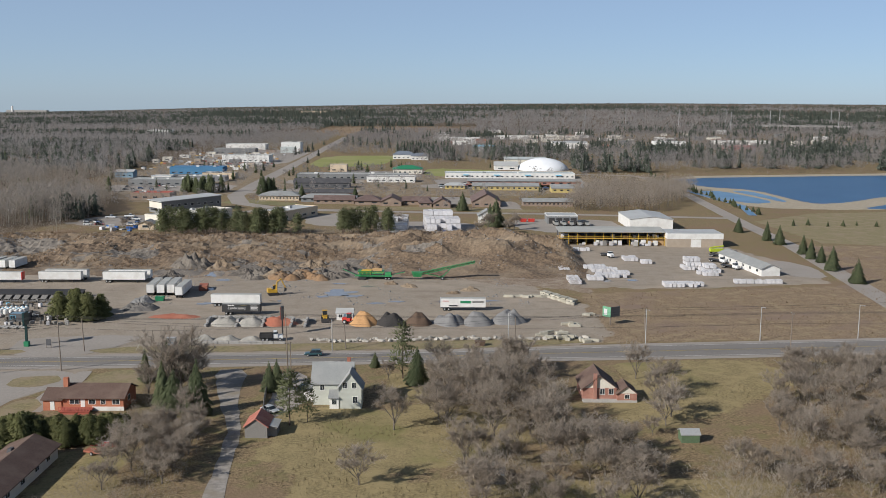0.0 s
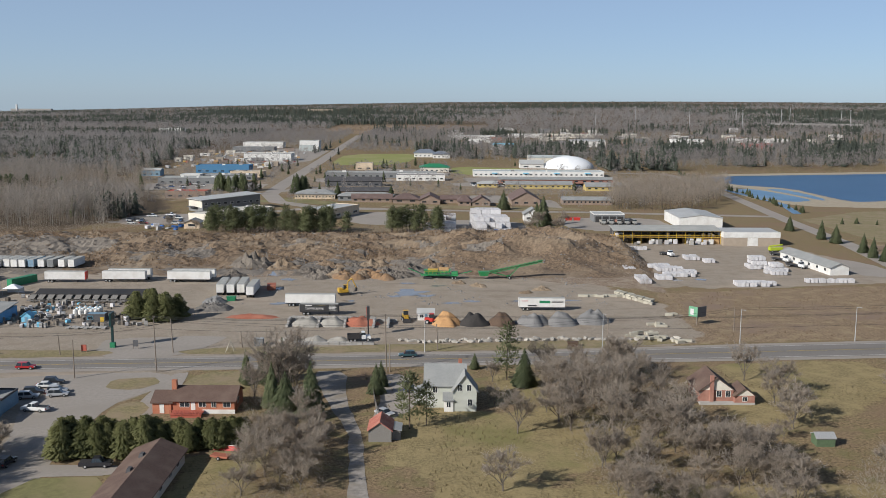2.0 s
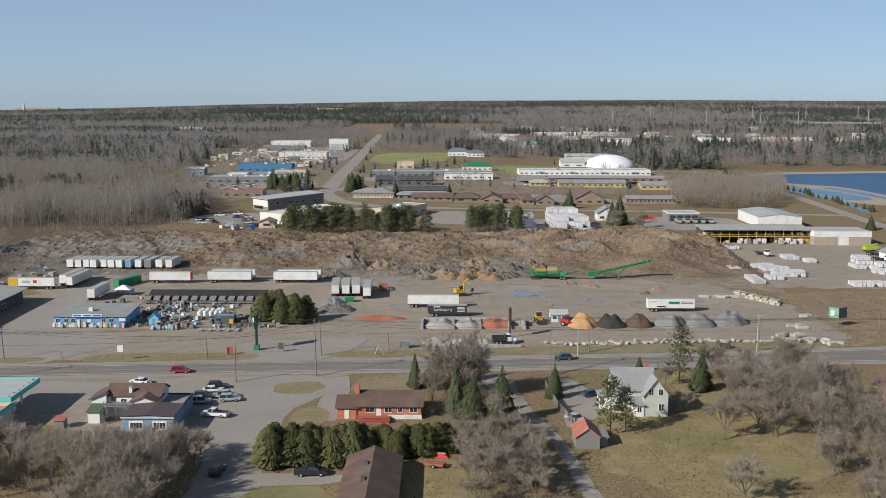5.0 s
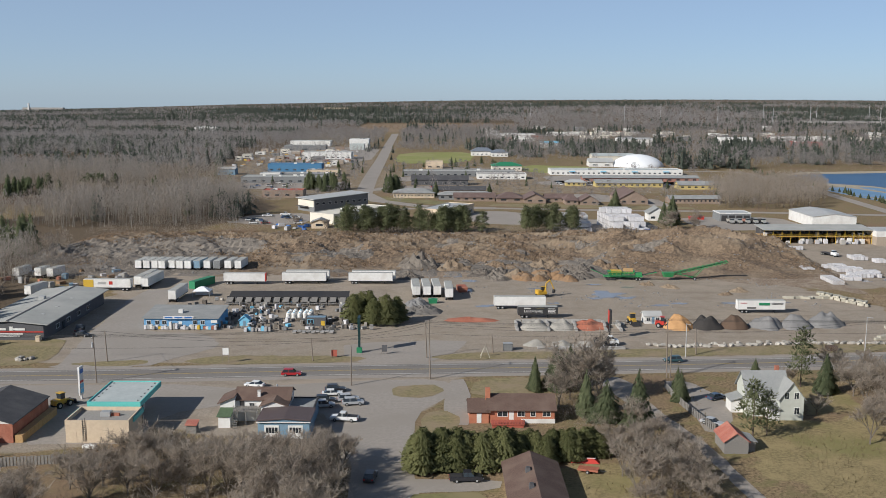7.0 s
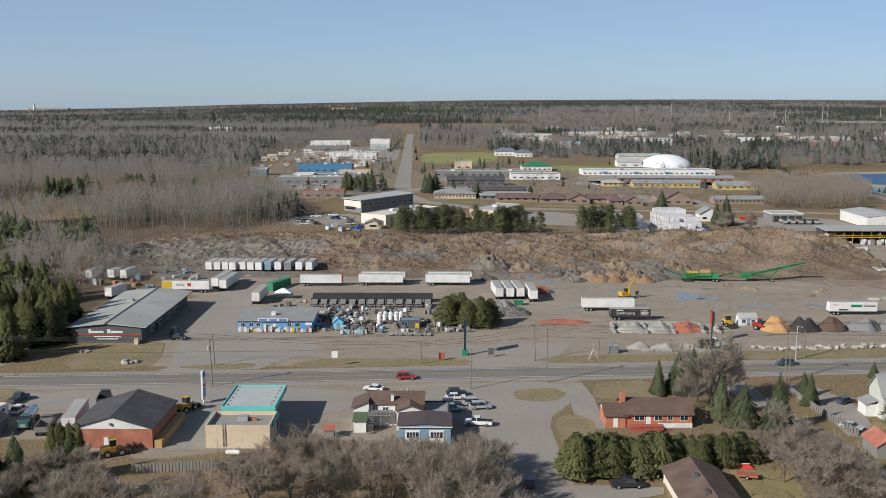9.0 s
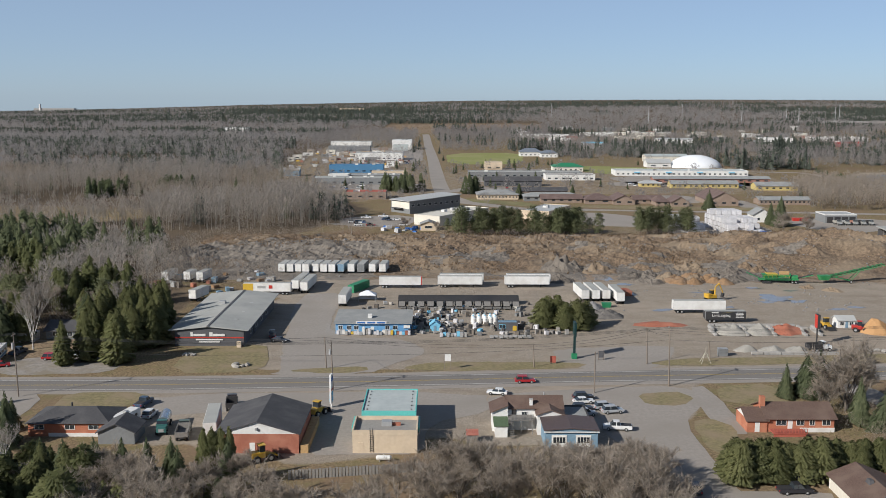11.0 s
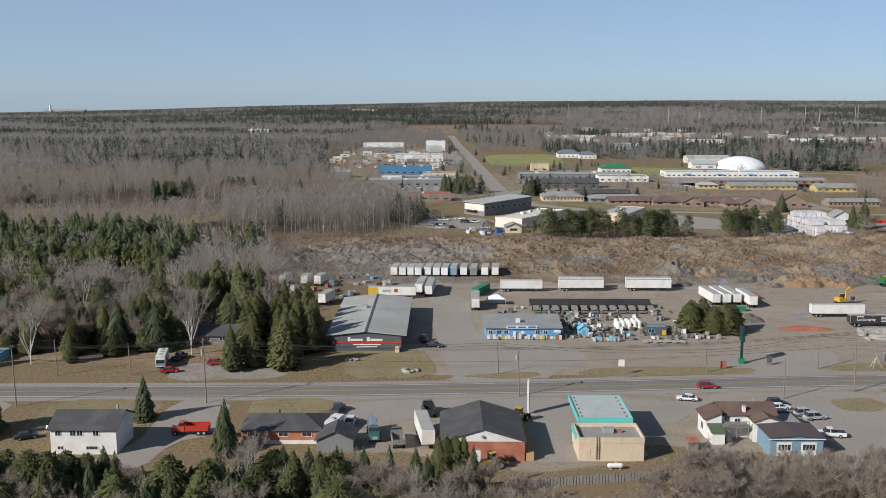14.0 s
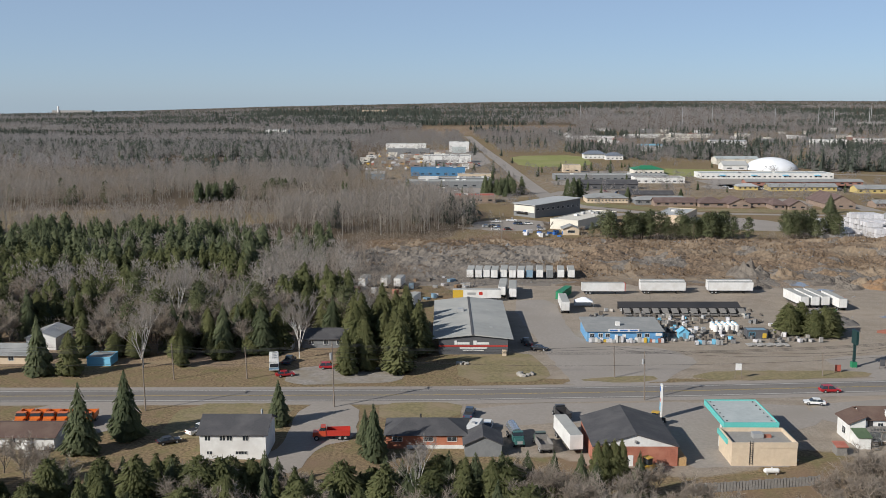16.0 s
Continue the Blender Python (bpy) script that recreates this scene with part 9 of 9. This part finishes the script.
# leafless aspen wood round a dry clearing
W_GREY = [(-300, 500), (-236, 506), (-206, 520), (-198, 560), (-216, 640), (-232, 690), (-262, 760), (-290, 900), (-330, 1150), (-340, 1300), (-960, 1500), (-560, 600), (-520, 500), (-360, 480)]
SUB = [*CLEARING[:-2], (-345, 640), (-350, 676), (-396, 690), (-410, 640), (-430, 616), (-560, 600)]
p = open_ground(np.concatenate([scatter(W_GREY, 10500, rng, (SUB,)), scatter([(-560, 480), (-190, 480), (-250, 830), (-640, 830)], 3600, rng, (SUB, [(-196, 470), (-196, 700), (-222, 640), (-204, 530), (-240, 506), (-300, 500), (-360, 480), (-600, 480), (-600, 470)]))]))
p = p[~((p[:, 0] > -262) & (p[:, 1] > 690))]
v = np.array([noise.noise(Vector((a * 0.006, b * 0.0055, 1.0))) + 0.5 * noise.noise(Vector((a * 0.02, b * 0.02, 8.0))) for a, b in p])
near_ = p[:, 1] < 830
hts_ = rng.uniform(10, 16.5, len(p)) * (1 + 0.4 * v)
keep_ = v > -0.34
p, hts_, near_, v = p[keep_], hts_[keep_], near_[keep_], v[keep_]
pale_ = near_ & (v > -0.02)
forest("aspen_wood", "pale leafless aspen wood with fine crowns", A_MID, p[pale_], hts_[pale_], twig_p, rng)
pale_ = near_ & (v <= -0.02)
forest("aspen_wood", "grey-brown leafless wood with fine rounded crowns", A_MID[:3] + R_MID[:1], p[pale_], hts_[pale_], twig_m, rng)
forest("tree_stems", "pale slender stems of the aspen wood", STEMS, p[near_], hts_[near_], stem_m, rng)
forest("aspen_wood", "grey-brown leafless aspen wood farther off", A_FAR, p[~near_], hts_[~near_], hazed_twig, rng)
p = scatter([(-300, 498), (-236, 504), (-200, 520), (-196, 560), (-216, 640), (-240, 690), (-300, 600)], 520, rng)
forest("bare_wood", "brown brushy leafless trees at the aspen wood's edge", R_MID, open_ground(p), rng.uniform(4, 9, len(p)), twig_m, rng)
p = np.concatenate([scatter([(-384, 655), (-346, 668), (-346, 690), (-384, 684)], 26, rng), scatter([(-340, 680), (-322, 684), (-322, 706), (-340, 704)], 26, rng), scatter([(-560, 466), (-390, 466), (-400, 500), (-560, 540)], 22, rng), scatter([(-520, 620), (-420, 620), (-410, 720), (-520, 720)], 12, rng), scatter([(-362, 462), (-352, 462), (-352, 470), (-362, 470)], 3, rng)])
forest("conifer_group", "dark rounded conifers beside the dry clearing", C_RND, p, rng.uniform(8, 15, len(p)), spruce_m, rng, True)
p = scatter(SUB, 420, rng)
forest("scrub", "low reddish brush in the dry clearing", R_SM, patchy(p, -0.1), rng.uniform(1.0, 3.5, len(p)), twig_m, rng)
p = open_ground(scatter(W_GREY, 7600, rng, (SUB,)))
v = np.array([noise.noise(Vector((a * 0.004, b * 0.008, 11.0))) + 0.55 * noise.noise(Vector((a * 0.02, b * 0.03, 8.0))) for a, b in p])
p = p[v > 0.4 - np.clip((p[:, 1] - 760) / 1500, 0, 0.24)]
forest("conifer_group", "patches of dark conifers within the leafless wood", C_LOW, p, rng.uniform(11, 18, len(p)), hazed_fir, rng, True)
p = open_ground(scatter(W_GREY, 150, rng, (SUB,)))
forest("conifer_group", "scattered dark conifers in the leafless wood", C_MID, p, rng.uniform(8, 15, len(p)), spruce_m, rng, True)

# groves and scrub round the bank and lots
p = scatter([(76, 600), (132, 597), (160, 650), (196, 755), (128, 765), (92, 690)], 1150, rng)
hk = rng.uniform(9, 14, len(p))
forest("bare_grove", "dense reddish-grey leafless grove in a tidy block", A_MID + R_MID[:1], p, hk, twig_m, rng)
forest("tree_stems", "grey stems of the leafless grove", STEMS, p, hk, bark_m, rng)
for poly, n_, h0, h1, lb in (([(44, 345), (52, 350), (62, 460), (52, 480), (44, 420)], 160, 2.0, 4.5, "leafless scrub along the lot's edge"),
                             ([(-150, 480), (20, 482), (20, 500), (-150, 500)], 460, 2.0, 4.5, "leafless scrub along the bank's crest"),
                             ([(-250, 360), (-205, 345), (-206, 372), (-214, 392), (-250, 400)], 150, 2.5, 7.0, "leafless brush between old trailers"),
                             ([(-262, 470), (-205, 470), (-180, 500), (-150, 512), (-150, 522), (-262, 520)], 420, 2.0, 5.0, "reddish brush at the wood's foot"),
                             ([(176, 380), (320, 480), (420, 470), (400, 300), (190, 290)], 300, 1.0, 3.0, "low leafless scrub in the eastern field"),
                             ([(-172, 338), (-110, 336), (-108, 351), (-172, 352)], 150, 0.6, 2.6, "dry brush behind the display bays"),
                             ([(-104, 356), (-30, 360), (-20, 392), (-104, 392)], 70, 0.8, 3.5, "bare brush between rubble heaps"),
                             ([(186, 880), (640, 990), (640, 1010), (186, 905)], 380, 2.0, 5.0, "low brush on the reservoir's far bank")):
    p = scatter(poly, n_, rng)
    forest("scrub", lb, R_SM, p, rng.uniform(h0, h1, len(p)), twig_m, rng)

# belt behind the reservoir, trees round the estate
BELT = [(122, 935), (200, 925), (300, 950), (760, 1050), (760, 1330), (300, 1300), (135, 1180)]
p = open_ground(scatter(BELT, 2700, rng))
v = np.array([noise.noise(Vector((a * 0.013, b * 0.009, 4.0))) + 0.6 * noise.noise(Vector((a * 0.04, b * 0.03, 8.0))) for a, b in p])
k_ = p[v < 0.24]
forest("bare_wood", "leafless wood behind the reservoir", A_FAR, k_, rng.uniform(11, 18, len(k_)), hazed_twig, rng)
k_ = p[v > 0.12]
forest("conifer_belt", "dark conifers behind the reservoir", C_LOW, k_, rng.uniform(13, 22, len(k_)), hazed_fir, rng, True)
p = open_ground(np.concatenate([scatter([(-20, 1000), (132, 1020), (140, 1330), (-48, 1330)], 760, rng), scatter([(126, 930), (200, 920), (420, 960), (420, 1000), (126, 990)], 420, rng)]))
forest("bare_wood", "leafless trees behind the sports dome", A_FAR, p, rng.uniform(8, 14, len(p)), hazed_twig, rng)
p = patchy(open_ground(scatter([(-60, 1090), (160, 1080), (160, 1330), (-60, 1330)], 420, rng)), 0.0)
forest("conifer_belt", "dark conifers behind the sports dome", C_LOW, p, rng.uniform(10, 19, len(p)), hazed_fir, rng, True)
ESTATE = [(-262, 640), (-216, 610), (-120, 612), (110, 600), (160, 1000), (-140, 1000), (-270, 1000)]
p = open_ground(scatter(ESTATE, 850, rng))
forest("estate_trees", "leafless garden trees between estate buildings", R_EST, p, rng.uniform(4, 8.5, len(p)), hazed_twig, rng)
p = open_ground(scatter([(-250, 690), (110, 660), (160, 1000), (-240, 1000)], 90, rng))
forest("estate_trees", "dark conifers among estate buildings", C_MID, p, rng.uniform(5, 10, len(p)), spruce_m, rng, True)
p = np.concatenate([scatter([(-190, 712), (-160, 712), (-158, 724), (-190, 726)], 22, rng), scatter([(-132, 692), (-122, 692), (-121, 704), (-132, 706)], 9, rng)])
forest("estate_trees", "dense dark pines at the estate crossroads", C_RND, p, rng.uniform(9, 14, len(p)), spruce_m, rng, True)
p = open_ground(scatter([(-172, 760), (-140, 760), (-150, 1790), (-200, 1790)], 330, rng))
forest("estate_trees", "leafless trees along the straight road", A_FAR, p, rng.uniform(6, 12, len(p)), hazed_twig, rng)
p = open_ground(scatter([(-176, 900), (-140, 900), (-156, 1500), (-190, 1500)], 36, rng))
forest("estate_trees", "dark conifers along the estate road", C_LOW, p, rng.uniform(6, 12, len(p)), hazed_fir, rng, True)
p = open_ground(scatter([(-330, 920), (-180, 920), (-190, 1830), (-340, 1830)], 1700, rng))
forest("bare_wood", "leafless trees among the works yards", A_FAR, p, rng.uniform(5, 11, len(p)), hazed_twig, rng)
p = open_ground(scatter([(-146, 1215), (700, 1330), (800, 2100), (-164, 2100)], 9000, rng))
v = np.array([noise.noise(Vector((a * 0.006, b * 0.008, 14.0))) + 0.5 * noise.noise(Vector((a * 0.02, b * 0.03, 18.0))) for a, b in p])
k_ = p[v < 0.2]
forest("bare_wood", "leafless trees between far buildings", R_FAR, k_, rng.uniform(6, 12, len(k_)), hazed_twig, rng)
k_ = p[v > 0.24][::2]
forest("conifer_belt", "dark conifers between far buildings", C_LOW, k_, rng.uniform(9, 17, len(k_)), hazed_fir, rng, True)

# forest to the horizon, in long drifts of leafless wood and conifers, with an open heath
def far_wood(y0, y1, n):
    y = rng.uniform(y0 ** 0.5, y1 ** 0.5, n) ** 2
    x = rng.uniform(-0.60, 0.52, n) * y - 120
    keep = ~((y < 2100) & (x > -340) & (x < 780)) & ~inside(x, y, HEATH)
    x, y = x[keep], y[keep]
    v = np.array([noise.noise(Vector((a * 0.0011, b * 0.0042, 5.0))) + 0.7 * noise.noise(Vector((a * 0.004, b * 0.011, 7.0))) + 0.3 * noise.noise(Vector((a * 0.02, b * 0.02, 3.0))) for a, b in zip(x, y)])
    return np.stack([x, y], 1), v + np.clip((y - 1500) / 9000, 0, 0.22)


p = scatter(HEATH, 1500, rng)
forest("heath_scrub", "low reddish brush over the open heath", R_FAR, patchy(p, -0.15), rng.uniform(2, 5, len(p)), weed_m, rng)
p = open_ground(np.concatenate([scatter([(-345, 1380), (-190, 1380), (-190, 1870), (-345, 1870)], 900, rng), scatter([(-164, 1500), (20, 1500), (60, 1900), (-164, 1870)], 700, rng), scatter([(-340, 1860), (780, 1980), (780, 2110), (-340, 2110)], 1200, rng, (HEATH,))]))
forest("far_wood", "leafless wood round the end of the straight road", R_FAR, p, rng.uniform(7, 13, len(p)), hazed_twig, rng)
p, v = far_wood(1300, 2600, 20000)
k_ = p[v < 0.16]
forest("far_wood", "grey-brown leafless forest towards the horizon", R_FAR, k_, rng.uniform(9, 14, len(k_)), hazed_twig, rng)
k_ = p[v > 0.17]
forest("far_wood", "dark conifer forest towards the horizon", C_FAR, k_, rng.uniform(11, 16, len(k_)), hazed_fir, rng, True)
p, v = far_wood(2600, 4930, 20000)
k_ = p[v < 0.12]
forest("far_wood", "grey-brown leafless forest at the horizon", H_FAR, k_, rng.uniform(11, 16, len(k_)), hazed_twig, rng)
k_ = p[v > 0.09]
forest("far_wood", "dark conifer forest at the horizon", C_HOR, k_, rng.uniform(12, 17, len(k_)), hazed_fir, rng, True)

THICKETS = [[(2, 150), (42, 150), (30, 184), (20, 192), (22, 240), (0, 242), (0, 200)], [(44, 150), (84, 150), (126, 250), (96, 246), (70, 200), (66, 180), (44, 168)], [(-66, 186), (-47, 186), (-52, 214), (-58, 232), (-69, 230)], [(-150, 162), (-106, 158), (-109, 189), (-148, 189)], [(-66, 150), (-45, 150), (-46, 180), (-56, 184)], [(-350, 276), (-262, 276), (-244, 294), (-244, 330), (-350, 330)], [(-312, 150), (-152, 150), (-152, 170), (-312, 178)]]
for poly, n_, hmax in zip(THICKETS, (700, 1300, 330, 330, 280, 500, 650), (4.5, 6.5, 3.6, 4.5, 4.0, 6.0, 5.0)):
    p = scatter(poly, n_, rng)
    forest("undergrowth", "tangled leafless undergrowth between bare trees", R_SM, p, rng.uniform(1.2, hmax, len(p)), twig_m, rng)

p = scatter([(-312, 150), (-178, 150), (-178, 172), (-312, 178)], 260, rng)
forest("cedar_scrub", "low dark cedar scrub under the belt of trees", C_RND, p, rng.uniform(3.0, 6.5, len(p)), shaded_cedar, rng, True)

# dry weeds on the bank and rough grass
trng = np.random.default_rng(3)
tuft = []
for k in range(30000):
    x, y = trng.uniform(-256, 58), trng.uniform(382, 486)
    if noise.noise(Vector((x * 0.05, y * 0.07, 2))) + 0.5 * noise.noise(Vector((x * 0.2, y * 0.2, 6))) < 0.14 - 0.3 * (y > 440) or (x > -30 and y < 440 and x < 44):
        continue
    tuft.append(spike(np.array([x, y, bank_height(x, y) - 0.05]), np.array([trng.normal() * 0.5, trng.normal() * 0.5, 1.0]), trng.uniform(0.4, 1.3), trng.uniform(0.2, 0.5), trng))
tagged(new("dry_weeds", tri_mesh("dry_weeds", np.array(tuft), weed_m)), "rusty brown dead weeds over the earth bank", "weeds", kind="stuff")
tuft = []
for k in range(16000):
    x, y = trng.uniform(-70, 110), trng.uniform(150, 240)
    if noise.noise(Vector((x * 0.07, y * 0.07, 6))) < 0.0 or abs(x + 42 + (y - 180) * 0.15) < 5 or (-36 < x < 46 and 204 < y < 228):
        continue
    tuft.append(spike(np.array([x, y, -0.05]), np.array([trng.normal() * 0.5, trng.normal() * 0.5, 1.0]), trng.uniform(0.3, 0.8), trng.uniform(0.12, 0.3), trng))
tagged(new("dry_grass", tri_mesh("dry_grass", np.array(tuft), dry_m)), "straw-coloured dry weeds and rough grass tufts", "grass", kind="stuff")
tuft = []
for k in range(16000):
    x, y = trng.uniform(44, 330), trng.uniform(274, 470)
    if not inside(np.array(x), np.array(y), FIELD_E) or noise.noise(Vector((x * 0.06, y * 0.06, 9))) < -0.1:
        continue
    tuft.append(spike(np.array([x, y, -0.05]), np.array([trng.normal() * 0.6, trng.normal() * 0.6, 1.0]), trng.uniform(0.3, 0.9), trng.uniform(0.15, 0.4), trng))
tagged(new("dry_grass", tri_mesh("dry_grass", np.array(tuft), weed_m)), "brown dead weeds over the open eastern field", "grass", kind="stuff")
